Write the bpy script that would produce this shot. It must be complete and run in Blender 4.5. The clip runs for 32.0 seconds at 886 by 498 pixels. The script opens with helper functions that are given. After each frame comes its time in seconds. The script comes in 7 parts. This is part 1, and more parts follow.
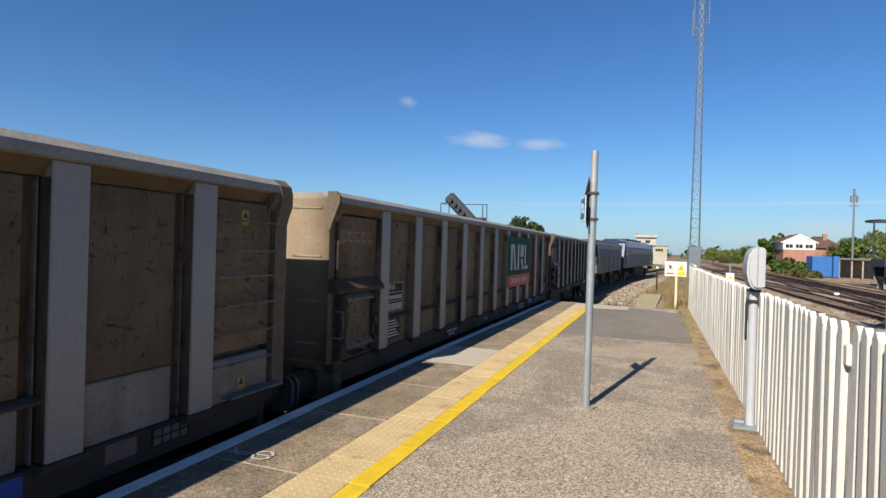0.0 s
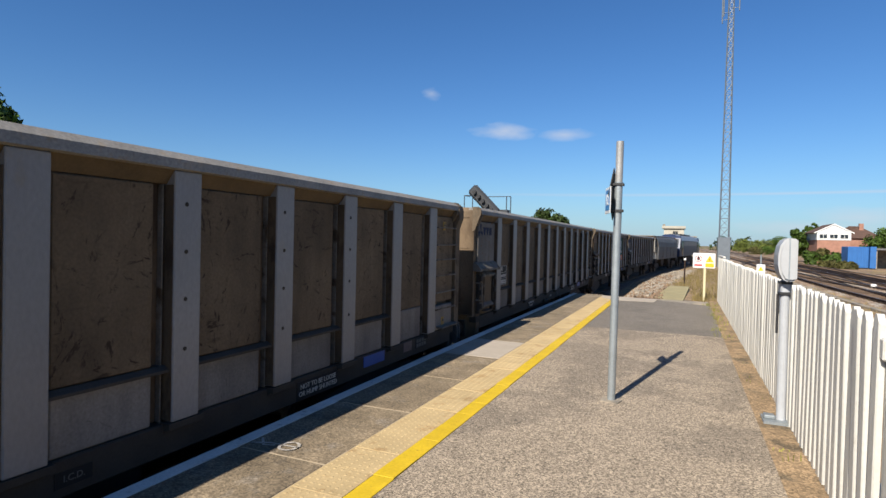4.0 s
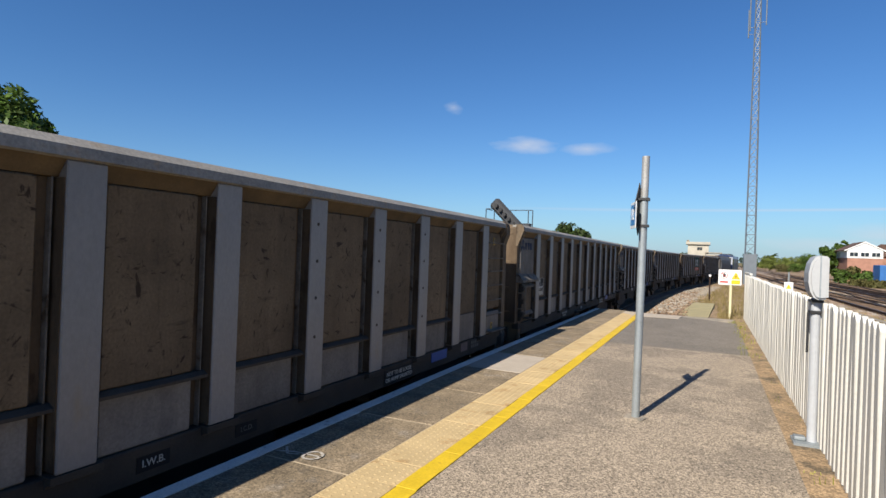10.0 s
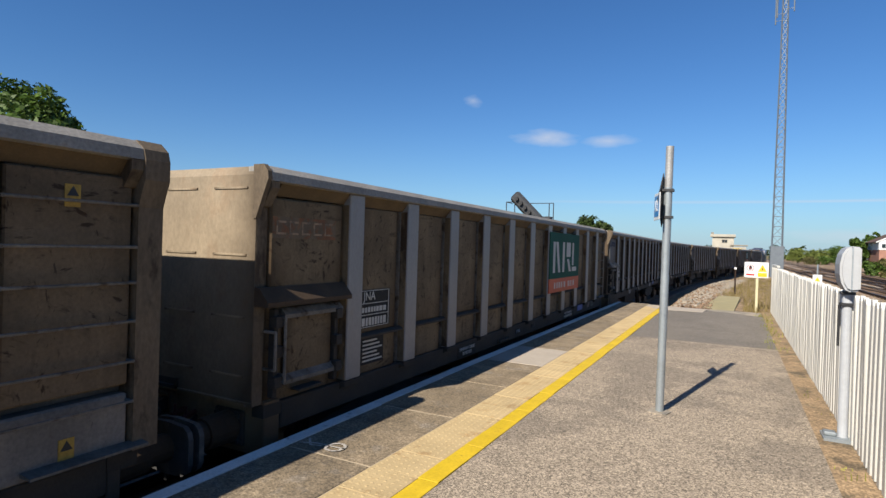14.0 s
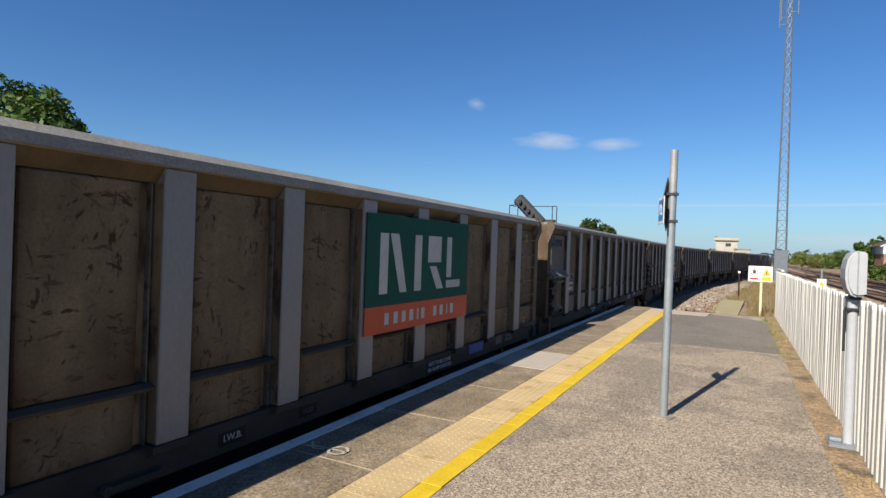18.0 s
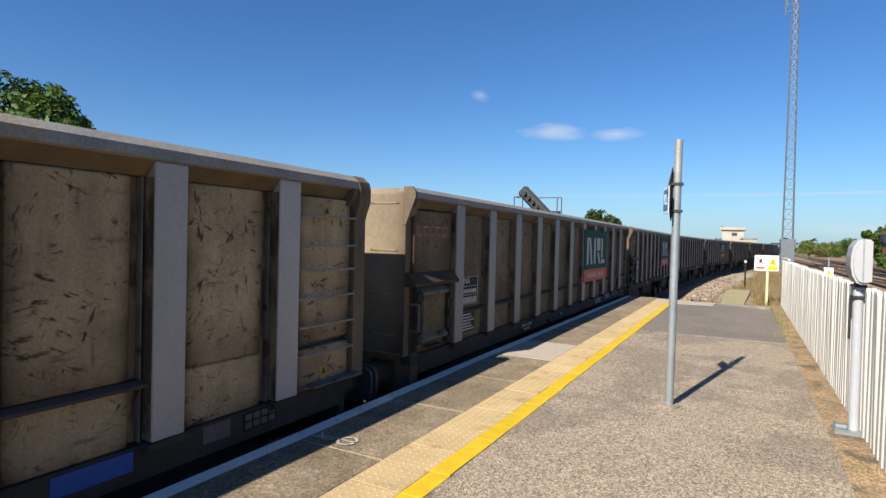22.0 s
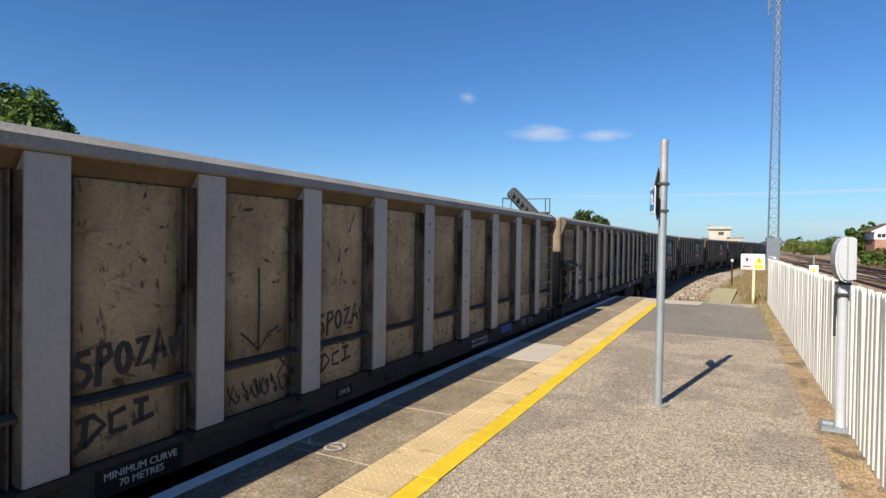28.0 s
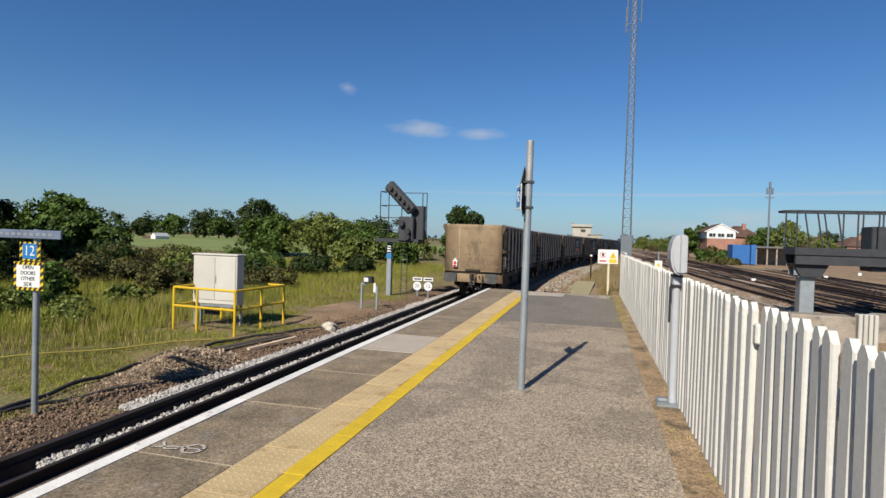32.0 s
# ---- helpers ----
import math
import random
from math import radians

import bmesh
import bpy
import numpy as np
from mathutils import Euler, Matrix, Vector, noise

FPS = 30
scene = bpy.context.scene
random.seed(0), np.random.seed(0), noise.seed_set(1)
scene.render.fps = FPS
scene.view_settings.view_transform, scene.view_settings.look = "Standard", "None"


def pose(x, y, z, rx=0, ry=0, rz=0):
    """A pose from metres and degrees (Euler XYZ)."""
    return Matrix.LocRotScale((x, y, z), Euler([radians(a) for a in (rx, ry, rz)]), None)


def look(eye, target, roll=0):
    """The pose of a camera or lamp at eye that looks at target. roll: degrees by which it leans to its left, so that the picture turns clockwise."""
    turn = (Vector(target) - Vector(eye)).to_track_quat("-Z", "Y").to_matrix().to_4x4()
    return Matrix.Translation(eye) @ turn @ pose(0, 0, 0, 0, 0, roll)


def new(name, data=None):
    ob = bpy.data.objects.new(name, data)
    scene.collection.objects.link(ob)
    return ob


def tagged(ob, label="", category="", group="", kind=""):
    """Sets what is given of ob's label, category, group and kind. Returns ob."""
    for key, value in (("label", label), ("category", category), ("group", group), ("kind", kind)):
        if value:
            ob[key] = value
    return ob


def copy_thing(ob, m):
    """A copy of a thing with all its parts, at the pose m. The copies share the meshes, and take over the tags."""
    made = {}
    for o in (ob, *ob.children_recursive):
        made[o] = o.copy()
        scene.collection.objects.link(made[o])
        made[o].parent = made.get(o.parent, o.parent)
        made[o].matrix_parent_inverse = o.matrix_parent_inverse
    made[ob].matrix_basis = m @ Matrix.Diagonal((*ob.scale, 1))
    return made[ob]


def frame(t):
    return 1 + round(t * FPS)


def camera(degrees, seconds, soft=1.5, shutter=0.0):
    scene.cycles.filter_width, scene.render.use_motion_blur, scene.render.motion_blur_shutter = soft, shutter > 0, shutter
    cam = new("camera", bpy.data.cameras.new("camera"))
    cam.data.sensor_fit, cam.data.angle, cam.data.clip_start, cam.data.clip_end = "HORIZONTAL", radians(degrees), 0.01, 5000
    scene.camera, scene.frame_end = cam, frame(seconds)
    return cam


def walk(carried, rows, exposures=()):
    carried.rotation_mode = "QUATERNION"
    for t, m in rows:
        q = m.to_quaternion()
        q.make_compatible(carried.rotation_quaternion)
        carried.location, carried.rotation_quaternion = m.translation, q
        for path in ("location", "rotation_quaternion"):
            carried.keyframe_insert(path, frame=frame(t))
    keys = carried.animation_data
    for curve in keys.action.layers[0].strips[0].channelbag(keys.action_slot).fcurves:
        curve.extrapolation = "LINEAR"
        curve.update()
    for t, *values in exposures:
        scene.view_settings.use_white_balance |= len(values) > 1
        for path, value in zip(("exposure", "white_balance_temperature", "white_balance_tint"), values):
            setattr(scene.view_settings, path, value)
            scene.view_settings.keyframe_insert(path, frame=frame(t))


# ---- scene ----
cam = camera(76.8, 32.0)
PATH = [
    (0, (3.328, 0.35, 1.682), (2.612, 2.218, 1.676), 1.7),
    (0.5, (3.325, 0.357, 1.681), (2.601, 2.221, 1.669), 1.7),
    (1, (3.331, 0.359, 1.676), (2.596, 2.219, 1.661), 1.6),
    (1.5, (3.336, 0.36, 1.677), (2.589, 2.215, 1.655), 1.5),
    (2, (3.33, 0.35, 1.681), (2.572, 2.2, 1.653), 1.4),
    (2.5, (3.337, 0.336, 1.686), (2.568, 2.182, 1.654), 1.5),
    (3, (3.331, 0.341, 1.685), (2.557, 2.185, 1.649), 1.6),
    (3.5, (3.334, 0.366, 1.687), (2.549, 2.205, 1.65), 1.5),
    (5.5, (3.33, 0.34, 1.685), (2.521, 2.169, 1.655), 1.4),
    (6, (3.326, 0.363, 1.694), (2.51, 2.189, 1.665), 1.6),
    (6.5, (3.319, 0.341, 1.691), (2.494, 2.163, 1.667), 1.7),
    (7, (3.313, 0.349, 1.68), (2.481, 2.168, 1.661), 1.9),
    (7.5, (3.31, 0.342, 1.688), (2.472, 2.158, 1.672), 1.8),
    (8, (3.306, 0.336, 1.682), (2.463, 2.149, 1.673), 2.0),
    (8.5, (3.313, 0.316, 1.692), (2.465, 2.127, 1.688), 2.0),
    (9, (3.306, 0.334, 1.69), (2.454, 2.143, 1.691), 2.0),
    (9.5, (3.309, 0.32, 1.685), (2.452, 2.127, 1.691), 1.9),
    (10, (3.311, 0.319, 1.684), (2.449, 2.124, 1.693), 2.1),
    (10.5, (3.306, 0.336, 1.687), (2.438, 2.138, 1.695), 2.0),
    (11, (3.31, 0.343, 1.677), (2.43, 2.139, 1.683), 1.9),
    (11.5, (3.307, 0.335, 1.684), (2.418, 2.127, 1.685), 1.8),
    (12, (3.3, 0.352, 1.676), (2.403, 2.14, 1.673), 1.9),
    (12.5, (3.302, 0.349, 1.683), (2.398, 2.133, 1.675), 1.8),
    (13, (3.297, 0.351, 1.683), (2.386, 2.131, 1.671), 1.8),
    (13.5, (3.302, 0.349, 1.679), (2.384, 2.126, 1.665), 1.8),
    (14, (3.301, 0.333, 1.673), (2.375, 2.106, 1.658), 1.8),
    (14.5, (3.3, 0.33, 1.669), (2.368, 2.1, 1.655), 1.7),
    (16.5, (3.301, 0.341, 1.673), (2.366, 2.109, 1.664), 2.0),
    (17, (3.294, 0.335, 1.668), (2.357, 2.102, 1.658), 2.2),
    (17.5, (3.29, 0.336, 1.674), (2.354, 2.103, 1.664), 2.2),
    (18, (3.291, 0.335, 1.679), (2.356, 2.103, 1.673), 2.0),
    (18.5, (3.287, 0.345, 1.678), (2.352, 2.113, 1.673), 2.1),
    (19, (3.286, 0.354, 1.672), (2.347, 2.12, 1.668), 1.8),
    (19.5, (3.29, 0.371, 1.67), (2.348, 2.136, 1.661), 1.4),
    (20, (3.298, 0.344, 1.668), (2.352, 2.106, 1.653), 1.3),
    (20.5, (3.293, 0.359, 1.68), (2.349, 2.122, 1.655), 1.1),
    (21, (3.296, 0.344, 1.682), (2.351, 2.107, 1.652), 1.1),
    (21.5, (3.3, 0.316, 1.683), (2.351, 2.076, 1.649), 1.1),
    (22, (3.302, 0.3, 1.675), (2.352, 2.06, 1.642), 1.4),
    (22.5, (3.297, 0.309, 1.68), (2.35, 2.07, 1.646), 1.2),
    (23, (3.294, 0.334, 1.674), (2.349, 2.096, 1.641), 1.1),
    (23.5, (3.296, 0.344, 1.669), (2.351, 2.106, 1.637), 1.1),
    (24, (3.302, 0.32, 1.677), (2.359, 2.084, 1.642), 1.0),
    (24.5, (3.307, 0.303, 1.681), (2.369, 2.069, 1.645), 0.8),
    (25, (3.304, 0.316, 1.684), (2.369, 2.084, 1.649), 0.8),
    (25.5, (3.303, 0.324, 1.679), (2.369, 2.093, 1.649), 0.9),
    (27.5, (3.308, 0.314, 1.679), (2.39, 2.09, 1.655), 0.7),
    (28, (3.308, 0.342, 1.676), (2.391, 2.119, 1.651), 0.8),
    (28.5, (3.314, 0.316, 1.682), (2.397, 2.093, 1.655), 0.8),
    (29, (3.317, 0.278, 1.68), (2.416, 2.063, 1.65), 1.0),
    (29.5, (3.325, 0.288, 1.675), (2.514, 2.116, 1.645), 1.5),
    (30, (3.332, 0.3, 1.673), (2.613, 2.166, 1.645), 1.6),
    (30.5, (3.34, 0.321, 1.67), (2.691, 2.213, 1.645), 2.0),
    (31, (3.35, 0.328, 1.668), (2.77, 2.242, 1.643), 2.2),
    (31.5, (3.36, 0.356, 1.665), (2.824, 2.282, 1.635), 1.9),
    (32, (3.362, 0.35, 1.667), (2.848, 2.282, 1.628), 1.7),
]
EXPOSURES = [(0.0, 0.806), (9.0, 0.826), (19.0, 0.806), (22.0, 0.946), (28.3, 0.946), (29.0, 0.90), (30.0, 0.696), (30.6, 0.606), (32.0, 0.496)]
SKY_TINT = (0.585, 0.93, 1.31)
SKY_STRENGTH, SUN_STRENGTH = 0.05, 5.0
# azimuth from straight ahead (to the right), elevation, width, height, raggedness, strength
CLOUDS = [(-17.4, 11.0, 3.2, 1.0, 16, 0.8), (-11.4, 10.6, 2.6, 0.6, 18, 0.6), (-25, 14.5, 1.0, 0.6, 20, 0.5), (9, 1.8, 5.0, 0.8, 14, 0.6), (8, 4.7, 30, 0.22, 2, 0.65), (13, 2.6, 4.5, 0.9, 16, 0.5), (22, 2.4, 6, 1.0, 14, 0.5)]
walk(cam, [(t, look(eye, target, roll)) for t, eye, target, roll in PATH], EXPOSURES)

# ---- sky and sun ----
TO_SUN = Vector((-0.54, -2.80, 2.28)).normalized()
world = bpy.data.worlds.new("world")
scene.world = world
world.use_nodes = True
wn, wl = world.node_tree.nodes, world.node_tree.links
background = wn["Background"]
background.inputs["Strength"].default_value = SKY_STRENGTH
sky = wn.new("ShaderNodeTexSky")
sky.sky_type = "NISHITA"
sky.sun_disc = False
sky.sun_elevation = math.asin(TO_SUN.z)
sky.sun_rotation = math.atan2(TO_SUN.x, TO_SUN.y) % (2 * math.pi)
sky.altitude, sky.air_density, sky.dust_density, sky.ozone_density = 20, 1.0, 0.15, 1.6
sky_dir = wn.new("ShaderNodeTexCoord")


def wmath(op, a, b=None, c=None):
    n = wn.new("ShaderNodeMath")
    n.operation = op
    for k, v in enumerate((a, b, c)):
        if v is None:
            continue
        if isinstance(v, (int, float)):
            n.inputs[k].default_value = v
        else:
            wl.new(v, n.inputs[k])
    return n.outputs[0]


def cloud_patch(azimuth, elevation, wide, high, ragged, strength):
    """A small cloud round one direction of the sky, in degrees; its edge is broken up by noise."""
    sep = wn.new("ShaderNodeSeparateXYZ")
    wl.new(sky_dir.outputs["Generated"], sep.inputs[0])
    az = wmath("ARCTAN2", sep.outputs[0], sep.outputs[1])
    el = wmath("ARCSINE", sep.outputs[2])
    noise_tex = wn.new("ShaderNodeTexNoise")
    noise_tex.inputs["Scale"].default_value, noise_tex.inputs["Detail"].default_value = ragged, 6
    stretch = wn.new("ShaderNodeMapping")
    stretch.inputs["Scale"].default_value = (1, 1, 2.6)
    wl.new(sky_dir.outputs["Generated"], stretch.inputs[0])
    wl.new(stretch.outputs[0], noise_tex.inputs["Vector"])
    dx = wmath("DIVIDE", wmath("SUBTRACT", az, radians(azimuth)), radians(wide))
    dz = wmath("DIVIDE", wmath("SUBTRACT", el, radians(elevation)), radians(high))
    r = wmath("SQRT", wmath("ADD", wmath("MULTIPLY", dx, dx), wmath("MULTIPLY", dz, dz)))
    m = wmath("SUBTRACT", 1.0, r)
    m = wmath("ADD", m, wmath("MULTIPLY", wmath("SUBTRACT", noise_tex.outputs["Fac"], 0.5), 1.7))
    clamp = wn.new("ShaderNodeClamp")
    wl.new(wmath("MULTIPLY", m, 0.8), clamp.inputs[0])
    return wmath("MULTIPLY", clamp.outputs[0], strength)


mask = None
for row in CLOUDS:
    one = cloud_patch(*row)
    mask = one if mask is None else wmath("MAXIMUM", mask, one)
cloud_mix = wn.new("ShaderNodeMix")
cloud_mix.data_type = "RGBA"
wl.new(mask, cloud_mix.inputs[0])
deepen = wn.new("ShaderNodeHueSaturation")
deepen.inputs["Saturation"].default_value = 1.12
wl.new(sky.outputs[0], deepen.inputs["Color"])
clear = wn.new("ShaderNodeVectorMath")
clear.operation = "MULTIPLY"
clear.inputs[1].default_value = SKY_TINT
wl.new(deepen.outputs[0], clear.inputs[0])
# pale haze that thins out with height above the horizon
up = wn.new("ShaderNodeSeparateXYZ")
wl.new(sky_dir.outputs["Generated"], up.inputs[0])
thin = wmath("MULTIPLY", wmath("POWER", 2.718, wmath("MULTIPLY", wmath("ABSOLUTE", up.outputs[2]), -15.0)), 0.85)
hazy = wn.new("ShaderNodeMix")
hazy.data_type = "RGBA"
wl.new(thin, hazy.inputs[0])
wl.new(clear.outputs[0], hazy.inputs[6])
hazy.inputs[7].default_value = (4.55, 6.05, 7.7, 1)
wl.new(hazy.outputs[2], cloud_mix.inputs[6])
cloud_mix.inputs[7].default_value = (7.4, 7.8, 8.8, 1)
wl.new(cloud_mix.outputs[2], background.inputs["Color"])

sun_data = bpy.data.lights.new("sun", "SUN")
sun_data.energy, sun_data.angle, sun_data.color = SUN_STRENGTH, radians(0.53), (1.0, 0.93, 0.82)
sun = new("sun", sun_data)
sun.matrix_world = look(TO_SUN * 50, (0, 0, 0))

# ---- materials ----
def mat(name, colour, rough=0.75, metal=0.0, var=0.18, scale=3.0, fine=60.0, fine_var=0.12, bump=0.15, tint=None, tint_at=0.62, tint_scale=5.0,
        stretch=(1, 1, 1), per_object=0.06, spec=0.4, translucent=0.0, island=0.0, cells=0.0, cell_var=0.5):
    """A surface with a base colour, broad stains, fine grain with relief, patches of a second colour (tint) and stone chips (cells)."""
    m = bpy.data.materials.new(name)
    m.use_nodes = True
    n, l = m.node_tree.nodes, m.node_tree.links
    bsdf = n["Principled BSDF"]
    bsdf.inputs["Roughness"].default_value, bsdf.inputs["Metallic"].default_value = rough, metal
    bsdf.inputs["Specular IOR Level"].default_value = spec
    coord, info = n.new("ShaderNodeTexCoord"), n.new("ShaderNodeObjectInfo")
    shift = n.new("ShaderNodeVectorMath")
    shift.operation = "MULTIPLY_ADD"
    l.new(info.outputs["Random"], shift.inputs[0])
    shift.inputs[1].default_value = (37.0, 91.0, 53.0)
    l.new(coord.outputs["Object"], shift.inputs[2])
    mapping = n.new("ShaderNodeMapping")
    mapping.inputs["Scale"].default_value = stretch
    l.new(shift.outputs[0], mapping.inputs[0])

    def noise_node(size, detail=5, rough_=0.6):
        t = n.new("ShaderNodeTexNoise")
        t.inputs["Scale"].default_value, t.inputs["Detail"].default_value, t.inputs["Roughness"].default_value = size, detail, rough_
        l.new(mapping.outputs[0], t.inputs["Vector"])
        return t.outputs["Fac"]

    def ramp(value, lo, hi, at0=0.3, at1=0.7):
        r = n.new("ShaderNodeMapRange")
        l.new(value, r.inputs[0])
        for k, v in zip((1, 2, 3, 4), (at0, at1, lo, hi)):
            r.inputs[k].default_value = v
        return r.outputs[0]

    def times(colour_socket, factor):
        x = n.new("ShaderNodeVectorMath")
        x.operation = "SCALE"
        l.new(colour_socket, x.inputs[0])
        l.new(factor, x.inputs["Scale"])
        return x.outputs[0]

    rgb = n.new("ShaderNodeRGB")
    rgb.outputs[0].default_value = (*colour, 1)
    out = rgb.outputs[0]
    if tint is not None:
        mix = n.new("ShaderNodeMix")
        mix.data_type = "RGBA"
        l.new(ramp(noise_node(tint_scale, 6, 0.65), 0, 1, tint_at - 0.04, tint_at + 0.05), mix.inputs[0])
        l.new(out, mix.inputs[6])
        mix.inputs[7].default_value = (*tint, 1)
        out = mix.outputs[2]
    grain = noise_node(fine, 3)
    out = times(out, ramp(noise_node(scale), 1 - var, 1 + var))
    out = times(out, ramp(grain, 1 - fine_var, 1 + fine_var))
    if cells:
        chips = n.new("ShaderNodeTexVoronoi")
        chips.inputs["Scale"].default_value = cells
        l.new(mapping.outputs[0], chips.inputs["Vector"])
        tone = n.new("ShaderNodeSeparateColor")
        l.new(chips.outputs["Color"], tone.inputs[0])
        out = times(out, ramp(tone.outputs[0], 1 - cell_var, 1 + cell_var, 0, 1))
    if per_object:
        out = times(out, ramp(info.outputs["Random"], 1 - per_object, 1 + per_object, 0, 1))
    if island:
        geo = n.new("ShaderNodeNewGeometry")
        out = times(out, ramp(geo.outputs["Random Per Island"], 1 - island, 1 + island, 0, 1))
    l.new(out, bsdf.inputs["Base Color"])
    if bump:
        b = n.new("ShaderNodeBump")
        b.inputs["Strength"].default_value, b.inputs["Distance"].default_value = bump, 0.01
        l.new(grain, b.inputs["Height"])
        l.new(b.outputs[0], bsdf.inputs["Normal"])
    if translucent:
        t = n.new("ShaderNodeBsdfTranslucent")
        l.new(out, t.inputs[0])
        mixs = n.new("ShaderNodeMixShader")
        mixs.inputs[0].default_value = translucent
        l.new(bsdf.outputs[0], mixs.inputs[1])
        l.new(t.outputs[0], mixs.inputs[2])
        l.new(mixs.outputs[0], n["Material Output"].inputs[0])
    return m


def scratched(name, colour, scratch, amount=0.60):
    """Dusty wagon sheet steel: dry sheet with stretched scrapes at two slants, and dust washed down it."""
    m = mat(name, colour, rough=0.8, var=0.3, scale=1.3, fine=45, fine_var=0.16, bump=0.2, per_object=0.1, spec=0.25)
    n, l = m.node_tree.nodes, m.node_tree.links
    bsdf = n["Principled BSDF"]
    out = bsdf.inputs["Base Color"].links[0].from_socket
    shift = next(x for x in n if x.type == "VECT_MATH" and x.operation == "MULTIPLY_ADD")
    for angle, size, wide, more, strong in ((8, 6.8, 1.6, 0.03, 0.9), (-24, 8.5, 1.4, 0.03, 0.9), (96, 8.0, 1.4, 0.03, 0.9), (62, 9.5, 1.3, 0.03, 0.9), (3, 4.0, 3.0, 0.05, 0.5), (90, 3.4, 2.2, 0.06, 0.4)):
        mp = n.new("ShaderNodeMapping")
        mp.vector_type = "TEXTURE"
        mp.inputs["Rotation"].default_value = (radians(angle), 0, 0)
        mp.inputs["Location"].default_value = (angle, angle * 2.1, angle * 0.7)
        mp.inputs["Scale"].default_value = (1, wide, 0.42)
        l.new(shift.outputs[0], mp.inputs[0])
        t = n.new("ShaderNodeTexNoise")
        t.inputs["Scale"].default_value, t.inputs["Detail"].default_value, t.inputs["Roughness"].default_value = size, 4, 0.62
        l.new(mp.outputs[0], t.inputs["Vector"])
        r = n.new("ShaderNodeMapRange")
        l.new(t.outputs["Fac"], r.inputs[0])
        r.inputs[1].default_value, r.inputs[2].default_value = amount + more, amount + more + 0.07
        r.inputs[4].default_value = strong
        where = n.new("ShaderNodeTexNoise")
        where.inputs["Scale"].default_value, where.inputs["Detail"].default_value = 1.5, 2
        l.new(mp.outputs[0], where.inputs["Vector"])
        area = n.new("ShaderNodeMapRange")
        l.new(where.outputs["Fac"], area.inputs[0])
        area.inputs[1].default_value, area.inputs[2].default_value = 0.44, 0.58
        both = n.new("ShaderNodeMath")
        both.operation = "MULTIPLY"
        l.new(r.outputs[0], both.inputs[0])
        l.new(area.outputs[0], both.inputs[1])
        mix = n.new("ShaderNodeMix")
        mix.data_type = "RGBA"
        l.new(both.outputs[0], mix.inputs[0])
        l.new(out, mix.inputs[6])
        mix.inputs[7].default_value = (*scratch, 1)
        out = mix.outputs[2]
    wash = n.new("ShaderNodeMapping")
    wash.inputs["Scale"].default_value = (1, 3.5, 0.5)
    l.new(shift.outputs[0], wash.inputs[0])
    t = n.new("ShaderNodeTexNoise")
    t.inputs["Scale"].default_value, t.inputs["Detail"].default_value = 2.0, 4
    l.new(wash.outputs[0], t.inputs["Vector"])
    r = n.new("ShaderNodeMapRange")
    l.new(t.outputs["Fac"], r.inputs[0])
    for k, v in zip((1, 2, 3, 4), (0.3, 0.7, 0.86, 1.14)):
        r.inputs[k].default_value = v
    s = n.new("ShaderNodeVectorMath")
    s.operation = "SCALE"
    l.new(out, s.inputs[0])
    l.new(r.outputs[0], s.inputs["Scale"])
    l.new(s.outputs[0], bsdf.inputs["Base Color"])
    return m


M_CHIP = mat("chipped_asphalt", (0.275, 0.222, 0.162), 0.9, var=0.16, scale=0.6, fine=34, fine_var=0.3, bump=0.2, tint=(0.182, 0.148, 0.110), tint_at=0.52, tint_scale=0.6, per_object=0, cells=100, cell_var=0.68)
M_PATCH = mat("dark_asphalt", (0.1485, 0.1287, 0.1056), 0.9, cells=90, cell_var=0.35, var=0.16, scale=1.1, fine=40, fine_var=0.25, bump=0.3, per_object=0)
M_SLAB = mat("weathered_concrete_slab", (0.1848, 0.1419, 0.0911), 0.88, var=0.32, scale=2.6, fine=38, fine_var=0.35, bump=0.35, cells=95, cell_var=0.4, tint=(0.1848, 0.1518, 0.1122), tint_at=0.58, tint_scale=4, per_object=0.10)
M_NEWSLAB = mat("pale_concrete_slab", (0.3354, 0.2886, 0.234), 0.85, var=0.1, scale=3, fine=70, fine_var=0.12, per_object=0.03)
M_JOINT = mat("sandy_mortar", (0.368, 0.296, 0.2), 0.9, var=0.2)
M_BUFF = mat("buff_tactile_paving", (0.42, 0.312, 0.162), 0.8, var=0.10, scale=2.2, fine=60, fine_var=0.10, bump=0.25, tint=(0.33, 0.2178, 0.099), tint_at=0.6, per_object=0.05)
M_YELLOW = mat("yellow_line_paint", (0.53, 0.36, 0.016), 0.6, var=0.10, scale=5, fine=45, fine_var=0.10, tint=(0.2178, 0.1452, 0.0396), tint_at=0.66, tint_scale=12, per_object=0.03)
M_WHITELINE = mat("white_edge_paint", (0.6232, 0.6004, 0.5548), 0.6, var=0.12, scale=3, fine=50, fine_var=0.12, tint=(0.3192, 0.2964, 0.266), tint_at=0.66, tint_scale=7)
M_CHALK = mat("worn_white_stencil_paint", (0.4092, 0.3762, 0.33), 0.8, var=0.3, scale=14, tint=(0.198, 0.165, 0.132), tint_at=0.58, tint_scale=22)
M_STRIP = mat("sandy_gravel_strip", (0.2508, 0.1716, 0.0957), 0.95, cells=45, cell_var=0.4, var=0.3, scale=2.5, fine=70, fine_var=0.35, bump=0.7, tint=(0.132, 0.099, 0.0594), tint_at=0.57, tint_scale=3, per_object=0)
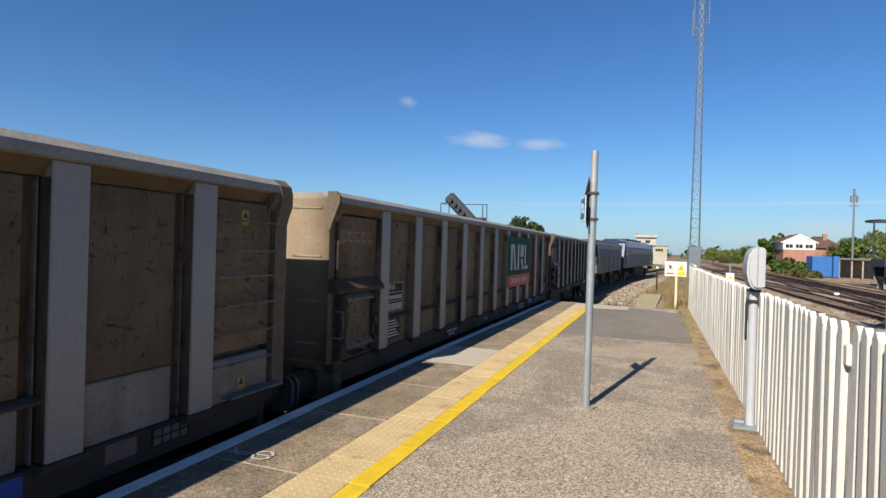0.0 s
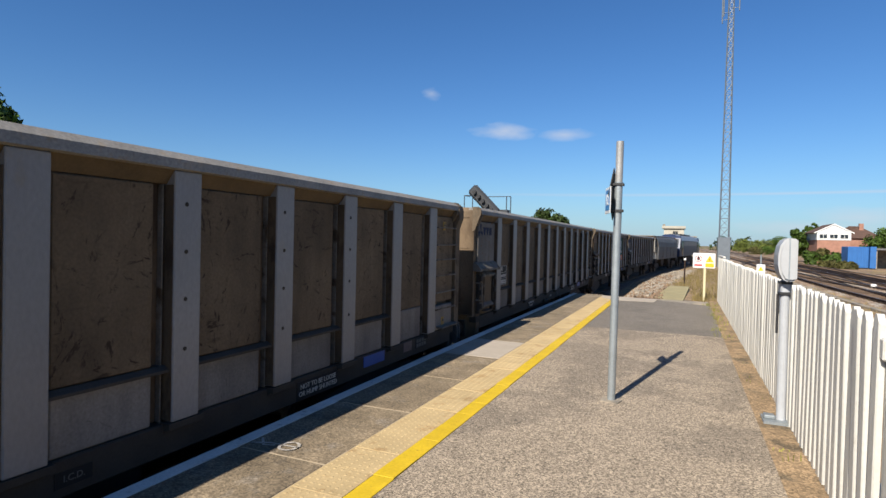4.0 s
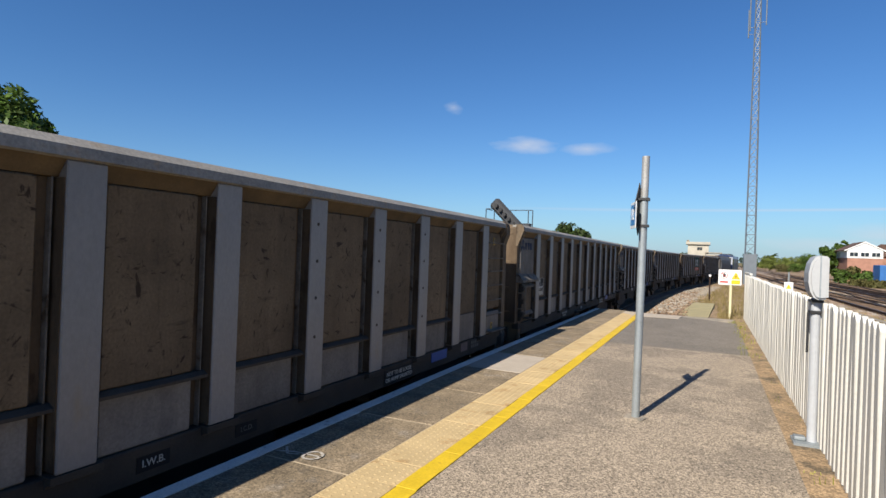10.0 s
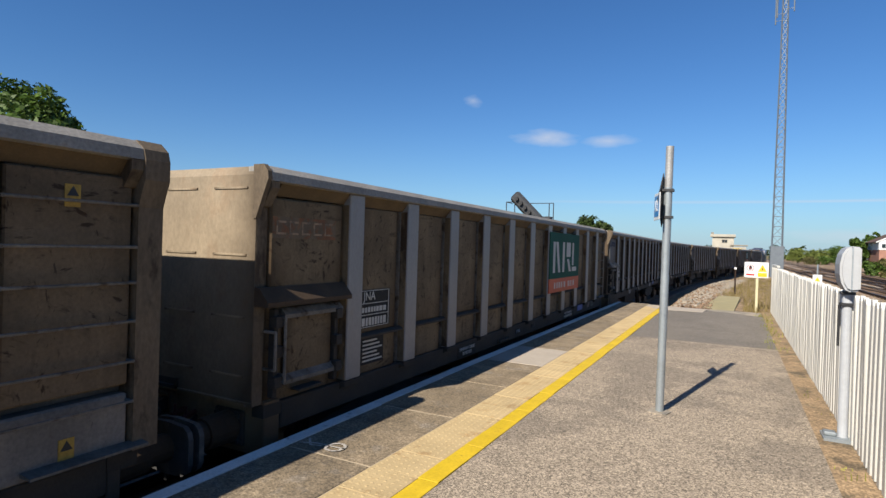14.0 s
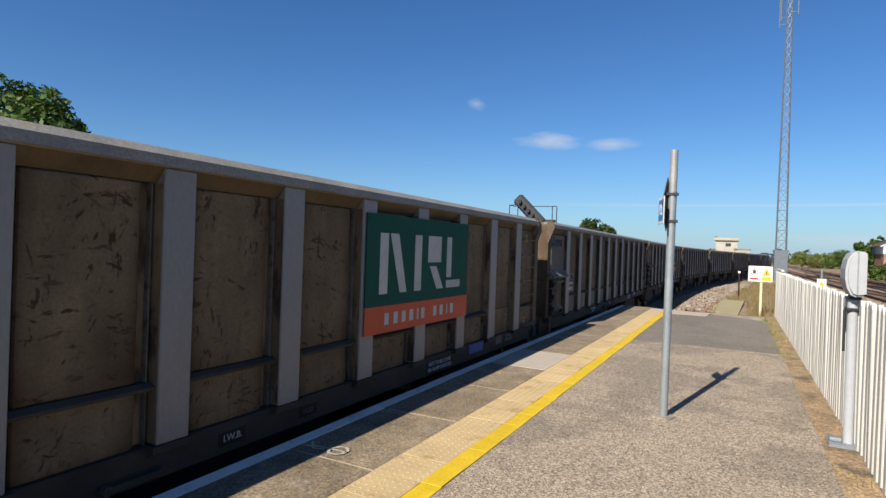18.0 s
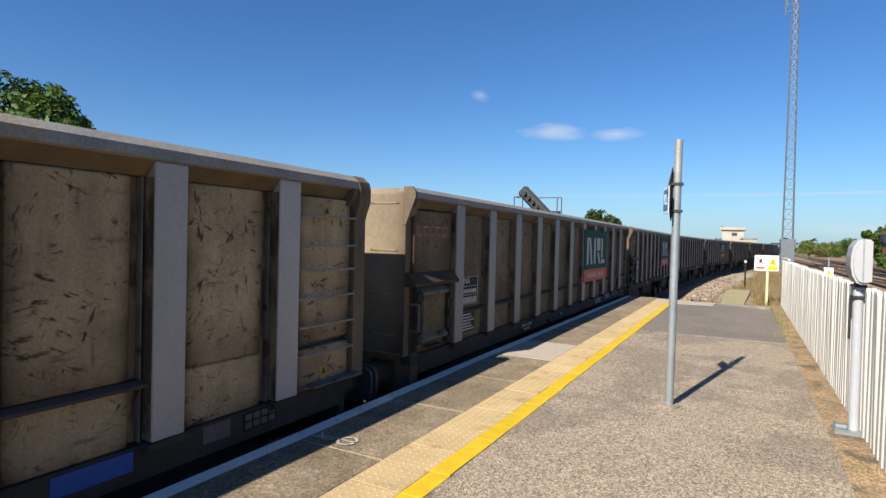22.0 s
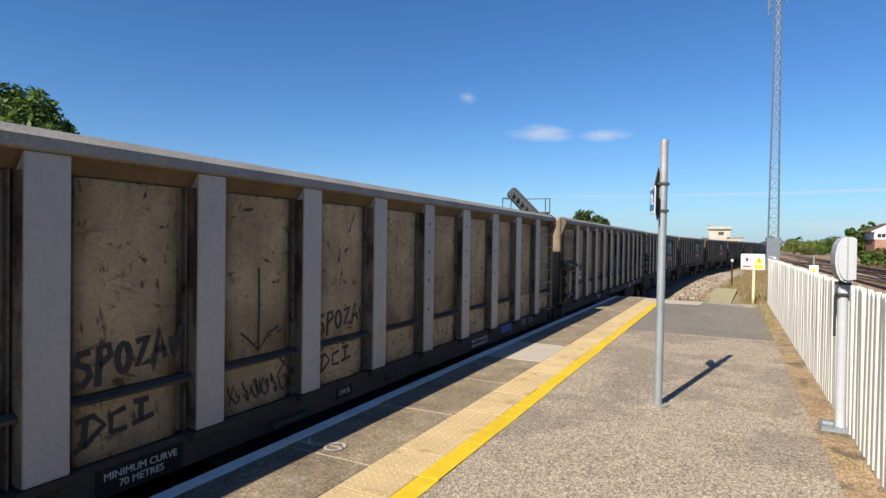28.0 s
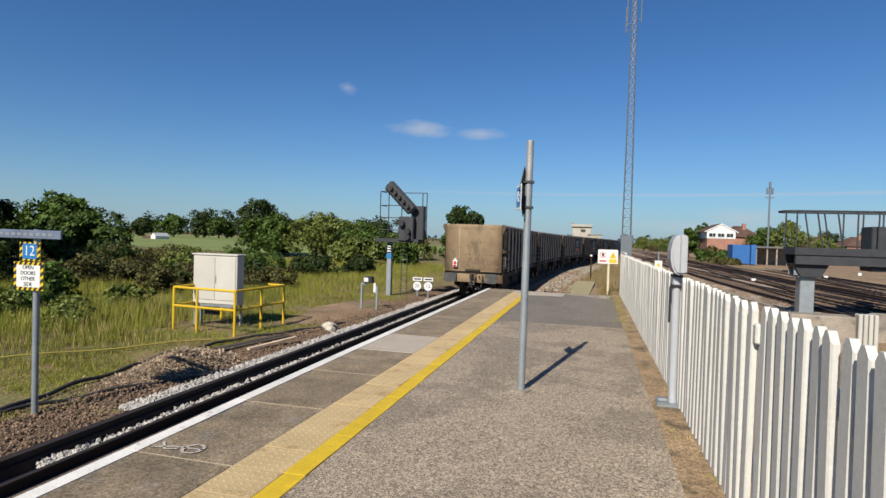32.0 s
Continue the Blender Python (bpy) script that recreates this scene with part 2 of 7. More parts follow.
M_CONC = mat("grey_concrete", (0.2508, 0.2145, 0.1683), 0.9, var=0.22, scale=1.6, fine=40, fine_var=0.2, bump=0.3, tint=(0.1452, 0.132, 0.1122), tint_at=0.58, tint_scale=2)
M_BRICKY = mat("platform_face_brick", (0.1056, 0.0726, 0.0561), 0.9, var=0.3, scale=6, bump=0.4)
M_DIRT = mat("brown_cinder_ground", (0.2106, 0.1404, 0.0819), 0.95, var=0.35, scale=0.6, fine=18, fine_var=0.4, bump=0.8, tint=(0.1248, 0.1248, 0.0468), tint_at=0.6, tint_scale=0.5, per_object=0)
M_GROUND = mat("rough_meadow", (0.1249, 0.1174, 0.0379), 0.95, var=0.35, scale=0.5, fine=16, fine_var=0.55, bump=1.0, tint=(0.1551, 0.1089, 0.0495), tint_at=0.48, tint_scale=1.1, per_object=0)
M_FIELD = mat("mown_pasture", (0.1452, 0.1782, 0.0462), 0.95, var=0.15, scale=0.05, fine=2, fine_var=0.2, bump=0.4, per_object=0)
M_BALLAST = mat("old_brown_ballast", (0.1122, 0.0825, 0.0627), 0.95, var=0.3, scale=1.5, fine=28, fine_var=0.6, bump=1.0, per_object=0)
M_STONE = mat("brown_ballast_stone", (0.1617, 0.1089, 0.0713), 0.95, var=0.2, scale=8, fine=50, island=0.5, per_object=0)
M_WHITESTONE = mat("fresh_pale_ballast_stone", (0.3432, 0.3234, 0.297), 0.9, var=0.15, scale=8, fine=50, island=0.35, per_object=0)
M_RAIL = mat("dark_rusted_rail", (0.028, 0.0208, 0.0176), 0.7, 0.3, var=0.3, scale=3, stretch=(1, 0.1, 1))
M_RAILHEAD = mat("polished_rail_head", (0.2772, 0.2508, 0.2244), 0.38, 0.85, var=0.1, scale=5)
M_RUSTRAIL = mat("brown_rusty_rail", (0.0297, 0.0158, 0.0099), 0.8, 0.2, var=0.3, scale=2)
M_SLEEPER = mat("weathered_sleeper", (0.1122, 0.0924, 0.0759), 0.95, var=0.3, scale=3, per_object=0, island=0.25)
M_LAMPGREY = mat("light_grey_lamp_paint", (0.3432, 0.3564, 0.3762), 0.5, var=0.08, scale=4, fine_var=0.05, bump=0.05)
M_FENCE = mat("white_painted_fence_timber", (0.5, 0.488, 0.445), 0.6, var=0.08, scale=2, fine=40, fine_var=0.06, tint=(0.385, 0.371, 0.329), tint_at=0.68, tint_scale=4, per_object=0.05)
M_POLE = mat("galvanised_steel_pole", (0.264, 0.2904, 0.3036), 0.5, 0.5, var=0.12, scale=5, fine=70, fine_var=0.12)
M_POLETOP = mat("bare_zinc_pole_top", (0.33, 0.3234, 0.3102), 0.5, 0.4, var=0.15, scale=6)
M_BLACK = mat("black_plate", (0.018, 0.018, 0.02), 0.55, var=0.2)
M_SIGNALGREY = mat("dark_grey_signal_paint", (0.03, 0.032, 0.036), 0.6, var=0.2, scale=3)
M_BLUE = mat("blue_sign_vinyl", (0.0198, 0.1452, 0.363), 0.4, var=0.05)
M_WHITE = mat("white_sign_vinyl", (0.585, 0.585, 0.57), 0.45, var=0.05, per_object=0.02)
M_SIGNYEL = mat("yellow_sign_vinyl", (0.561, 0.3828, 0.0132), 0.45, var=0.05, per_object=0.02)
M_RED = mat("red_sign_vinyl", (0.4092, 0.0198, 0.0132), 0.45, var=0.05)
M_CREAM = mat("cream_painted_post", (0.4752, 0.4356, 0.2772), 0.6, var=0.08)
M_CABINET = mat("light_grey_steel_cabinet", (0.432, 0.414, 0.3672), 0.55, var=0.07, scale=1.5, fine=30, fine_var=0.05)
M_RAILYEL = mat("yellow_painted_handrail", (0.5148, 0.33, 0.0132), 0.5, var=0.1)
M_CABLE = mat("black_rubber_cable", (0.02, 0.02, 0.02), 0.7, var=0.2)
M_ROPE = mat("faded_yellow_hose", (0.2772, 0.2244, 0.0528), 0.8, var=0.15)
M_STICK = mat("dry_cut_brushwood", (0.357, 0.272, 0.187), 0.95, var=0.3, island=0.45, per_object=0)
M_MAST = mat("galvanised_lattice_steel", (0.1386, 0.1584, 0.1782), 0.55, 0.4, var=0.1)
M_LEAF = mat("broad_green_leaves", (0.057, 0.098, 0.0140), 0.6, var=0.25, scale=0.7, fine=9, fine_var=0.2, bump=0, island=0.5, translucent=0.22, spec=0.3)
M_LEAFLIGHT = mat("sunlit_yellow_green_leaves", (0.1256, 0.1525, 0.0314), 0.6, var=0.25, scale=0.7, fine=9, fine_var=0.2, bump=0, island=0.5, translucent=0.22, spec=0.3)
M_ELDER = mat("mid_green_elder_leaves", (0.086, 0.118, 0.022), 0.6, var=0.25, scale=0.7, fine=9, fine_var=0.2, bump=0, island=0.5, translucent=0.22, spec=0.3)
M_LEAFDARK = mat("dark_hawthorn_leaves", (0.029, 0.047, 0.0100), 0.65, var=0.3, scale=0.8, fine=9, fine_var=0.2, bump=0, island=0.45, translucent=0.2, spec=0.25)
M_LEAFOLIVE = mat("olive_bramble_leaves", (0.0952, 0.0892, 0.0281), 0.65, var=0.3, scale=0.8, fine=9, fine_var=0.2, bump=0, island=0.45, translucent=0.25, spec=0.25)
M_FLOWER = mat("white_elder_blossom", (0.363, 0.363, 0.2772), 0.8, var=0.1, island=0.2)
M_BARK = mat("grey_brown_bark", (0.066, 0.0495, 0.0363), 0.95, var=0.3, scale=4, bump=0.6)
M_GRASS = mat("tall_seeding_grass", (0.232, 0.238, 0.036), 0.8, var=0.3, scale=0.3, fine=4, fine_var=0.15, bump=0, island=0.35, translucent=0.35, per_object=0)
M_GRASSDRY = mat("dry_straw_grass", (0.3197, 0.2506, 0.1037), 0.85, var=0.25, scale=0.4, bump=0, island=0.3, translucent=0.25, per_object=0)
M_BANKWEED = mat("dull_olive_straw", (0.19, 0.145, 0.055), 0.85, var=0.3, scale=0.5, bump=0, island=0.4, translucent=0.25, per_object=0)
M_BRICK = mat("red_brick", (0.27, 0.1395, 0.099), 0.9, var=0.15, scale=1.5)
M_TILE = mat("brown_clay_roof_tiles", (0.0858, 0.0495, 0.0363), 0.9, var=0.2, scale=2)
M_SLATE = mat("grey_slate_roof", (0.1122, 0.1089, 0.1089), 0.8, var=0.15, scale=2)
M_RENDER = mat("pale_rendered_wall", (0.3432, 0.3168, 0.264), 0.9, var=0.12, scale=0.8)
M_WINDOW = mat("dark_window_pane", (0.02, 0.025, 0.03), 0.12, var=0.1, spec=0.6)
M_BLUESTEEL = mat("blue_painted_steel", (0.0231, 0.1122, 0.3168), 0.55, var=0.12, scale=1)
M_OLDSLEEPER = mat("old_brown_sleeper", (0.099, 0.0647, 0.0416), 0.95, var=0.3, scale=3, per_object=0, island=0.3)
M_MAINBED = mat("rust_brown_track_bed", (0.215, 0.15, 0.10), 0.95, var=0.4, scale=2.2, fine=24, fine_var=0.55, bump=0.8, tint=(0.33, 0.285, 0.235), tint_at=0.55, tint_scale=2.6, per_object=0, stretch=(1, 0.14, 1))
M_PALEBED = mat("pale_ballast_bed", (0.2376, 0.2277, 0.2112), 0.95, var=0.25, scale=4, fine=30, fine_var=0.5, bump=1.0, per_object=0)
M_SOIL = mat("brown_cess_soil", (0.1056, 0.0693, 0.0429), 0.95, var=0.35, scale=1.2, fine=26, fine_var=0.6, bump=1.0, tint=(0.132, 0.1254, 0.0396), tint_at=0.6, tint_scale=1.0, per_object=0)
M_GRIME = mat("rust_brown_grime", (0.0495, 0.0297, 0.0158), 0.9, var=0.25, scale=3)
# flank browns: rust and dust tones with the shade beside the ribs mixed in
M_FLANKV = mat("rust_brown_shaded_flank", (0.070, 0.047, 0.027), 0.9, var=0.35, scale=2.2, tint=(0.035, 0.021, 0.011), tint_at=0.55, tint_scale=4, per_object=0.15, stretch=(1, 1, 0.4))
M_FLANKP = mat("dusty_tan_shaded_flank", (0.150, 0.104, 0.058), 0.9, var=0.35, scale=2.2, tint=(0.050, 0.030, 0.015), tint_at=0.53, tint_scale=3, per_object=0.15, stretch=(1, 1, 0.4))
# rolling stock
M_PANEL = scratched("dusty_tan_side_sheet", (0.1319, 0.0951, 0.0553), (0.024, 0.013, 0.006), 0.565)
M_PANELP = scratched("paler_scraped_side_sheet", (0.300, 0.220, 0.128), (0.030, 0.017, 0.008), 0.57)
M_PANELV = scratched("tan_dust_on_grey_sheet", (0.108, 0.077, 0.047), (0.022, 0.013, 0.007), 0.575)
M_LOWGREY = scratched("lower_grey_sheet", (0.1562, 0.14, 0.1225), (0.07, 0.055, 0.04), 0.635)
M_VTGBAY = scratched("pale_grey_end_bay_sheet", (0.122, 0.113, 0.104), (0.12, 0.055, 0.02), 0.59)
M_RIBP = mat("paler_grey_wagon_paint", (0.3038, 0.2862, 0.27), 0.5, spec=0.55, var=0.12, scale=1.2, fine=40, fine_var=0.08, tint=(0.30, 0.26, 0.21), tint_at=0.66, tint_scale=3, per_object=0.07, stretch=(1, 1, 0.5))
M_WEB = mat("ochre_stained_sheet", (0.092, 0.060, 0.028), 0.85, var=0.3, scale=3, per_object=0.1)
M_LABEL = mat("faded_yellow_label", (0.30, 0.19, 0.035), 0.7, var=0.25, scale=20)
M_PINKLABEL = mat("faded_pink_label", (0.1, 0.072, 0.07), 0.7, var=0.2, scale=10)
M_RIB = mat("pale_grey_wagon_paint", (0.180, 0.174, 0.172), 0.5, spec=0.55, var=0.10, scale=1.2, fine=40, fine_var=0.08, tint=(0.19, 0.165, 0.135), tint_at=0.66, tint_scale=3, per_object=0.07, stretch=(1, 1, 0.5))
M_RIM = mat("worn_rim_steel", (0.205, 0.192, 0.172), 0.7, 0.0, var=0.2, scale=2.5, fine=45, fine_var=0.2, bump=0.35, tint=(0.2, 0.165, 0.125), tint_at=0.6, tint_scale=5, per_object=0.08)
M_END = mat("dust_caked_end_sheet", (0.232, 0.182, 0.122), 0.85, var=0.25, scale=1.4, fine=40, fine_var=0.12, bump=0.2, tint=(0.222, 0.160, 0.102), tint_at=0.58, tint_scale=1.6, per_object=0.08, stretch=(1, 1, 0.6))
M_ENDBROWN = mat("rust_brown_end_sheet", (0.150, 0.105, 0.064), 0.85, var=0.28, scale=1.4, fine=40, fine_var=0.14, bump=0.2, tint=(0.10, 0.064, 0.036), tint_at=0.56, tint_scale=1.8, per_object=0.1, stretch=(1, 1, 0.45))
M_LASTEND = mat("brown_stained_end_sheet", (0.222, 0.160, 0.094), 0.85, var=0.28, scale=1.2, fine=40, fine_var=0.12, bump=0.2, tint=(0.140, 0.102, 0.060), tint_at=0.57, tint_scale=1.4, stretch=(1, 1, 0.5))


def edge_grime_shade(m, dark_tone, axis=0, amount=0.85, rag=0.5, rise=4.0):
    """Dark brown that creeps in from the upright edges and the foot of a sheet, broken up by noise: real dirt and
    painted shade.
    """
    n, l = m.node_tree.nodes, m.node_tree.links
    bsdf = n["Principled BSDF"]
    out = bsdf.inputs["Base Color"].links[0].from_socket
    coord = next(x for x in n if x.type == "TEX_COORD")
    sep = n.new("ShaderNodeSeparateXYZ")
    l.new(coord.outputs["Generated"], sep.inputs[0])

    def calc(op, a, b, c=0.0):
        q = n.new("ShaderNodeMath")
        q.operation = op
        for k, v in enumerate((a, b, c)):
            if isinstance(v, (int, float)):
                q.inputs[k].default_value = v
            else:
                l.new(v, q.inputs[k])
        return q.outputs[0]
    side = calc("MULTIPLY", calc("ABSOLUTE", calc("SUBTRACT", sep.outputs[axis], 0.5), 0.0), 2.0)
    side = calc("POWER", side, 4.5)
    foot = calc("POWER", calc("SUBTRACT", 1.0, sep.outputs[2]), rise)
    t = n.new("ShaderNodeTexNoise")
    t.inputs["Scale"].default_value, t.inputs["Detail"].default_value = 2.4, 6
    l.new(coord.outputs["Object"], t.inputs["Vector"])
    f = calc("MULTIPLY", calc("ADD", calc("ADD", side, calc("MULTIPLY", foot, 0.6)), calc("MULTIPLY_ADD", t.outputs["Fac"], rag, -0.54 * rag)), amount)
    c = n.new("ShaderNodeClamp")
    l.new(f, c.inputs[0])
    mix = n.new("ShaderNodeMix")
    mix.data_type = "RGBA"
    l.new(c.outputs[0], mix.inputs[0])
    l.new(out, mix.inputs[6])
    mix.inputs[7].default_value = (*dark_tone, 1)
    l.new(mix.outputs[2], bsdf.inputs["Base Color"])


# the last wagon's end carries real brown dirt
edge_grime_shade(M_LASTEND, (0.070, 0.041, 0.020), 0, 0.9, 0.7, 2.0)
# other ends: shade between the wagons painted in, darker at the foot
edge_grime_shade(M_END, (0.050, 0.033, 0.018), 0, 0.8, 0.6)
edge_grime_shade(M_ENDBROWN, (0.040, 0.026, 0.014), 0, 0.8, 0.6)
# side sheets: darker brown towards upright edges and foot, ragged with noise
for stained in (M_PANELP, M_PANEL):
    edge_grime_shade(stained, (0.045, 0.027, 0.013), 1, 0.8, 1.3)
# unseen front ends, darkened to cut light bounced onto the next end sheet
M_FRONTEND = mat("dark_unseen_front_sheet", (0.065, 0.05, 0.036), 0.9, var=0.3, scale=2, per_object=0.1)
M_DUSTY = mat("dust_dulled_grey_steel", (0.1144, 0.1014, 0.0858), 0.85, var=0.3, scale=4, fine=40, fine_var=0.2, tint=(0.045, 0.03, 0.018), tint_at=0.58, tint_scale=5, per_object=0.12)
M_CORNER = mat("grimy_brown_corner_steel", (0.098, 0.072, 0.046), 0.85, var=0.25, scale=2.5, fine=40, fine_var=0.18, tint=(0.04, 0.026, 0.015), tint_at=0.6, tint_scale=4, per_object=0.1, stretch=(1, 1, 0.5))
M_LIME = mat("pale_lime_run", (0.36, 0.285, 0.20), 0.9, var=0.3, scale=9, tint=(0.245, 0.172, 0.104), tint_at=0.5, tint_scale=9, stretch=(1, 1, 0.3))
M_UNDER = mat("grimy_underframe", (0.03, 0.025, 0.021), 0.9, var=0.3, scale=3, per_object=0.1)
M_SOLE = mat("dusty_brown_solebar", (0.0338, 0.027, 0.0203), 0.9, var=0.3, scale=2, per_object=0.1)
M_LEDGE = mat("worn_grey_ledge_steel", (0.050, 0.043, 0.036), 0.88, spec=0.2, var=0.2, scale=3, per_object=0.1)
M_WHEEL = mat("dark_wheel_steel", (0.06, 0.05, 0.045), 0.6, 0.5, var=0.2)
M_BUFFER = mat("greasy_buffer_head", (0.050, 0.049, 0.048), 0.6, 0.0, var=0.35, scale=5, tint=(0.10, 0.09, 0.078), tint_at=0.6, tint_scale=4)
M_OLDRED = mat("dull_red_pipe_paint", (0.11, 0.028, 0.02), 0.7, var=0.25, scale=8)
M_FADETAG = mat("thin_faded_black_spray", (0.062, 0.056, 0.040), 0.8, var=0.3, scale=8)
M_LOADDARK = mat("shaded_wagon_inside", (0.14, 0.115, 0.09), 0.9, var=0.3)
M_BOARDGREEN = mat("faded_green_board", (0.004, 0.060, 0.042), 0.75, var=0.12, scale=1.5, spec=0.2, tint=(0.006, 0.068, 0.048), tint_at=0.6)
M_BOARDORANGE = mat("orange_red_board", (0.40, 0.055, 0.015), 0.55, var=0.12, scale=2)
M_BOARDWHITE = mat("off_white_board_marks", (0.39, 0.38, 0.365), 0.6, var=0.10, scale=4)
M_NAVY = mat("navy_logo_vinyl", (0.010, 0.016, 0.045), 0.7, spec=0.2, var=0.2, tint=(0.10, 0.09, 0.08), tint_at=0.68, tint_scale=9)
M_OLDORANGE = mat("faded_buff_logo_vinyl", (0.25, 0.165, 0.10), 0.7, var=0.3, scale=6, tint=(0.12, 0.09, 0.06), tint_at=0.52, tint_scale=9)
M_OLDBAND = mat("worn_orange_band", (0.15, 0.062, 0.026), 0.8, var=0.3, scale=5, tint=(0.11, 0.08, 0.05), tint_at=0.47, tint_scale=8)
M_PLATE = mat("black_data_panel", (0.010, 0.010, 0.011), 0.6, var=0.2, spec=0.2, tint=(0.05, 0.04, 0.03), tint_at=0.72)
M_DIMPRINT = mat("dirty_grey_print", (0.078, 0.075, 0.069), 0.8, var=0.3, scale=9)
M_DATA = mat("white_data_lettering", (0.40, 0.385, 0.35), 0.7, var=0.15)
M_PAINTTAG = mat("black_spray_paint", (0.02, 0.018, 0.018), 0.7, var=0.2)
M_TAGBLUE = mat("blue_label_vinyl", (0.012, 0.06, 0.25), 0.5, var=0.1)
M_LOCOBLUE = mat("dark_blue_loco_paint", (0.014, 0.028, 0.075), 0.4, var=0.1)
M_HOPPER = mat("weathered_grey_hopper_paint", (0.085, 0.083, 0.083), 0.6, var=0.25, scale=1.2, tint=(0.06, 0.045, 0.032), tint_at=0.58, tint_scale=2, stretch=(1, 1, 0.4))
M_LOCOSILVER = mat("silver_loco_paint", (0.2, 0.2, 0.208), 0.4, 0.25, var=0.1)

# ---- mesh helpers ----
def box(bm, x0, x1, y0, y1, z0, z1, bevel=0.0):
    r = bmesh.ops.create_cube(bm, size=1.0, matrix=Matrix.Translation(((x0 + x1) / 2, (y0 + y1) / 2, (z0 + z1) / 2)) @ Matrix.Diagonal((abs(x1 - x0), abs(y1 - y0), abs(z1 - z0), 1)))
    if bevel:
        edges = list({e for v in r["verts"] for e in v.link_edges})
        bmesh.ops.bevel(bm, geom=edges, offset=bevel, segments=1, affect="EDGES")
    return bm


def rod(bm, a, b, r, seg=8, r2=None):
    a, b = Vector(a), Vector(b)
    d = b - a
    m = Matrix.Translation((a + b) / 2) @ d.to_track_quat("Z", "Y").to_matrix().to_4x4()
    bmesh.ops.create_cone(bm, cap_ends=True, segments=seg, radius1=r, radius2=r if r2 is None else r2, depth=d.length, matrix=m)
    return bm


def beam(bm, a, b, w, h):
    """A square bar from a to b."""
    a, b = Vector(a), Vector(b)
    d = b - a
    m = Matrix.Translation((a + b) / 2) @ d.to_track_quat("Z", "Y").to_matrix().to_4x4() @ Matrix.Diagonal((w, h, d.length, 1))
    bmesh.ops.create_cube(bm, size=1.0, matrix=m)
    return bm


def prism(bm, outline, axis, lo, hi):
    """Extrudes a closed outline of 2D points along an axis: 'x' takes (y, z), 'y' takes (x, z), 'z' takes (x, y)."""
    def at(p, c):
        return {"x": (c, p[0], p[1]), "y": (p[0], c, p[1]), "z": (p[0], p[1], c)}[axis]
    a = [bm.verts.new(at(p, lo)) for p in outline]
    b = [bm.verts.new(at(p, hi)) for p in outline]
    n = len(outline)
    faces = [bm.faces.new(a), bm.faces.new(b[::-1])]
    for k in range(n):
        faces.append(bm.faces.new((a[k], b[k], b[(k + 1) % n], a[(k + 1) % n])))
    bmesh.ops.recalc_face_normals(bm, faces=faces)
    return bm


def mesh_of(name, bm, material):
    me = bpy.data.meshes.new(name)
    bm.normal_update()
    bm.to_mesh(me)
    bm.free()
    me.materials.append(material)
    return me


def part(name, bm, material, parent=None, label=""):
    ob = new(name, mesh_of(name, bm, material))
    if parent is not None:
        ob.parent = parent
    if label:
        ob["label"] = label
    return ob


def piece(name, mesh, parent, m):
    """One more object on a shared mesh, under its thing."""
    ob = new(name, mesh)
    ob.parent = parent
    ob.matrix_basis = m
    return ob


def thing(name, m=Matrix(), label="", category="", group="", kind=""):
    ob = new(name)
    ob.empty_display_size = 0.2
    ob.matrix_basis = m
    return tagged(ob, label, category, group, kind)


def solid(name, bm, material, label="", category="", group="", kind=""):
    return tagged(part(name, bm, material), label, category, group, kind)


def from_arrays(name, verts, faces, material, smooth=False):
    me = bpy.data.meshes.new(name)
    me.from_pydata([tuple(v) for v in verts], [], [tuple(f) for f in faces])
    me.materials.append(material)
    if smooth:
        me.polygons.foreach_set("use_smooth", [True] * len(me.polygons))
    return me


FACES = {"+x": ((0, 1, 0), (0, 0, 1), (1, 0, 0)), "-y": ((1, 0, 0), (0, 0, 1), (0, -1, 0)), "+z": ((1, 0, 0), (0, 1, 0), (0, 0, 1)), "-x": ((0, -1, 0), (0, 0, 1), (-1, 0, 0))}


def facing(side, x, y, z):
    """The pose of flat work that faces the given side, with its origin at the place."""
    cx, cy, cz = (Vector(v) for v in FACES[side])
    m = Matrix((cx, cy, cz)).transposed().to_4x4()
    m.translation = (x, y, z)
    return m


def lettering(body, size, thick=0.002):
    """Flat lettering, centred, in the built-in font, as a bmesh in its own plane."""
    cu = bpy.data.curves.new("lettering", "FONT")
    cu.body, cu.size, cu.extrude, cu.align_x, cu.align_y, cu.resolution_u = body, size, thick, "CENTER", "CENTER", 3
    ob = bpy.data.objects.new("lettering", cu)
    scene.collection.objects.link(ob)
    me = bpy.data.meshes.new_from_object(ob.evaluated_get(bpy.context.evaluated_depsgraph_get()))
    bpy.data.objects.remove(ob)
    bm = bmesh.new()
    bm.from_mesh(me)
    bpy.data.meshes.remove(me)
    return bm


def put(bm, m):
    bmesh.ops.transform(bm, matrix=m, verts=bm.verts)
    return bm


def ribbon(bm, points, width):
    """A flat stroke through 2D points, in the plane z = 0."""
    pts = [Vector((*p, 0)) for p in points]
    left, right = [], []
    for k, p in enumerate(pts):
        d = (pts[min(k + 1, len(pts) - 1)] - pts[max(k - 1, 0)]).normalized()
        side = Vector((-d.y, d.x, 0)) * width / 2
        left.append(bm.verts.new(p + side))
        right.append(bm.verts.new(p - side))
    for k in range(len(pts) - 1):
        bm.faces.new((left[k], right[k], right[k + 1], left[k + 1]))
    return bm


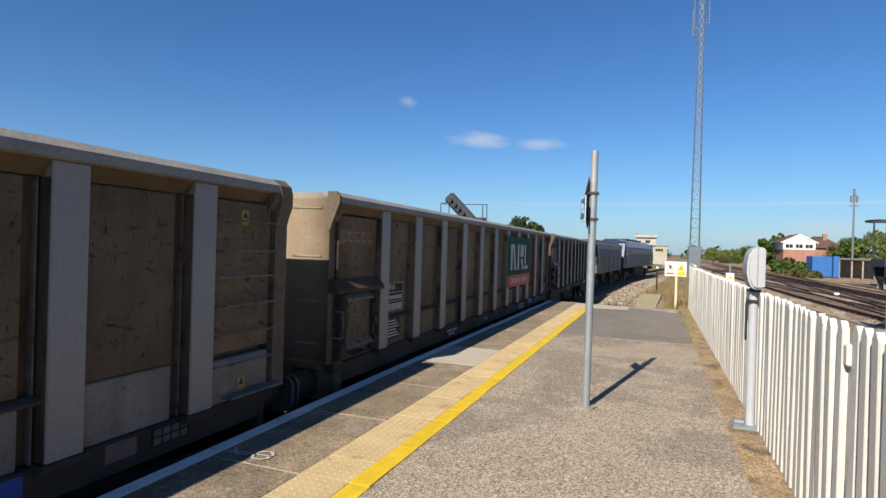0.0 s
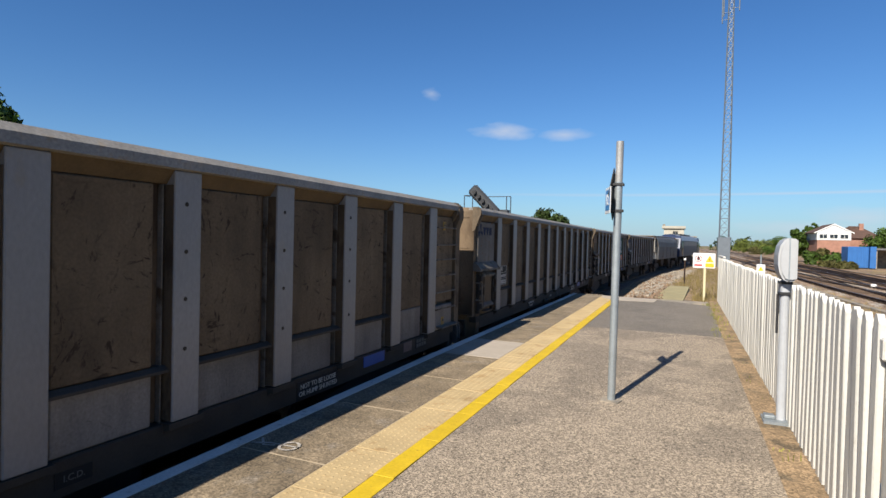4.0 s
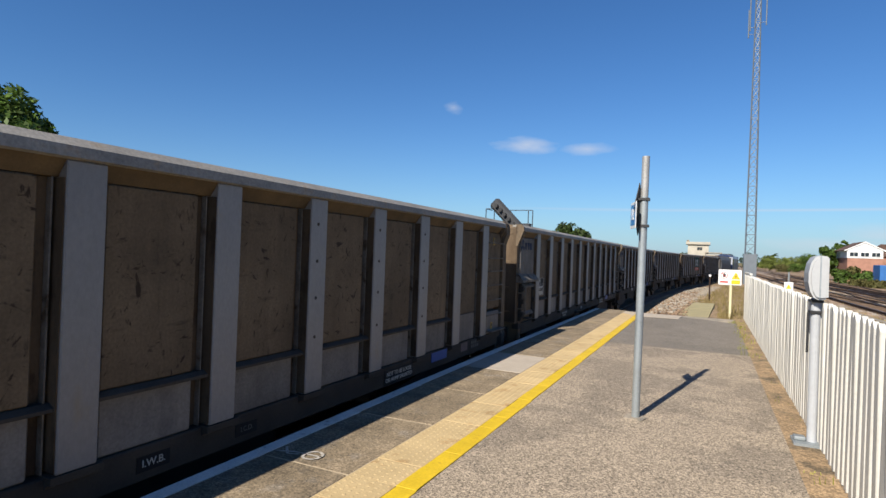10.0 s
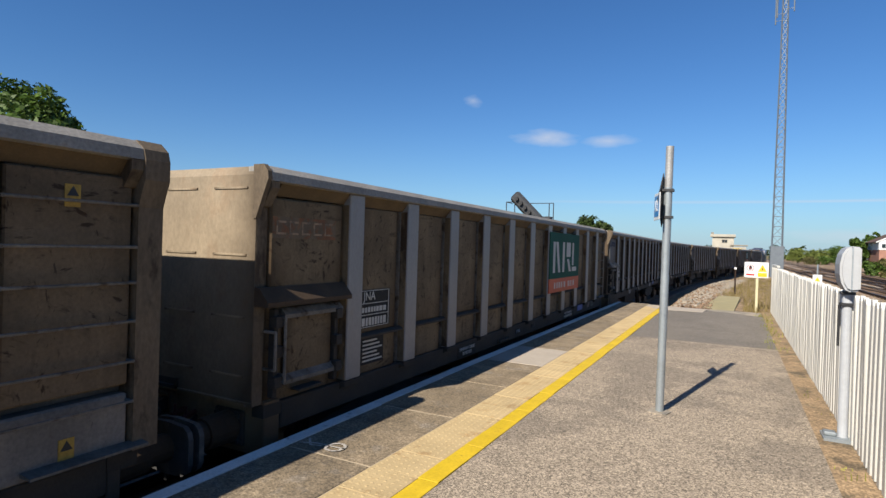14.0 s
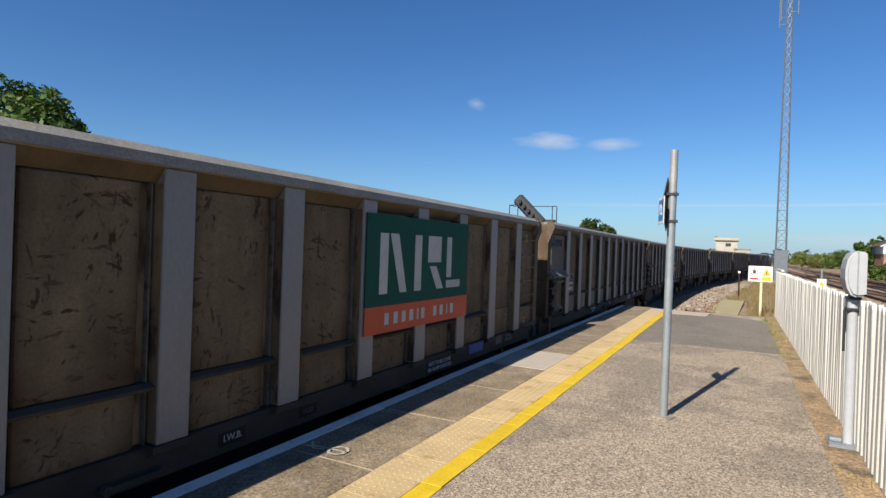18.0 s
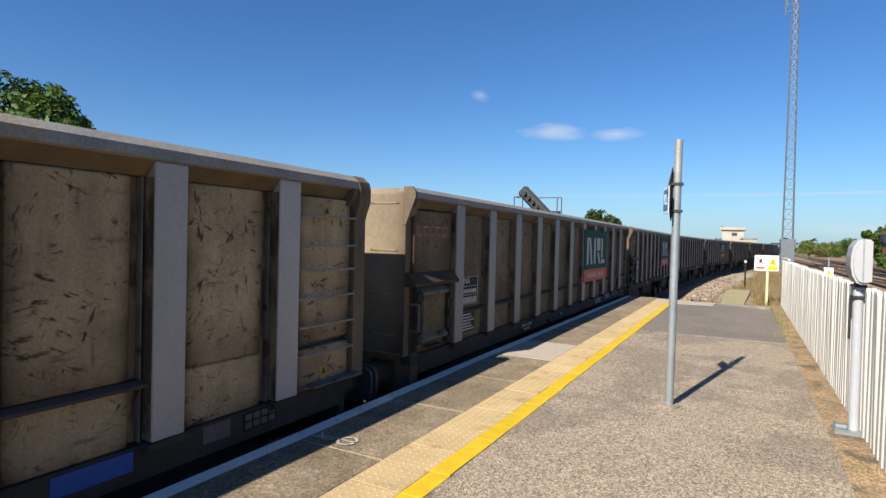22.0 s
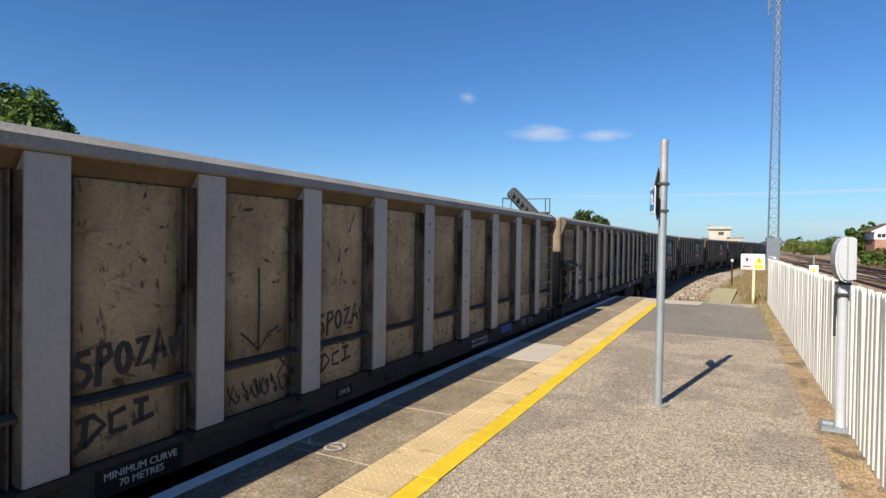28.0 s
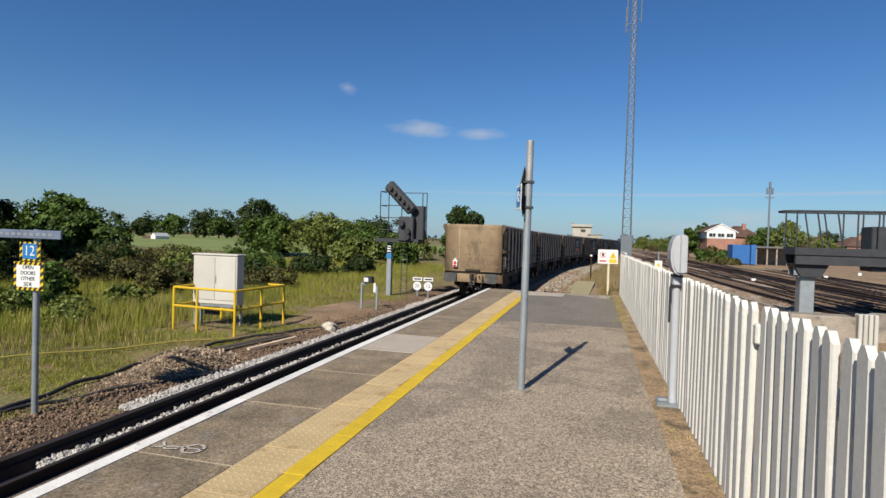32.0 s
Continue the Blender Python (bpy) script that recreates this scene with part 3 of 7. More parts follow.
def sweep(name, outline, line, material, parent=None):
    """Sweeps a closed outline of (x, z) along a line of (x, y, z) points that runs ahead."""
    verts, faces, n = [], [], len(outline)
    for k, p in enumerate(line):
        a, b = line[max(k - 1, 0)], line[min(k + 1, len(line) - 1)]
        h = math.atan2(b[0] - a[0], b[1] - a[1])
        for ox, oz in outline:
            verts.append((p[0] + ox * math.cos(h), p[1] - ox * math.sin(h), p[2] + oz))
    for k in range(len(line) - 1):
        for j in range(n):
            i = (j + 1) % n
            faces.append((k * n + j, k * n + i, (k + 1) * n + i, (k + 1) * n + j))
    ob = new(name, from_arrays(name, verts, faces, material))
    if parent is not None:
        ob.parent = parent
    return ob


def tube(name, points, r, material, seg=6, parent=None):
    """A round cable or pipe through points, as a mesh."""
    verts, faces = [], []
    pts = [Vector(p) for p in points]
    for k, p in enumerate(pts):
        d = (pts[min(k + 1, len(pts) - 1)] - pts[max(k - 1, 0)]).normalized()
        q = d.to_track_quat("Z", "Y")
        for s in range(seg):
            a = 2 * math.pi * s / seg
            verts.append(p + q @ Vector((math.cos(a) * r, math.sin(a) * r, 0)))
    for k in range(len(pts) - 1):
        for s in range(seg):
            t = (s + 1) % seg
            faces.append((k * seg + s, k * seg + t, (k + 1) * seg + t, (k + 1) * seg + s))
    ob = new(name, from_arrays(name, verts, faces, material, True))
    if parent is not None:
        ob.parent = parent
    return ob


# ---- the line of the near track ----
RAIL_Z = -0.915
GRID = np.arange(-260.0, 520.0, 0.25)
SLOPE = np.interp(GRID, [-260, 8, 29.4, 61.1, 97, 118.2, 520], [0, 0, -0.0027, 0.1209, 0.1238, 0.0601, 0.0601])
LINE = np.cumsum(SLOPE) * 0.25
LINE += -0.15 - 1.33 - np.interp(3.0, GRID, LINE)


def track_x(y):
    return float(np.interp(y, GRID, LINE))


def main_x(w, y):
    """The main line's tracks run beside the platform and swing away from it a little as they come near."""
    return w + 0.0015 * max(0.0, 50.0 - y) ** 2 + 0.003 * (w - 12.9) * (y - 50) * 0.5


# ---- ground ----
def sheet(name, xs, ys, z, material, rough=0.0, kind="structure", label="", category=""):
    verts = [(x, y, (z(x, y) if callable(z) else z) + (noise.noise((x * 0.6, y * 0.6, 0)) * rough)) for y in ys for x in xs]
    w = len(xs)
    faces = [(r * w + c, r * w + c + 1, (r + 1) * w + c + 1, (r + 1) * w + c) for r in range(len(ys) - 1) for c in range(w - 1)]
    return tagged(new(name, from_arrays(name, verts, faces, material, True)), label, category, kind=kind)


def spread(lo, hi, step, far):
    return sorted({-far, -far / 3, lo - 60, lo - 20, *np.arange(lo, hi + 0.01, step).round(2).tolist(), hi + 20, hi + 60, far / 3, far})


def ground_z(x, y):
    if x > -2.6:
        return -1.14
    rise = min(1.0, (-2.6 - x) / 1.2) * 0.10
    bank = 0.03 * max(0, min(60, -x - 30))
    return -1.14 + rise + bank * (0.4 if y > 40 else 0.15)


sheet("ground", spread(-40, 40, 0.8, 2400), spread(-20, 90, 1.0, 2400), ground_z, M_GROUND, 0.05, label="rough grassy ground with dry patches beside the railway", category="ground")
sheet("field", np.linspace(-170, -24, 12), np.linspace(62, 190, 12), lambda x, y: ground_z(x, y) + 0.06, M_FIELD, 0.0, label="mown green pasture beyond the hedges", category="field")

# near track bed: old brown ballast with a pale fresh strip
ys = list(np.arange(-60, 130, 2.0))
bed = thing("track_bed", label="brown ballast bed of the platform track", category="ballast", kind="structure")
sweep("ballast", [(-2.35, -0.17), (-1.75, -0.03), (1.3, -0.03), (1.4, -0.2), (-2.35, -0.26)], [(track_x(y), y, RAIL_Z - 0.10) for y in ys], M_BALLAST, bed)


verts, faces = [], []
for k, y in enumerate(np.arange(-20, 70, 0.5)):
    edge = -2.55 - 0.7 * (0.5 + 0.5 * noise.noise((y * 0.22, 5, 0))) - 0.35 * noise.noise((y * 0.9, 9, 0)) - (0.5 if 8 < y < 12 else 0)
    for off in (-1.2, -1.8, (edge - 1.8) / 2, edge):
        x = track_x(y) + off
        verts.append((x, y, ground_z(x, y) + 0.045 - (0.09 if off == edge else 0)))
    if k:
        b = (k - 1) * 4
        faces += [(b + j, b + j + 1, b + j + 5, b + j + 4) for j in range(3)]
tagged(new("cess", from_arrays("cess", verts, [f[::-1] for f in faces], M_SOIL, True)), "bare brown soil and old ballast beside the track", "ground", kind="structure")


def stones(name, count, place, size, material, label, category="ballast"):
    """Loose broken stones, each an uneven little lump."""
    rnd = random.Random(name)
    verts, faces = [], []
    base = [(1, 0, 0), (-1, 0, 0), (0, 1, 0), (0, -1, 0), (0, 0, 1), (0, 0, -1)]
    tri = [(0, 2, 4), (2, 1, 4), (1, 3, 4), (3, 0, 4), (2, 0, 5), (1, 2, 5), (3, 1, 5), (0, 3, 5)]
    for _ in range(count):
        c = Vector(place(rnd))
        s = size * rnd.uniform(0.5, 1.3)
        q = Euler((rnd.uniform(0, 6), rnd.uniform(0, 6), rnd.uniform(0, 6))).to_quaternion()
        k = len(verts)
        for b in base:
            verts.append(c + q @ (Vector(b) * s * rnd.uniform(0.6, 1.2)))
        faces += [(k + a, k + b_, k + c_) for a, b_, c_ in tri]
    return tagged(new(name, from_arrays(name, verts, faces, material)), label, category, kind="stuff")


def on_cess(lo, hi, off0, off1, z, up):
    def place(r):
        y = lo + (hi - lo) * r.random() ** 1.5
        x = track_x(y) + r.uniform(off0, off1)
        return (x, y, ground_z(x, y) + z + r.uniform(0, up))
    return place


def on_line(lo, hi, off0, off1, z, up):
    def place(r):
        y = lo + (hi - lo) * r.random() ** 1.5
        return (track_x(y) + r.uniform(off0, off1), y, z + r.uniform(0, up))
    return place


sweep("pale_strip", [(-1.78, -0.04), (-1.66, 0.075), (-1.28, 0.075), (-1.24, -0.03)], [(track_x(y), y, RAIL_Z - 0.115) for y in ys if 6 < y < 80], M_PALEBED, bed)
stones("pale_ballast", 11000, on_line(7.0, 75, -1.76, -1.27, RAIL_Z - 0.055, 0.045), 0.033, M_WHITESTONE, "fresh pale ballast stones beside the conductor rail")
stones("pale_ballast_between", 5000, on_line(5.2, 60, -1.10, -0.82, RAIL_Z - 0.13, 0.06), 0.036, M_WHITESTONE, "pale ballast stones between the rails")
stones("brown_ballast", 20000, on_cess(1, 40, -2.8, -1.6, 0.035, 0.045), 0.024, M_STONE, "old brown ballast stones on the cess")
stones("cess_gravel", 4500, on_cess(1, 30, -3.3, -2.4, 0.03, 0.05), 0.022, M_STONE, "scattered brown gravel at the edge of the grass")

RAIL_OUT = [(-0.07, -0.159), (0.07, -0.159), (0.07, -0.145), (0.012, -0.12), (0.012, -0.045), (0.036, -0.035), (0.036, -0.004), (0.028, 0.0), (-0.028, 0.0), (-0.036, -0.004), (-0.036, -0.035), (-0.012, -0.045), (-0.012, -0.12), (-0.07, -0.145)]
near_track = thing("platform_track", label="running rails and black conductor rail of the platform track", category="railway track", kind="structure")
ys = list(np.arange(-60, 12, 6.0)) + list(np.arange(12, 240, 3.0))
for off in (-0.7535, 0.7535):
    sweep("running_rail", RAIL_OUT, [(track_x(y) + off, y, RAIL_Z) for y in ys], M_RAIL, near_track)
COND = [(-0.06, -0.12), (0.06, -0.12), (0.06, -0.10), (0.03, -0.08), (0.03, -0.04), (0.055, -0.03), (0.055, 0.0), (-0.055, 0.0), (-0.055, -0.03), (-0.03, -0.04), (-0.03, -0.08), (-0.06, -0.10)]
sweep("conductor_rail", COND, [(track_x(y) - 1.165, y, RAIL_Z + 0.085) for y in ys if y < 150], M_RAIL, near_track)
# guard board beside the conductor rail
sweep("conductor_foot", [(-0.03, -0.10), (0.03, -0.10), (0.03, -0.005), (-0.03, -0.005)], [(track_x(y) - 1.13, y, RAIL_Z - 0.03) for y in ys if y < 150], M_RAIL, near_track)
bm = bmesh.new()
box(bm, -1.28, 1.28, -0.13, 0.13, -0.33, -0.155)
sleeper_mesh = mesh_of("sleeper", bm, M_SLEEPER)
for k in range(120):
    y = -6 + k * 0.68
    piece("sleeper", sleeper_mesh, near_track, pose(track_x(y), y, RAIL_Z, 0, 0, -math.degrees(np.interp(y, GRID, SLOPE))))
bm = bmesh.new()
rod(bm, (0, 0, -0.14), (0, 0, 0.0), 0.06, 8)
pot_mesh = mesh_of("insulator_pot", bm, M_WHITE)
for k in range(26):
    y = 1.4 + k * 2.6
    piece("insulator_pot", pot_mesh, near_track, pose(track_x(y) - 1.165, y, RAIL_Z - 0.03))

# main line: brown cinder ground and slanting tracks
sheet("cinder_ground", [4.36, 6, 8, 10, 13, 17, 22, 28, 36, 46, 60], [-20, -8, 0, 6, 12, 18, 24, 30, 40, 55, 75, 100, 140, 200, 300, 480], lambda x, y: -1.02, M_DIRT, 0.05, label="brown cinder ground between the tracks", category="ground")
MAIN = [12.9, 16.1, 19.3, 22.5]
for k, w in enumerate(MAIN):
    tr = thing("main_line_track", label="rusty brown running rails on grey brown ballast", category="railway track", group="main line tracks", kind="structure")
    yy = list(np.arange(-20, 50, 2.5)) + list(np.arange(50, 71 if k == 3 else 480, 10.0))
    sweep("ballast", [(-1.9, -0.26), (-1.5, -0.05), (1.5, -0.05), (1.9, -0.26)], [(main_x(w, y), y, -0.86) for y in yy], M_MAINBED, tr)
    for off in (-0.7535, 0.7535):
        sweep("running_rail", RAIL_OUT, [(main_x(w, y) + off, y, -0.82) for y in yy], M_RUSTRAIL, tr)
        sweep("rail_head", [(-0.022, 0.001), (0.022, 0.001), (0.018, 0.005), (-0.018, 0.005)], [(main_x(w, y) + off, y, -0.82) for y in yy], M_RAILHEAD, tr)
    sweep("conductor_rail", COND, [(main_x(w, y) + (1.165 if k % 2 else -1.165), y, -0.74) for y in yy], M_RUSTRAIL, tr)
    verts, faces = [], []
    for j in range(85 if k == 3 else 200):
        y = 8 + j * 0.75
        x = main_x(w, y)
        v0 = len(verts)
        for dx, dy in ((-1.28, -0.12), (1.28, -0.12), (1.28, 0.12), (-1.28, 0.12)):
            verts += [(x + dx, y + dy, -1.0), (x + dx, y + dy, -0.875)]
        faces += [(v0 + 1, v0 + 3, v0 + 5, v0 + 7)] + [(v0 + 2 * a, v0 + 2 * ((a + 1) % 4), v0 + 2 * ((a + 1) % 4) + 1, v0 + 2 * a + 1) for a in range(4)]
    sl = new("sleepers", from_arrays("sleepers", verts, faces, M_OLDSLEEPER))
    sl.parent = tr
    sl["kind"] = "stuff"
# concrete cable troughs between the tracks
for w in (10.6, 14.5, 17.7, 24.6):
    trough = thing("cable_trough", label="pale concrete cable trough laid along the main line", category="cable trough", group="cable troughs", kind="structure")
    sweep("trough", [(-0.17, -0.12), (-0.17, 0.06), (0.17, 0.06), (0.17, -0.12)], [(main_x(w, y) + 0.12 * math.sin(y * 0.21 + w), y, -0.98) for y in np.arange(12, 84, 4.0)], M_CONC, trough)
# crossovers between the main tracks
for y0, a, b in ((20, 12.9, 16.1), (34, 16.1, 19.3), (12, 19.3, 22.5), (62, 16.1, 12.9), (26, 19.3, 16.1), (78, 16.1, 19.3), (90, 12.9, 16.1), (16, 16.1, 12.9)):
    tr = thing("crossover_track", label="rusty crossover rails running from one track to the next", category="railway track", group="crossovers", kind="structure")
    for off in (-0.72, 0.72):
        line = []
        for s in np.linspace(0, 1, 14):
            w = a + (b - a) * (0.8 * s + 0.2 * (3 * s * s - 2 * s ** 3))
            y = y0 + s * 52
            line.append((main_x(w, y) + off, y, -0.81))
        sweep("running_rail", RAIL_OUT, line, M_RUSTRAIL, tr)

# ---- platform ----
PEND = 18.9
platform = thing("platform", label="long asphalt station platform with a painted edge", category="platform", kind="structure")
bm = bmesh.new()
box(bm, 1.515, 4.02, -60, 11.82, -1.2, 0.0)
part("asphalt_deck", bm, M_CHIP, platform, "pale chipped asphalt deck")
bm = bmesh.new()
prism(bm, [(1.515, 11.824), (4.02, 11.83), (4.02, 17.6), (3.2, 18.2), (1.515, 18.2)], "z", -1.2, -0.003)
part("asphalt_patch", bm, M_PATCH, platform, "darker resurfaced asphalt at the platform end")
bm = bmesh.new()
box(bm, 4.024, 4.42, -60, 20.5, -1.2, -0.012)
part("gravel_strip", bm, M_STRIP, platform, "sandy weedy strip along the fence")
bm = bmesh.new()
box(bm, 0.12, 0.94, -60, PEND, -1.2, -0.09)
box(bm, 0.94, 1.515, -60, PEND, -1.2, -0.06)
part("wall", bm, M_BRICKY, platform, "dark brick platform face")
bm = bmesh.new()
box(bm, 0.15, 0.944, -60, 18.86, -0.085, -0.007)
part("mortar_bed", bm, M_JOINT, platform)
bm = bmesh.new()
prism(bm, [(0.0, -0.085), (0.14, -0.085), (0.14, 0.0), (0.018, 0.0), (0.0, -0.012)], "y", 0, 1.39)
edge_mesh = mesh_of("white_edge", bm, M_WHITELINE)
bm = bmesh.new()
box(bm, 0.146, 0.930, 0.0, 1.382, -0.08, 0.0, 0.006)
slab_mesh = mesh_of("coping_slab", bm, M_SLAB)
bm = bmesh.new()
box(bm, 0.146, 0.930, 0.0, 1.382, -0.08, 0.003, 0.006)
pale_mesh = mesh_of("coping_slab", bm, M_NEWSLAB)
for k in range(-8, 11):
    y = 3.80 + 1.4 * k + 0.009
    out, out2 = np.interp((y, y + 1.39), [3, 5, 8, 12, 19], [0.02, 0.045, 0.07, 0.065, 0.055])
    piece("white_edge", edge_mesh, platform, pose(-out, y, 0, 0, 0, math.degrees(math.atan((out2 - out) / 1.39))))
    wide = Matrix.Translation((0.93, 0, 0)) @ Matrix.Diagonal((1 + (out + out2) / 2 / 0.784, 1, 1, 1)) @ Matrix.Translation((-0.93, 0, 0))
    piece("coping_slab", pale_mesh if k == 3 else slab_mesh, platform, pose(0, y, (k * 7 % 3 - 1) * 0.002 - 0.003) @ wide)
bm = bmesh.new()
prism(bm, [(0.0, -0.085), (0.14, -0.085), (0.14, 0.0), (0.018, 0.0), (0.0, -0.012)], "y", -60, -7.4)
box(bm, 0.146, 0.930, -60, -7.4, -0.08, 0.0)
part("far_edge", bm, M_SLAB, platform)
bm = bmesh.new()
box(bm, 0.947, 1.348, 0.001, 0.399, -0.05, 0.004, 0.0015)
for i in range(6):
    for j in range(6):
        c = (0.98 + i * 0.0665, 0.033 + j * 0.0665)
        bmesh.ops.create_cone(bm, cap_ends=True, segments=6, radius1=0.015, radius2=0.009, depth=0.003, matrix=Matrix.Translation((c[0], c[1], 0.0055)))
tactile_mesh = mesh_of("tactile_tile", bm, M_BUFF)
bm = bmesh.new()
box(bm, 1.350, 1.513, 0.001, 0.3985, -0.05, 0.006, 0.0015)
yellow_mesh = mesh_of("yellow_tile", bm, M_YELLOW)
for k in range(-18, 44):
    y = 1.0 + 0.4 * k
    piece("tactile_tile", tactile_mesh, platform, pose(0, y, ((k * 13) % 5 - 2) * 0.0008))
    piece("yellow_tile", yellow_mesh, platform, pose(((k * 29) % 7 - 3) * 0.0012, y, ((k * 17) % 5 - 2) * 0.0008))
# the ragged end: pale concrete flag, ramp of rubble, a path of pale slabs
bm = bmesh.new()
prism(bm, [(1.40, 17.62), (2.55, 17.7), (2.62, 18.6), (0.95, 18.9), (0.95, 18.25)], "z", -0.6, 0.006)
part("end_flag", bm, M_NEWSLAB, platform, "pale concrete flag at the platform end")
bm = bmesh.new()
prism(bm, [(1.515, 18.2), (4.02, 18.2), (4.02, 19.0), (1.0, 19.0)], "z", -1.2, -0.02)
part("end_kerb", bm, M_CONC, platform)
bm = bmesh.new()
prism(bm, [(2.42, 19.0), (3.32, 19.0), (3.55, 25.6), (2.80, 25.6)], "z", -0.5, -0.03)
part("path_slab", bm, mat("yellowed_concrete_path", (0.294, 0.252, 0.133), 0.9, var=0.15, scale=2), platform, "yellowish concrete path slab")


def bank(x, y):
    t = min(1.0, max(0.0, (x - (track_x(y) + 1.75)) / 1.7))
    fall = -1.1 * min(1.0, max(0.0, (y - 20) / 45)) * 0.7
    edge = 4.6 + max(0.0, y - 20) * 0.05
    off = min(1.0, max(0.0, (x - edge) / 1.2))
    return -1.1 + (1.05 + fall) * (3 * t * t - 2 * t ** 3) * (1 - off)


sheet("end_bank", list(np.linspace(-0.4, 9.5, 26)), list(np.linspace(18.95, 95, 60)), bank, M_STRIP, 0.08, label="rubble and dry weeds on the bank past the platform end", category="bank")
stones("rubble", 1500, lambda r: (lambda x, y: (x, y, bank(x, y) + r.uniform(0, 0.04)))(r.uniform(0.6, 2.7), 19 + 22 * r.random() ** 1.5), 0.06, M_STONE, "broken brown rubble at the end of the platform")
stones("ballast_crest", 2200, lambda r: (lambda y: (lambda x: (x, y, bank(x, y) + r.uniform(0.0, 0.04)))(1.95 + (y - 20) * 0.052 + r.gauss(0, 0.22)))(22.5 + 36 * r.random() ** 1.2), 0.038, M_CONC, "pale ballast spilt along the crest of the bank")
stones("pale_rubble", 900, lambda r: (lambda y: (lambda x: (x, y, bank(x, y) + r.uniform(0.0, 0.06)))(track_x(y) + r.uniform(2.3, 3.9)))(19.4 + 34 * r.random() ** 1.3), 0.06, M_CONC, "grey broken concrete lumps on the bank")
# stencilled mark on the coping: a ring and two strokes
bm = bmesh.new()
for cx, cy, rx, ry in ((0.475, 3.965, 0.075, 0.085),):
    ribbon(bm, [(cx + rx * math.cos(a), cy + ry * math.sin(a)) for a in np.linspace(0, 6.5, 22)], 0.026)
ribbon(bm, [(0.15, 3.90), (0.30, 3.96), (0.55, 3.97)], 0.022)
ribbon(bm, [(0.16, 4.02), (0.27, 3.90), (0.36, 3.93)], 0.022)
part("stencil_mark", put(bm, Matrix.Translation((0, 0, 0.004))), M_CHALK, platform, "worn white stencilled mark")
# pale concrete trough lids lying beside the track by the signal
for k, (x, y, a) in enumerate(((-3.05, 20.6, 12), (-2.95, 21.7, -8), (-3.1, 22.9, 25), (-2.9, 24.2, 4))):
    bm = box(bmesh.new(), -0.16, 0.16, -0.45, 0.45, 0.0, 0.09, 0.01)
    lid = solid("grey_trough_lid", bm, M_NEWSLAB, "pale concrete cable trough lid beside the track", "trough lid", "trough lids")
    lid.matrix_basis = pose(track_x(y) - 1.75 + 0.05 * k, y, ground_z(track_x(y) - 1.75, y) + 0.07, 0, 3, a)

# ---- open box wagons ----
HALF, LEN, PITCH = 1.33, 13.70, 14.63
U0 = -LEN / 2
RIBS = [1.28 + 1.134 * k for k in range(11)]
Z = 0.915  # platform level over the rail


def wheelset(parent, y):
    ws = part("wheelset", rod(bmesh.new(), (-0.95, y, 0.45), (0.95, y, 0.45), 0.08, 10), M_WHEEL, parent)
    for sx in (-0.73, 0.73):
        bm = bmesh.new()
        rod(bm, (sx - 0.065, y, 0.45), (sx + 0.065, y, 0.45), 0.45, 20)
        rod(bm, (sx - (0.09 if sx > 0 else -0.09), y, 0.45), (sx, y, 0.45), 0.48, 20)
        part("wheel", bm, M_WHEEL, ws)
    return ws


def bogie(parent, y):
    bm = bmesh.new()
    for sx in (-1.0, 1.0):
        prism(bm, [(y - 1.25, 0.55), (y - 0.5, 0.38), (y + 0.5, 0.38), (y + 1.25, 0.55), (y + 1.2, 0.75), (y + 0.4, 0.85), (y - 0.4, 0.85), (y - 1.2, 0.75)], "x", sx - 0.07, sx + 0.07)
    box(bm, -1.0, 1.0, y - 0.2, y + 0.2, 0.5, 0.95)
    part("bogie_frame", bm, M_UNDER, parent)
    for dy in (-0.9, 0.9):
        wheelset(parent, y + dy)


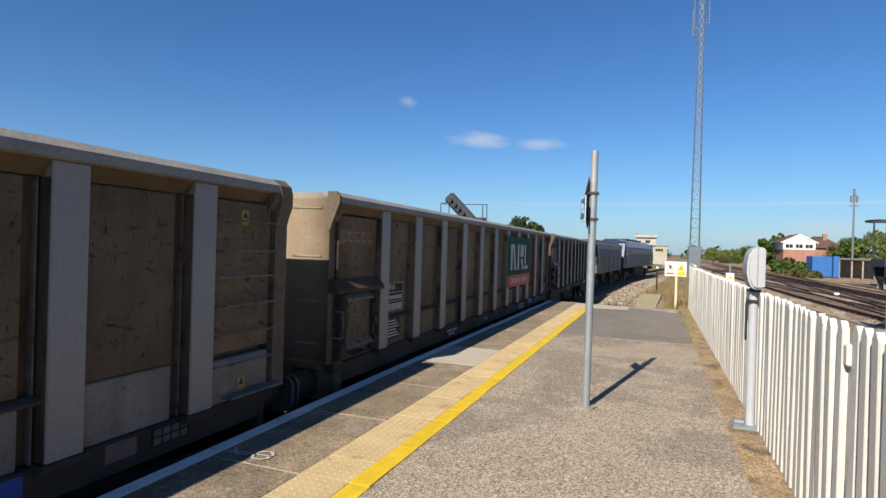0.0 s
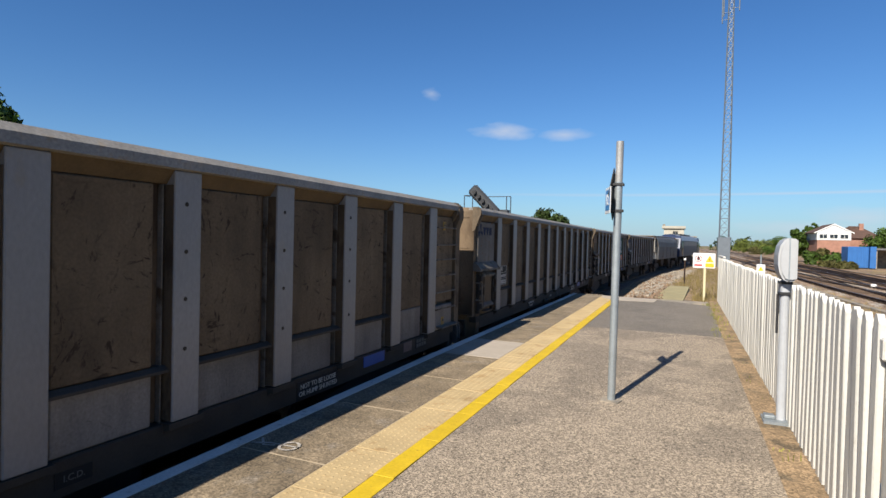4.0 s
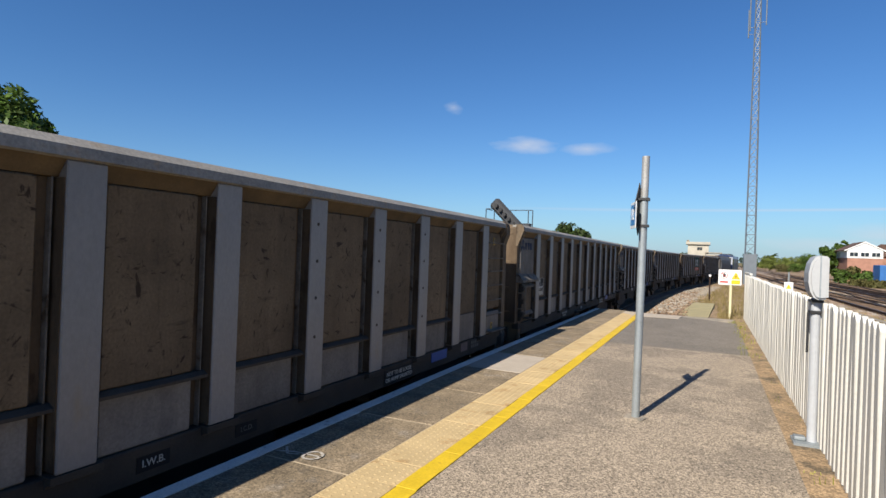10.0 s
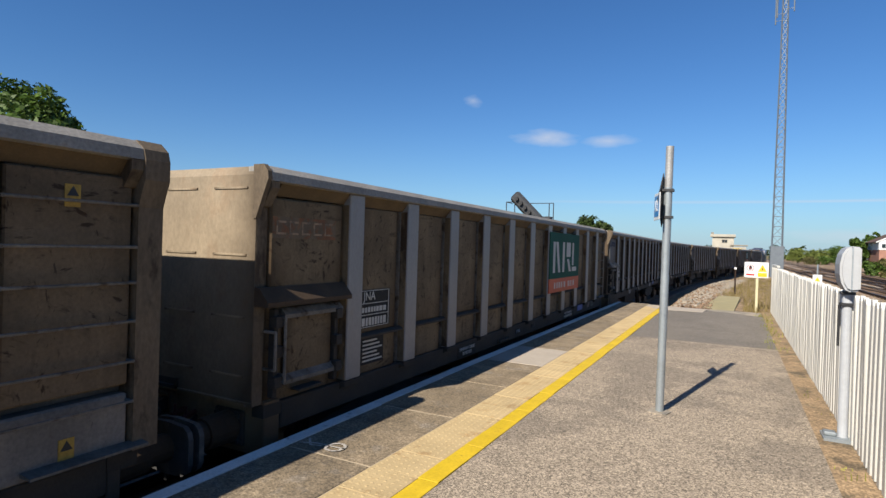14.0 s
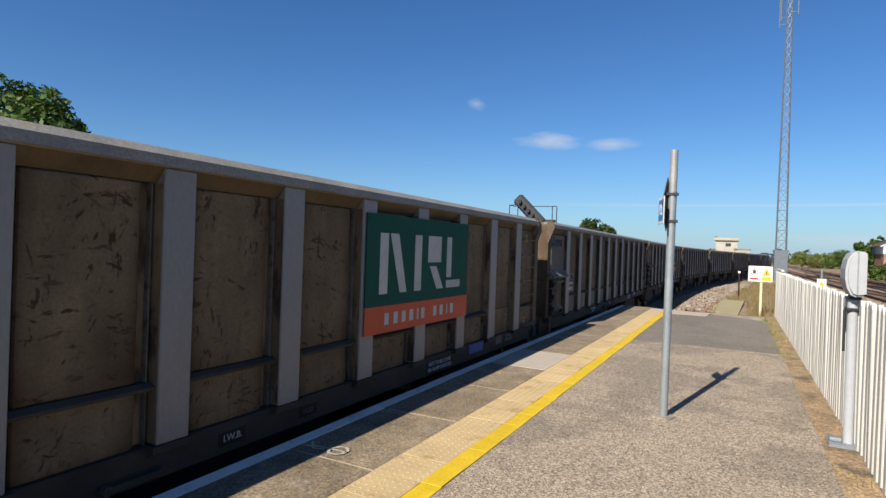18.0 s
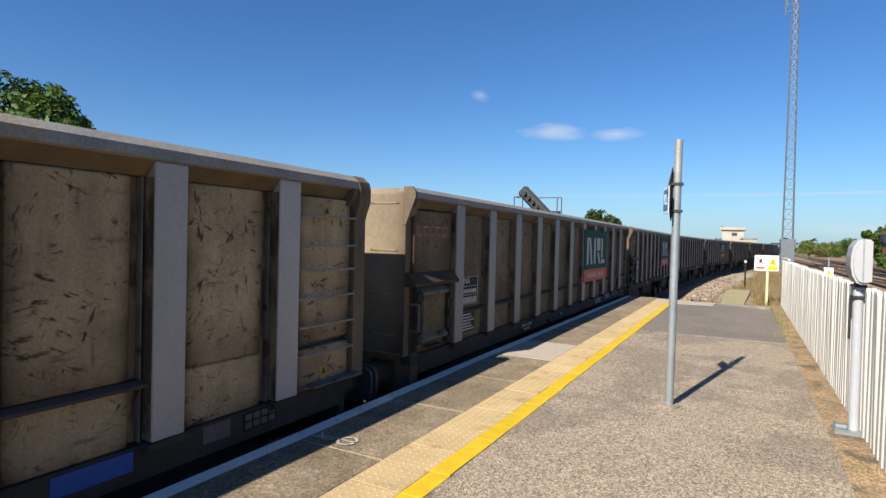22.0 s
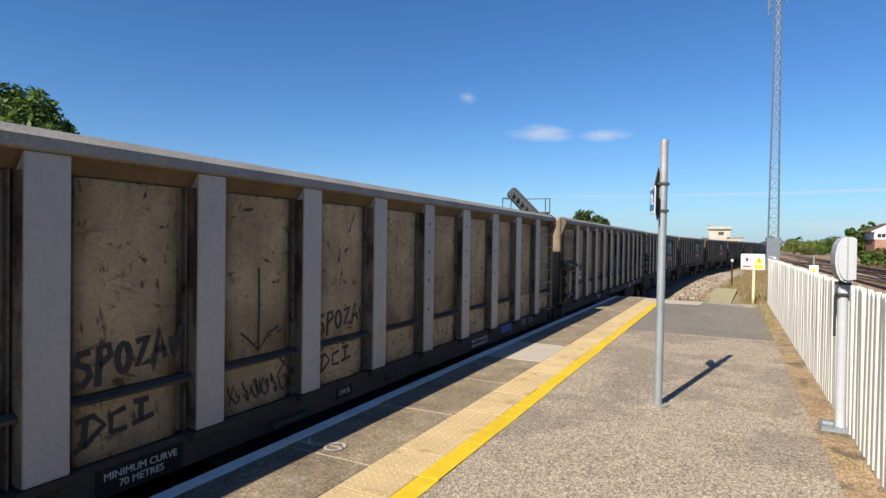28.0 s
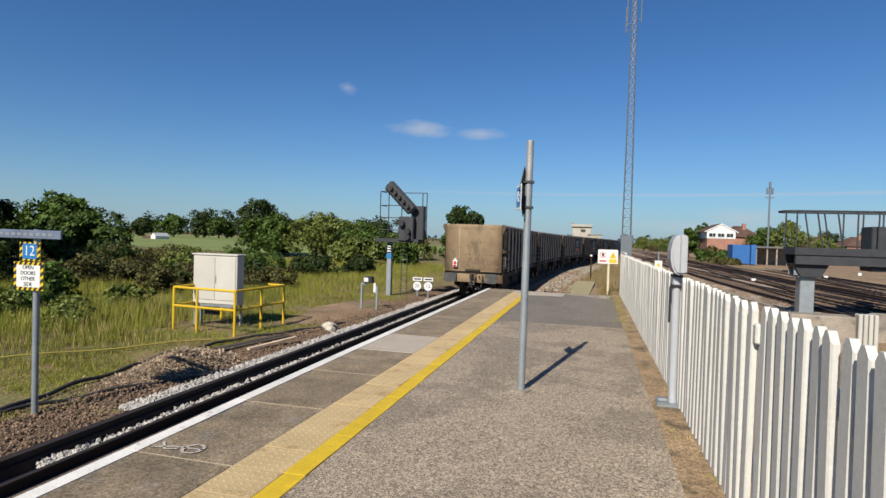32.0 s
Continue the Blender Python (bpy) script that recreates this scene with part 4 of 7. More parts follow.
def buffers(parent, y, sign):
    """Buffers that spring from a headstock set back under the body, with broad dished heads."""
    y0 = y - sign * (0.20 if sign > 0 else 0.11)
    for sx in (-0.885, 0.885):
        bm = bmesh.new()
        rod(bm, (sx, y0, 0.94), (sx, y + sign * 0.20, 0.94), 0.145, 16, 0.135)
        rod(bm, (sx, y + sign * 0.19, 0.94), (sx, y + sign * 0.40, 0.94), 0.112, 16)
        b = part("buffer", bm, M_GRIME, parent)
        bm = bmesh.new()
        box(bm, sx - 0.17, sx + 0.17, y0 - sign * 0.004, y0 + sign * 0.035, 0.79, 1.09, 0.006)
        for bx in (-0.13, 0.13):
            for bz in (0.83, 1.05):
                rod(bm, (sx + bx, y0 + sign * 0.03, bz), (sx + bx, y0 + sign * 0.06, bz), 0.022, 6)
        part("buffer_flange", bm, M_SOLE, b)
        bm = bmesh.new()
        outline = [(0.27, 0.10), (0.25, 0.155), (0.20, 0.19), (0.0, 0.205), (-0.20, 0.19), (-0.25, 0.155), (-0.27, 0.10), (-0.27, -0.10), (-0.25, -0.155), (-0.20, -0.19), (0.0, -0.205), (0.20, -0.19), (0.25, -0.155), (0.27, -0.10)]
        prism(bm, [(sx + p, 0.94 + q) for p, q in outline], "y", y + sign * 0.395, y + sign * 0.438)
        part("buffer_head", bm, M_BUFFER, b, "greasy black buffer head")
    # draw hook in its frame, two links on trunnions and a bow
    bm = bmesh.new()
    for x0, x1, z0, z1 in ((-0.15, -0.11, 0.87, 1.13), (0.11, 0.15, 0.87, 1.13), (-0.109, 0.109, 1.09, 1.13), (-0.109, 0.109, 0.87, 0.91)):
        box(bm, x0, x1, y0 - sign * 0.004, y0 + sign * 0.05, z0, z1, 0.006)
    part("draw_frame", bm, M_CORNER, parent)
    bm = bmesh.new()
    prism(bm, [(y0, 0.94), (y + sign * 0.10, 0.94), (y + sign * 0.19, 0.97), (y + sign * 0.23, 1.04), (y + sign * 0.20, 1.11), (y + sign * 0.15, 1.10), (y + sign * 0.16, 1.05), (y + sign * 0.12, 1.02), (y0, 1.06)], "x", -0.035, 0.035)
    rod(bm, (-0.13, y + sign * 0.06, 0.965), (0.13, y + sign * 0.06, 0.965), 0.032, 10)
    part("draw_hook", bm, M_UNDER, parent, "black forged draw hook")
    for rx in (-0.095, 0.095):
        bm = bmesh.new()
        rod(bm, (rx, y + sign * 0.06, 0.97), (rx * 0.9, y + sign * 0.11, 0.66), 0.024, 8)
        for zz, yy in ((0.965, 0.06), (0.66, 0.11)):
            rod(bm, (rx * 0.95 - 0.02, y + sign * yy, zz), (rx * 0.95 + 0.02, y + sign * yy, zz), 0.05, 10)
        part("coupling_link", bm, M_BUFFER, parent)
    bm = bmesh.new()
    rod(bm, (-0.12, y + sign * 0.11, 0.66), (0.12, y + sign * 0.11, 0.66), 0.03, 10)
    rod(bm, (0, y + sign * 0.11, 0.70), (0.0, y + sign * 0.13, 0.50), 0.034, 8, 0.024)
    rod(bm, (-0.17, y + sign * 0.12, 0.56), (0.02, y + sign * 0.12, 0.56), 0.016, 6)
    part("coupling_screw", bm, M_UNDER, parent, "greasy black coupling screw")
    for cx in (0.27, 0.42):
        bm = bmesh.new()
        rod(bm, (cx, y0, 0.985), (cx, y0 + sign * 0.13, 0.955), 0.024, 8)
        rod(bm, (cx, y0 + sign * 0.10, 0.95), (cx, y0 + sign * 0.10, 1.05), 0.014, 6)
        part("pipe_cock", bm, M_OLDRED, parent, "dull red air pipe cock")
    bm = bmesh.new()
    pts = [(0.42, y - sign * 0.2, 0.98), (0.43, y + sign * 0.12, 0.8), (0.40, y + sign * 0.16, 0.55), (0.33, y + sign * 0.10, 0.42), (0.24, y + sign * 0.05, 0.55)]
    for a, b in zip(pts, pts[1:]):
        rod(bm, a, b, 0.025, 6)
    part("brake_hose", bm, M_CABLE, parent, "black rubber brake hose")


def base_wagon(style):
    """style 'V': grey hatch bay, pale lower side sheets; 'N': scraped tan sheets throughout."""
    w = thing("box_wagon", label="dusty tan bogie box wagon with pale grey side ribs" if style == "V" else "scraped tan and grey bogie box wagon, dust caked", category="wagon", group="box wagons")
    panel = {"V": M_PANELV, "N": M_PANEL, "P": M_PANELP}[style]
    low = M_LOWGREY if style == "V" else panel
    rib_mat = M_RIBP if style == "P" else M_RIB
    end_mat = M_ENDBROWN if style == "V" else M_END
    flank = M_FLANKV if style == "V" else M_FLANKP
    zs, zr, zt = 1.16, 3.07, 3.20      # sheet foot, rim foot, rim top
    # inner skin and floor
    for sx in (-1, 1):
        bm = bmesh.new()
        box(bm, sx * (HALF - 0.21), sx * (HALF - 0.17), U0 + 0.03, -U0 - 0.03, zs, zr + 0.05)
        part("inner_sheet", bm, M_LOADDARK, w)
    bm = bmesh.new()
    box(bm, -HALF + 0.18, HALF - 0.18, U0 + 0.302, -U0 - 0.302, 1.05, 1.15)
    part("floor_plate", bm, M_LOADDARK, w)
    # rims
    for sx in (-1, 1):
        bm = bmesh.new()
        prism(bm, [(sx * (HALF - 0.22), zr + 0.02), (sx * (HALF - 0.22), zt), (sx * (HALF - 0.06), zt + 0.01), (sx * (HALF + 0.025), zt - 0.05), (sx * (HALF + 0.035), zr + 0.01), (sx * (HALF - 0.0), zr), (sx * (HALF - 0.12), zr)], "y", U0 + 0.02, -U0 - 0.02)
        part("rim", bm, M_RIM, w, "worn pale top rim")
        bm = bmesh.new()
        prism(bm, [(sx * (HALF - 0.172), zr), (sx * (HALF - 0.01), zr), (sx * (HALF - 0.088), zr - 0.105), (sx * (HALF - 0.172), zr - 0.105)], "y", U0 + 0.2, -U0 - 0.2)
        part("rim_web", bm, M_WEB, w, "sloping tan sheet under the rim")
    # ribs, sheets, ledges
    edges = [0.0] + RIBS + [LEN]
    for sx in (-1, 1):
        for k, u in enumerate(RIBS):
            y = U0 + u
            bm = bmesh.new()
            box(bm, sx * (HALF - 0.172), sx * HALF, y - 0.125, y + 0.125, zs + 0.02, zr - 0.002, 0.008)
            part("rib", bm, rib_mat, w)
            if sx > 0 and k in (6, 7, 8):
                for zz in (1.72, 2.10, 2.46, 2.82):
                    part("bolt", rod(bmesh.new(), (HALF - 0.002, y - 0.02, zz), (HALF + 0.0035, y - 0.02, zz), 0.018, 6), M_SOLE, w)
            # added plate, its brown darkened to stand for the rib's shaded flank
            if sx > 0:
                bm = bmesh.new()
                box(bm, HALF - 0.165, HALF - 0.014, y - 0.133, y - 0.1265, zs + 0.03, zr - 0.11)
                part("rib_flank", bm, flank, w, "rust brown plate with the rib flank's shade in its colour")
            bm = bmesh.new()
            prism(bm, [(sx * (HALF - 0.15), zs - 0.17), (sx * (HALF - 0.02), zs - 0.03), (sx * (HALF + 0.015), zs - 0.03), (sx * (HALF + 0.015), zs + 0.018), (sx * (HALF - 0.15), zs + 0.018)], "y", y - 0.16, y + 0.16)
            part("rib_foot", bm, M_SOLE, w)
        for k in range(12):
            a, b = U0 + edges[k] + (0.125 if k else 0.0), U0 + edges[k + 1] - (0.125 if k < 11 else 0.135)
            if k == 0 and sx > 0:
                bm = bmesh.new()
                box(bm, HALF - 0.168, HALF - 0.06, a + 0.13, b - 0.05, 2.08, zr - 0.12, 0.015)
                part("side_sheet", bm, M_VTGBAY if style == "V" else panel, w)
                continue
            bm = bmesh.new()
            x = HALF - (0.055 if k == 11 else 0.08)
            e = b - (0.045 if k == 11 else 0.115)
            box(bm, sx * (HALF - 0.168), sx * x, a + 0.045, e, 1.61, zr - 0.11, 0.012)
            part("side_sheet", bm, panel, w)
            if sx > 0 and k < 11:
                bm = bmesh.new()
                box(bm, HALF - 0.134, HALF - 0.085, b - 0.040, b - 0.030, zs + 0.02, zr - 0.11)
                part("edge_bead", bm, M_DUSTY, w, "thin worn bead beside the sheet")
                # margin strip painted darker for the shaded recess beside the rib
                part("margin_plate", box(bmesh.new(), HALF - 0.168, HALF - 0.135, b - 0.113, b - 0.002, zs + 0.02, zr - 0.11), flank, w, "rust brown margin plate with the recess shade in its colour")
            bm = bmesh.new()
            box(bm, sx * (HALF - 0.168), sx * x, a + 0.045, e, zs + 0.01, 1.604 if k == 10 else 1.555, 0.012)
            part("lower_sheet", bm, low, w)
            bm = bmesh.new()
            if k < 10:
                prism(bm, [(sx * (HALF - 0.168), 1.558), (sx * (HALF - 0.03), 1.558), (sx * (HALF - 0.03), 1.58), (sx * (HALF - 0.075), 1.607), (sx * (HALF - 0.168), 1.607)], "y", a + 0.002, b - 0.002)
                part("ledge", bm, M_LEDGE, w)
            else:
                bm.free()
    # sill
    for sx in (-1, 1):
        bm = bmesh.new()
        box(bm, sx * (HALF - 0.19), sx * (HALF - 0.05), U0 + 0.305, -U0 - 0.305, 0.925, zs + 0.008, 0.01)
        box(bm, sx * (HALF - 0.19), sx * (HALF - 0.055), U0 + 0.10, U0 + 0.304, 1.06, zs + 0.008)
        box(bm, sx * (HALF - 0.19), sx * (HALF - 0.055), -U0 - 0.304, -U0 - 0.10, 1.06, zs + 0.008)
        part("solebar", bm, M_SOLE, w)
    bm = bmesh.new()
    box(bm, -0.3, 0.3, U0 + 0.3, -U0 - 0.3, 0.72, 1.04)
    box(bm, -0.9, 0.9, -1.4, 1.2, 0.45, 0.9)
    part("underframe", bm, M_UNDER, w)
    # ends
    for sgn, yy in ((-1, U0), (1, -U0)):
        bm = bmesh.new()
        prism(bm, [(yy, 1.20), (yy, zt - 0.07), (yy - sgn * 0.05, zt + 0.005), (yy - sgn * 0.14, zt + 0.005), (yy - sgn * 0.14, 1.20)], "x", -HALF + 0.10, HALF - 0.10)
        e = part("end_sheet", bm, end_mat if sgn < 0 else M_FRONTEND, w, "dust caked flat end sheet" if sgn < 0 else "unseen front end sheet, darkened to cut bounced light")
        for zz in (1.42, 1.92, 2.45, 3.02):
            for c in (-0.93, -0.31, 0.31, 0.93):
                bm = bmesh.new()
                box(bm, c - 0.2, c + 0.2, yy + sgn * 0.001, yy + sgn * 0.009, zz - 0.009, zz + 0.009)
                part("weld_strip", bm, end_mat if sgn < 0 else M_FRONTEND, e)
        part("end_lip", box(bmesh.new(), -HALF + 0.10, HALF - 0.10, yy + sgn * 0.012, yy - sgn * 0.06, 1.196, 1.213), end_mat if sgn < 0 else M_FRONTEND, w, "bright worn lip under the end sheet")
        bm = bmesh.new()
        box(bm, -HALF + 0.06, HALF - 0.06, yy - sgn * 0.30, yy - sgn * (0.205 if sgn > 0 else 0.115), 0.72, 1.194, 0.01)
        part("headstock", bm, M_SOLE if sgn > 0 else M_LASTEND, w)
        bm = bmesh.new()
        box(bm, -0.32, 0.32, yy - sgn * 0.02, yy + sgn * 0.03, 1.205, 1.235)
        box(bm, -0.32, -0.29, yy - sgn * 0.02, yy + sgn * 0.03, 1.205, 1.3)
        box(bm, 0.29, 0.32, yy - sgn * 0.02, yy + sgn * 0.03, 1.205, 1.3)
        part("hook_bracket", bm, M_UNDER, w)
        part("hook_slot", box(bmesh.new(), -0.29, 0.29, yy - sgn * 0.02, yy + sgn * 0.004, 1.22, 1.29), M_UNDER, w, "dark slot over the draw hook")
        for sx in (-1, 1):
            bm = bmesh.new()
            if sgn > 0:
                # full height corner flange that flares out under the rim
                prism(bm, [(sx * (HALF - 0.17), 1.17), (sx * (HALF - 0.012), 1.17), (sx * (HALF - 0.012), zr - 0.30), (sx * (HALF + 0.012), zr - 0.22), (sx * (HALF + 0.05), zr - 0.12), (sx * (HALF + 0.05), zt - 0.12), (sx * (HALF + 0.03), zt - 0.05), (sx * (HALF - 0.05), zt + 0.014), (sx * (HALF - 0.17), zt + 0.014)], "y", yy + 0.012, yy - 0.165)
                part("corner_flange", bm, M_CORNER, w, "grimy brown corner flange flaring out at the rim")
                bm = bmesh.new()
                prism(bm, [(sx * (HALF - 0.17), zr + 0.004), (sx * (HALF + 0.034), zr + 0.004), (sx * (HALF + 0.034), zr - 0.06), (sx * (HALF - 0.04), zr - 0.17), (sx * (HALF - 0.17), zr - 0.2)], "y", yy - 0.168, yy - 0.25)
                part("corner_gusset", bm, M_CORNER, w)
                continue
            prism(bm, [(sx * (HALF - 0.13), zt + 0.012), (sx * (HALF - 0.02), zt + 0.012), (sx * (HALF + 0.03), zt - 0.045), (sx * (HALF + 0.038), zt - 0.11), (sx * (HALF + 0.02), zr - 0.02), (sx * (HALF - 0.095), zr - 0.31), (sx * (HALF - 0.13), zr - 0.31)], "y", yy + sgn * 0.012, yy - sgn * 0.035)
            prism(bm, [(sx * (HALF - 0.17), zr + 0.004), (sx * (HALF + 0.03), zr + 0.004), (sx * (HALF + 0.03), zr - 0.05), (sx * (HALF - 0.06), zr - 0.2), (sx * (HALF - 0.17), zr - 0.24)], "y", yy - sgn * 0.039, yy - sgn * 0.13)
            part("corner_cap", bm, M_CORNER, w, "bent and worn corner cap")
            if style == "P":
                part("edge_strip", rod(bmesh.new(), (sx * (HALF - 0.098), yy - 0.006, 1.22), (sx * (HALF - 0.098), yy - 0.006, zt - 0.03), 0.013, 6), M_UNDER, w, "black edge strip of the end sheet")
        buffers(w, yy, sgn)
        bogie(w, yy - sgn * 2.3)
    # corner posts
    for sx in (-1, 1):
        bm = bmesh.new()
        box(bm, sx * (HALF - 0.17), sx * (HALF - 0.097), U0 + 0.004, U0 + 0.125, 1.17, zr, 0.008)
        part("corner_post", bm, M_CORNER, w, "grimy brown corner post")
    # hatch bay at the rear: hood, frame, door, grab irons
    bm = bmesh.new()
    prism(bm, [(HALF - 0.168, 2.19), (HALF - 0.05, 2.18), (HALF + 0.055, 2.06), (HALF + 0.055, 2.02), (HALF - 0.168, 2.02)], "y", U0 + 0.005, U0 + 1.15)
    part("hood", bm, M_DUSTY if style == "V" else M_GRIME, w, "sloping hood over the hatch")
    bm = bmesh.new()
    box(bm, HALF - 0.168, HALF - 0.10, U0 + 0.128, U0 + 1.15, zs + 0.01, 2.015)
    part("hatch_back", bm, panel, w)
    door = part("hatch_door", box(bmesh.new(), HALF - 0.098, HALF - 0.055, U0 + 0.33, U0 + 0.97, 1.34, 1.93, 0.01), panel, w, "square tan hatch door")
    for bz in (1.32, 1.90):
        bm = bmesh.new()
        prism(bm, [(HALF - 0.098, bz), (HALF - 0.005, bz), (HALF - 0.005, bz + 0.035), (HALF - 0.06, bz + 0.085), (HALF - 0.098, bz + 0.085)], "y", U0 + 0.28, U0 + 1.09)
        part("hatch_bar", bm, M_DUSTY, door)
    for a, b in (((U0 + 0.20), 1.22), ((U0 + 1.02), 1.22)):
        bm = bmesh.new()
        box(bm, HALF - 0.098, HALF - 0.03, a - 0.025, a + 0.025, b, 1.99, 0.005)
        for zz in (1.36, 1.62, 1.88):
            box(bm, HALF - 0.05, HALF + 0.015, a - 0.045, a + 0.045, zz - 0.05, zz + 0.05, 0.006)
        part("hinge_post", bm, M_UNDER, w, "dark hinge post with lugs")
    bm = bmesh.new()
    box(bm, HALF - 0.06, HALF + 0.05, U0 + 0.42, U0 + 0.74, 1.245, 1.262)
    part("step", bm, M_LEDGE, w)
    for yy, z0, z1 in ((U0 + 0.12, 1.48, 1.80), (U0 + 0.235, 1.36, 1.92)):
        bm = bmesh.new()
        rod(bm, (HALF + 0.04, yy, z0), (HALF + 0.04, yy, z1), 0.014, 6)
        rod(bm, (HALF - 0.09, yy, z0), (HALF + 0.04, yy, z0), 0.014, 6)
        rod(bm, (HALF - 0.09, yy, z1), (HALF + 0.04, yy, z1), 0.014, 6)
        part("grab_iron", bm, M_DUSTY, w)
    # ladder bay at the front
    y0, y1 = -U0 - 0.94, -U0 - 0.19
    for zz in (2.78, 2.51, 2.28, 2.03, 1.77, 1.51):
        bm = bmesh.new()
        rod(bm, (HALF + 0.01, y0, zz), (HALF + 0.01, y1, zz), 0.010, 6)
        for yy in (y0, y1):
            rod(bm, (HALF + 0.012, yy, zz), (HALF - 0.11, yy, zz), 0.012, 6)
        part("rung", bm, M_RIM if style == "P" else M_DUSTY, w)
    bm = bmesh.new()
    prism(bm, [(HALF - 0.05, 1.21), (HALF + 0.06, 1.21), (HALF + 0.06, 1.225), (HALF - 0.05, 1.235)], "y", -U0 - 0.80, -U0 - 0.10)
    part("step", bm, M_DUSTY, w)
    for zz in (2.82, 1.30):
        bm = bmesh.new()
        box(bm, HALF - 0.055, HALF - 0.049, -U0 - 0.60, -U0 - 0.51, zz - 0.075, zz + 0.06)
        lab = part("warning_label", bm, M_LABEL, w, "small faded yellow warning label")
        bm = bmesh.new()
        prism(bm, [(-U0 - 0.59, zz - 0.01), (-U0 - 0.52, zz - 0.01), (-U0 - 0.555, zz + 0.05)], "x", HALF - 0.048, HALF - 0.046)
        part("warning_triangle", bm, M_BLACK, lab)
    # solebar marks
    for text, u, wide, high in (("MINIMUM CURVE\n70 METRES", 4.16, 0.62, 0.18), ("NOT TO BE LOOSE\nOR HUMP SHUNTED", 9.85, 0.72, 0.19)):
        bm = box(bmesh.new(), HALF - 0.05, HALF - 0.044, U0 + u - wide / 2, U0 + u + wide / 2, 1.03 - high / 2, 1.03 + high / 2)
        pl = part("instruction_panel", bm, M_PLATE, w, "black panel with white instructions")
        bm = put(lettering(text, high * 0.38), facing("+x", HALF - 0.042, U0 + u, 1.03))
        part("lettering", bm, M_DATA, pl)
    bm = box(bmesh.new(), HALF - 0.05, HALF - 0.044, U0 + 6.25, U0 + 6.51, 0.99, 1.10)
    pl = part("instruction_panel", bm, M_PLATE, w, "small black panel with white letters")
    part("lettering", put(lettering("I.W.B.", 0.075), facing("+x", HALF - 0.042, U0 + 6.38, 1.045)), M_DATA, pl)
    bm = bmesh.new()
    box(bm, HALF - 0.05, HALF - 0.042, U0 + 10.76, U0 + 11.26, 1.02, 1.15)
    part("blue_label", bm, M_TAGBLUE, w, "blue data label on the solebar")
    part("pink_label", box(bmesh.new(), HALF - 0.05, HALF - 0.044, U0 + 11.80, U0 + 12.05, 1.02, 1.15), M_PINKLABEL, w, "faded pink label on the solebar")
    gl = part("grid_label", box(bmesh.new(), HALF - 0.05, HALF - 0.044, U0 + 12.18, U0 + 12.54, 1.01, 1.16), M_PLATE, w, "black label with white boxes")
    bm = bmesh.new()
    for i in range(4):
        for j in range(2):
            box(bm, HALF - 0.044, HALF - 0.042, U0 + 12.20 + i * 0.085, U0 + 12.265 + i * 0.085, 1.025 + j * 0.065, 1.075 + j * 0.065)
    part("label_box", bm, M_DIMPRINT, gl)
    pl = part("instruction_panel", box(bmesh.new(), HALF - 0.05, HALF - 0.044, U0 + 7.14, U0 + 7.38, 0.99, 1.09), M_PLATE, w, "small black panel with white letters")
    part("lettering", put(lettering("I.C.D.", 0.06), facing("+x", HALF - 0.042, U0 + 7.26, 1.04)), M_DIMPRINT, pl)
    bm = bmesh.new()
    for c in (0.25, 0.62):
        rod(bm, (HALF - 0.02, U0 + c + 5.1, 1.0), (HALF + 0.03, U0 + c + 5.1, 1.0), 0.035, 8)
    rod(bm, (HALF + 0.02, U0 + 5.35, 1.0), (HALF + 0.02, U0 + 5.72, 1.0), 0.02, 6)
    part("brake_handle", bm, M_SOLE, w, "round brake release handle")
    # data panel in the second bay
    bm = box(bmesh.new(), HALF - 0.078, HALF - 0.070, U0 + 1.47, U0 + 2.04, 1.66, 2.07)
    pl = part("data_panel", bm, M_PLATE, w, "black data panel with white lettering")
    part("lettering", put(lettering("JNA", 0.13), facing("+x", HALF - 0.067, U0 + 1.63, 2.0)), M_DATA, pl)
    bm = bmesh.new()
    r = random.Random(4)
    for zz, hh in ((1.855, 0.055), (1.725, 0.085)):
        c = 1.50
        while c < 1.97:
            d = r.uniform(0.03, 0.06)
            box(bm, HALF - 0.070, HALF - 0.066, U0 + c, U0 + c + d, zz - hh / 2, zz + hh / 2)
            c += d + 0.018
    for zz in (1.80, 1.925):
        box(bm, HALF - 0.070, HALF - 0.066, U0 + 1.47, U0 + 2.01, zz - 0.004, zz + 0.004)
    for a, b, z0, z1 in ((1.465, 1.475, 1.665, 2.065), (2.005, 2.015, 1.665, 2.065), (1.465, 2.015, 1.665, 1.672), (1.465, 2.015, 2.058, 2.065)):
        box(bm, HALF - 0.070, HALF - 0.066, U0 + a, U0 + b, z0, z1)
    part("number_print", bm, M_DATA, pl, "white bars of unreadable numbers")
    if style != "V":
        bm = box(bmesh.new(), HALF - 0.078, HALF - 0.070, U0 + 1.50, U0 + 1.93, 1.26, 1.55)
        pl = part("notice_panel", bm, M_PLATE, w, "small black notice of fine print")
        bm = bmesh.new()
        for j in range(6):
            box(bm, HALF - 0.070, HALF - 0.067, U0 + 1.53, U0 + 1.90 - 0.05 * (j % 3), 1.29 + j * 0.043, 1.308 + j * 0.043)
        part("fine_print", bm, M_DATA, pl)
    # company mark in the hatch bay, as plain shapes
    if style == "V":
        bm = bmesh.new()
        for a in (90, 210, 330):
            d = Vector((math.cos(radians(a)), math.sin(radians(a)), 0))
            q = Vector((-d.y, d.x, 0))
            vs = [bm.verts.new(d * 0.02 + q * s * 0.03 + d * t) for s, t in ((-1, 0.0), (1, 0.0), (1.6, 0.11), (-1.6, 0.11))]
            bm.faces.new(vs)
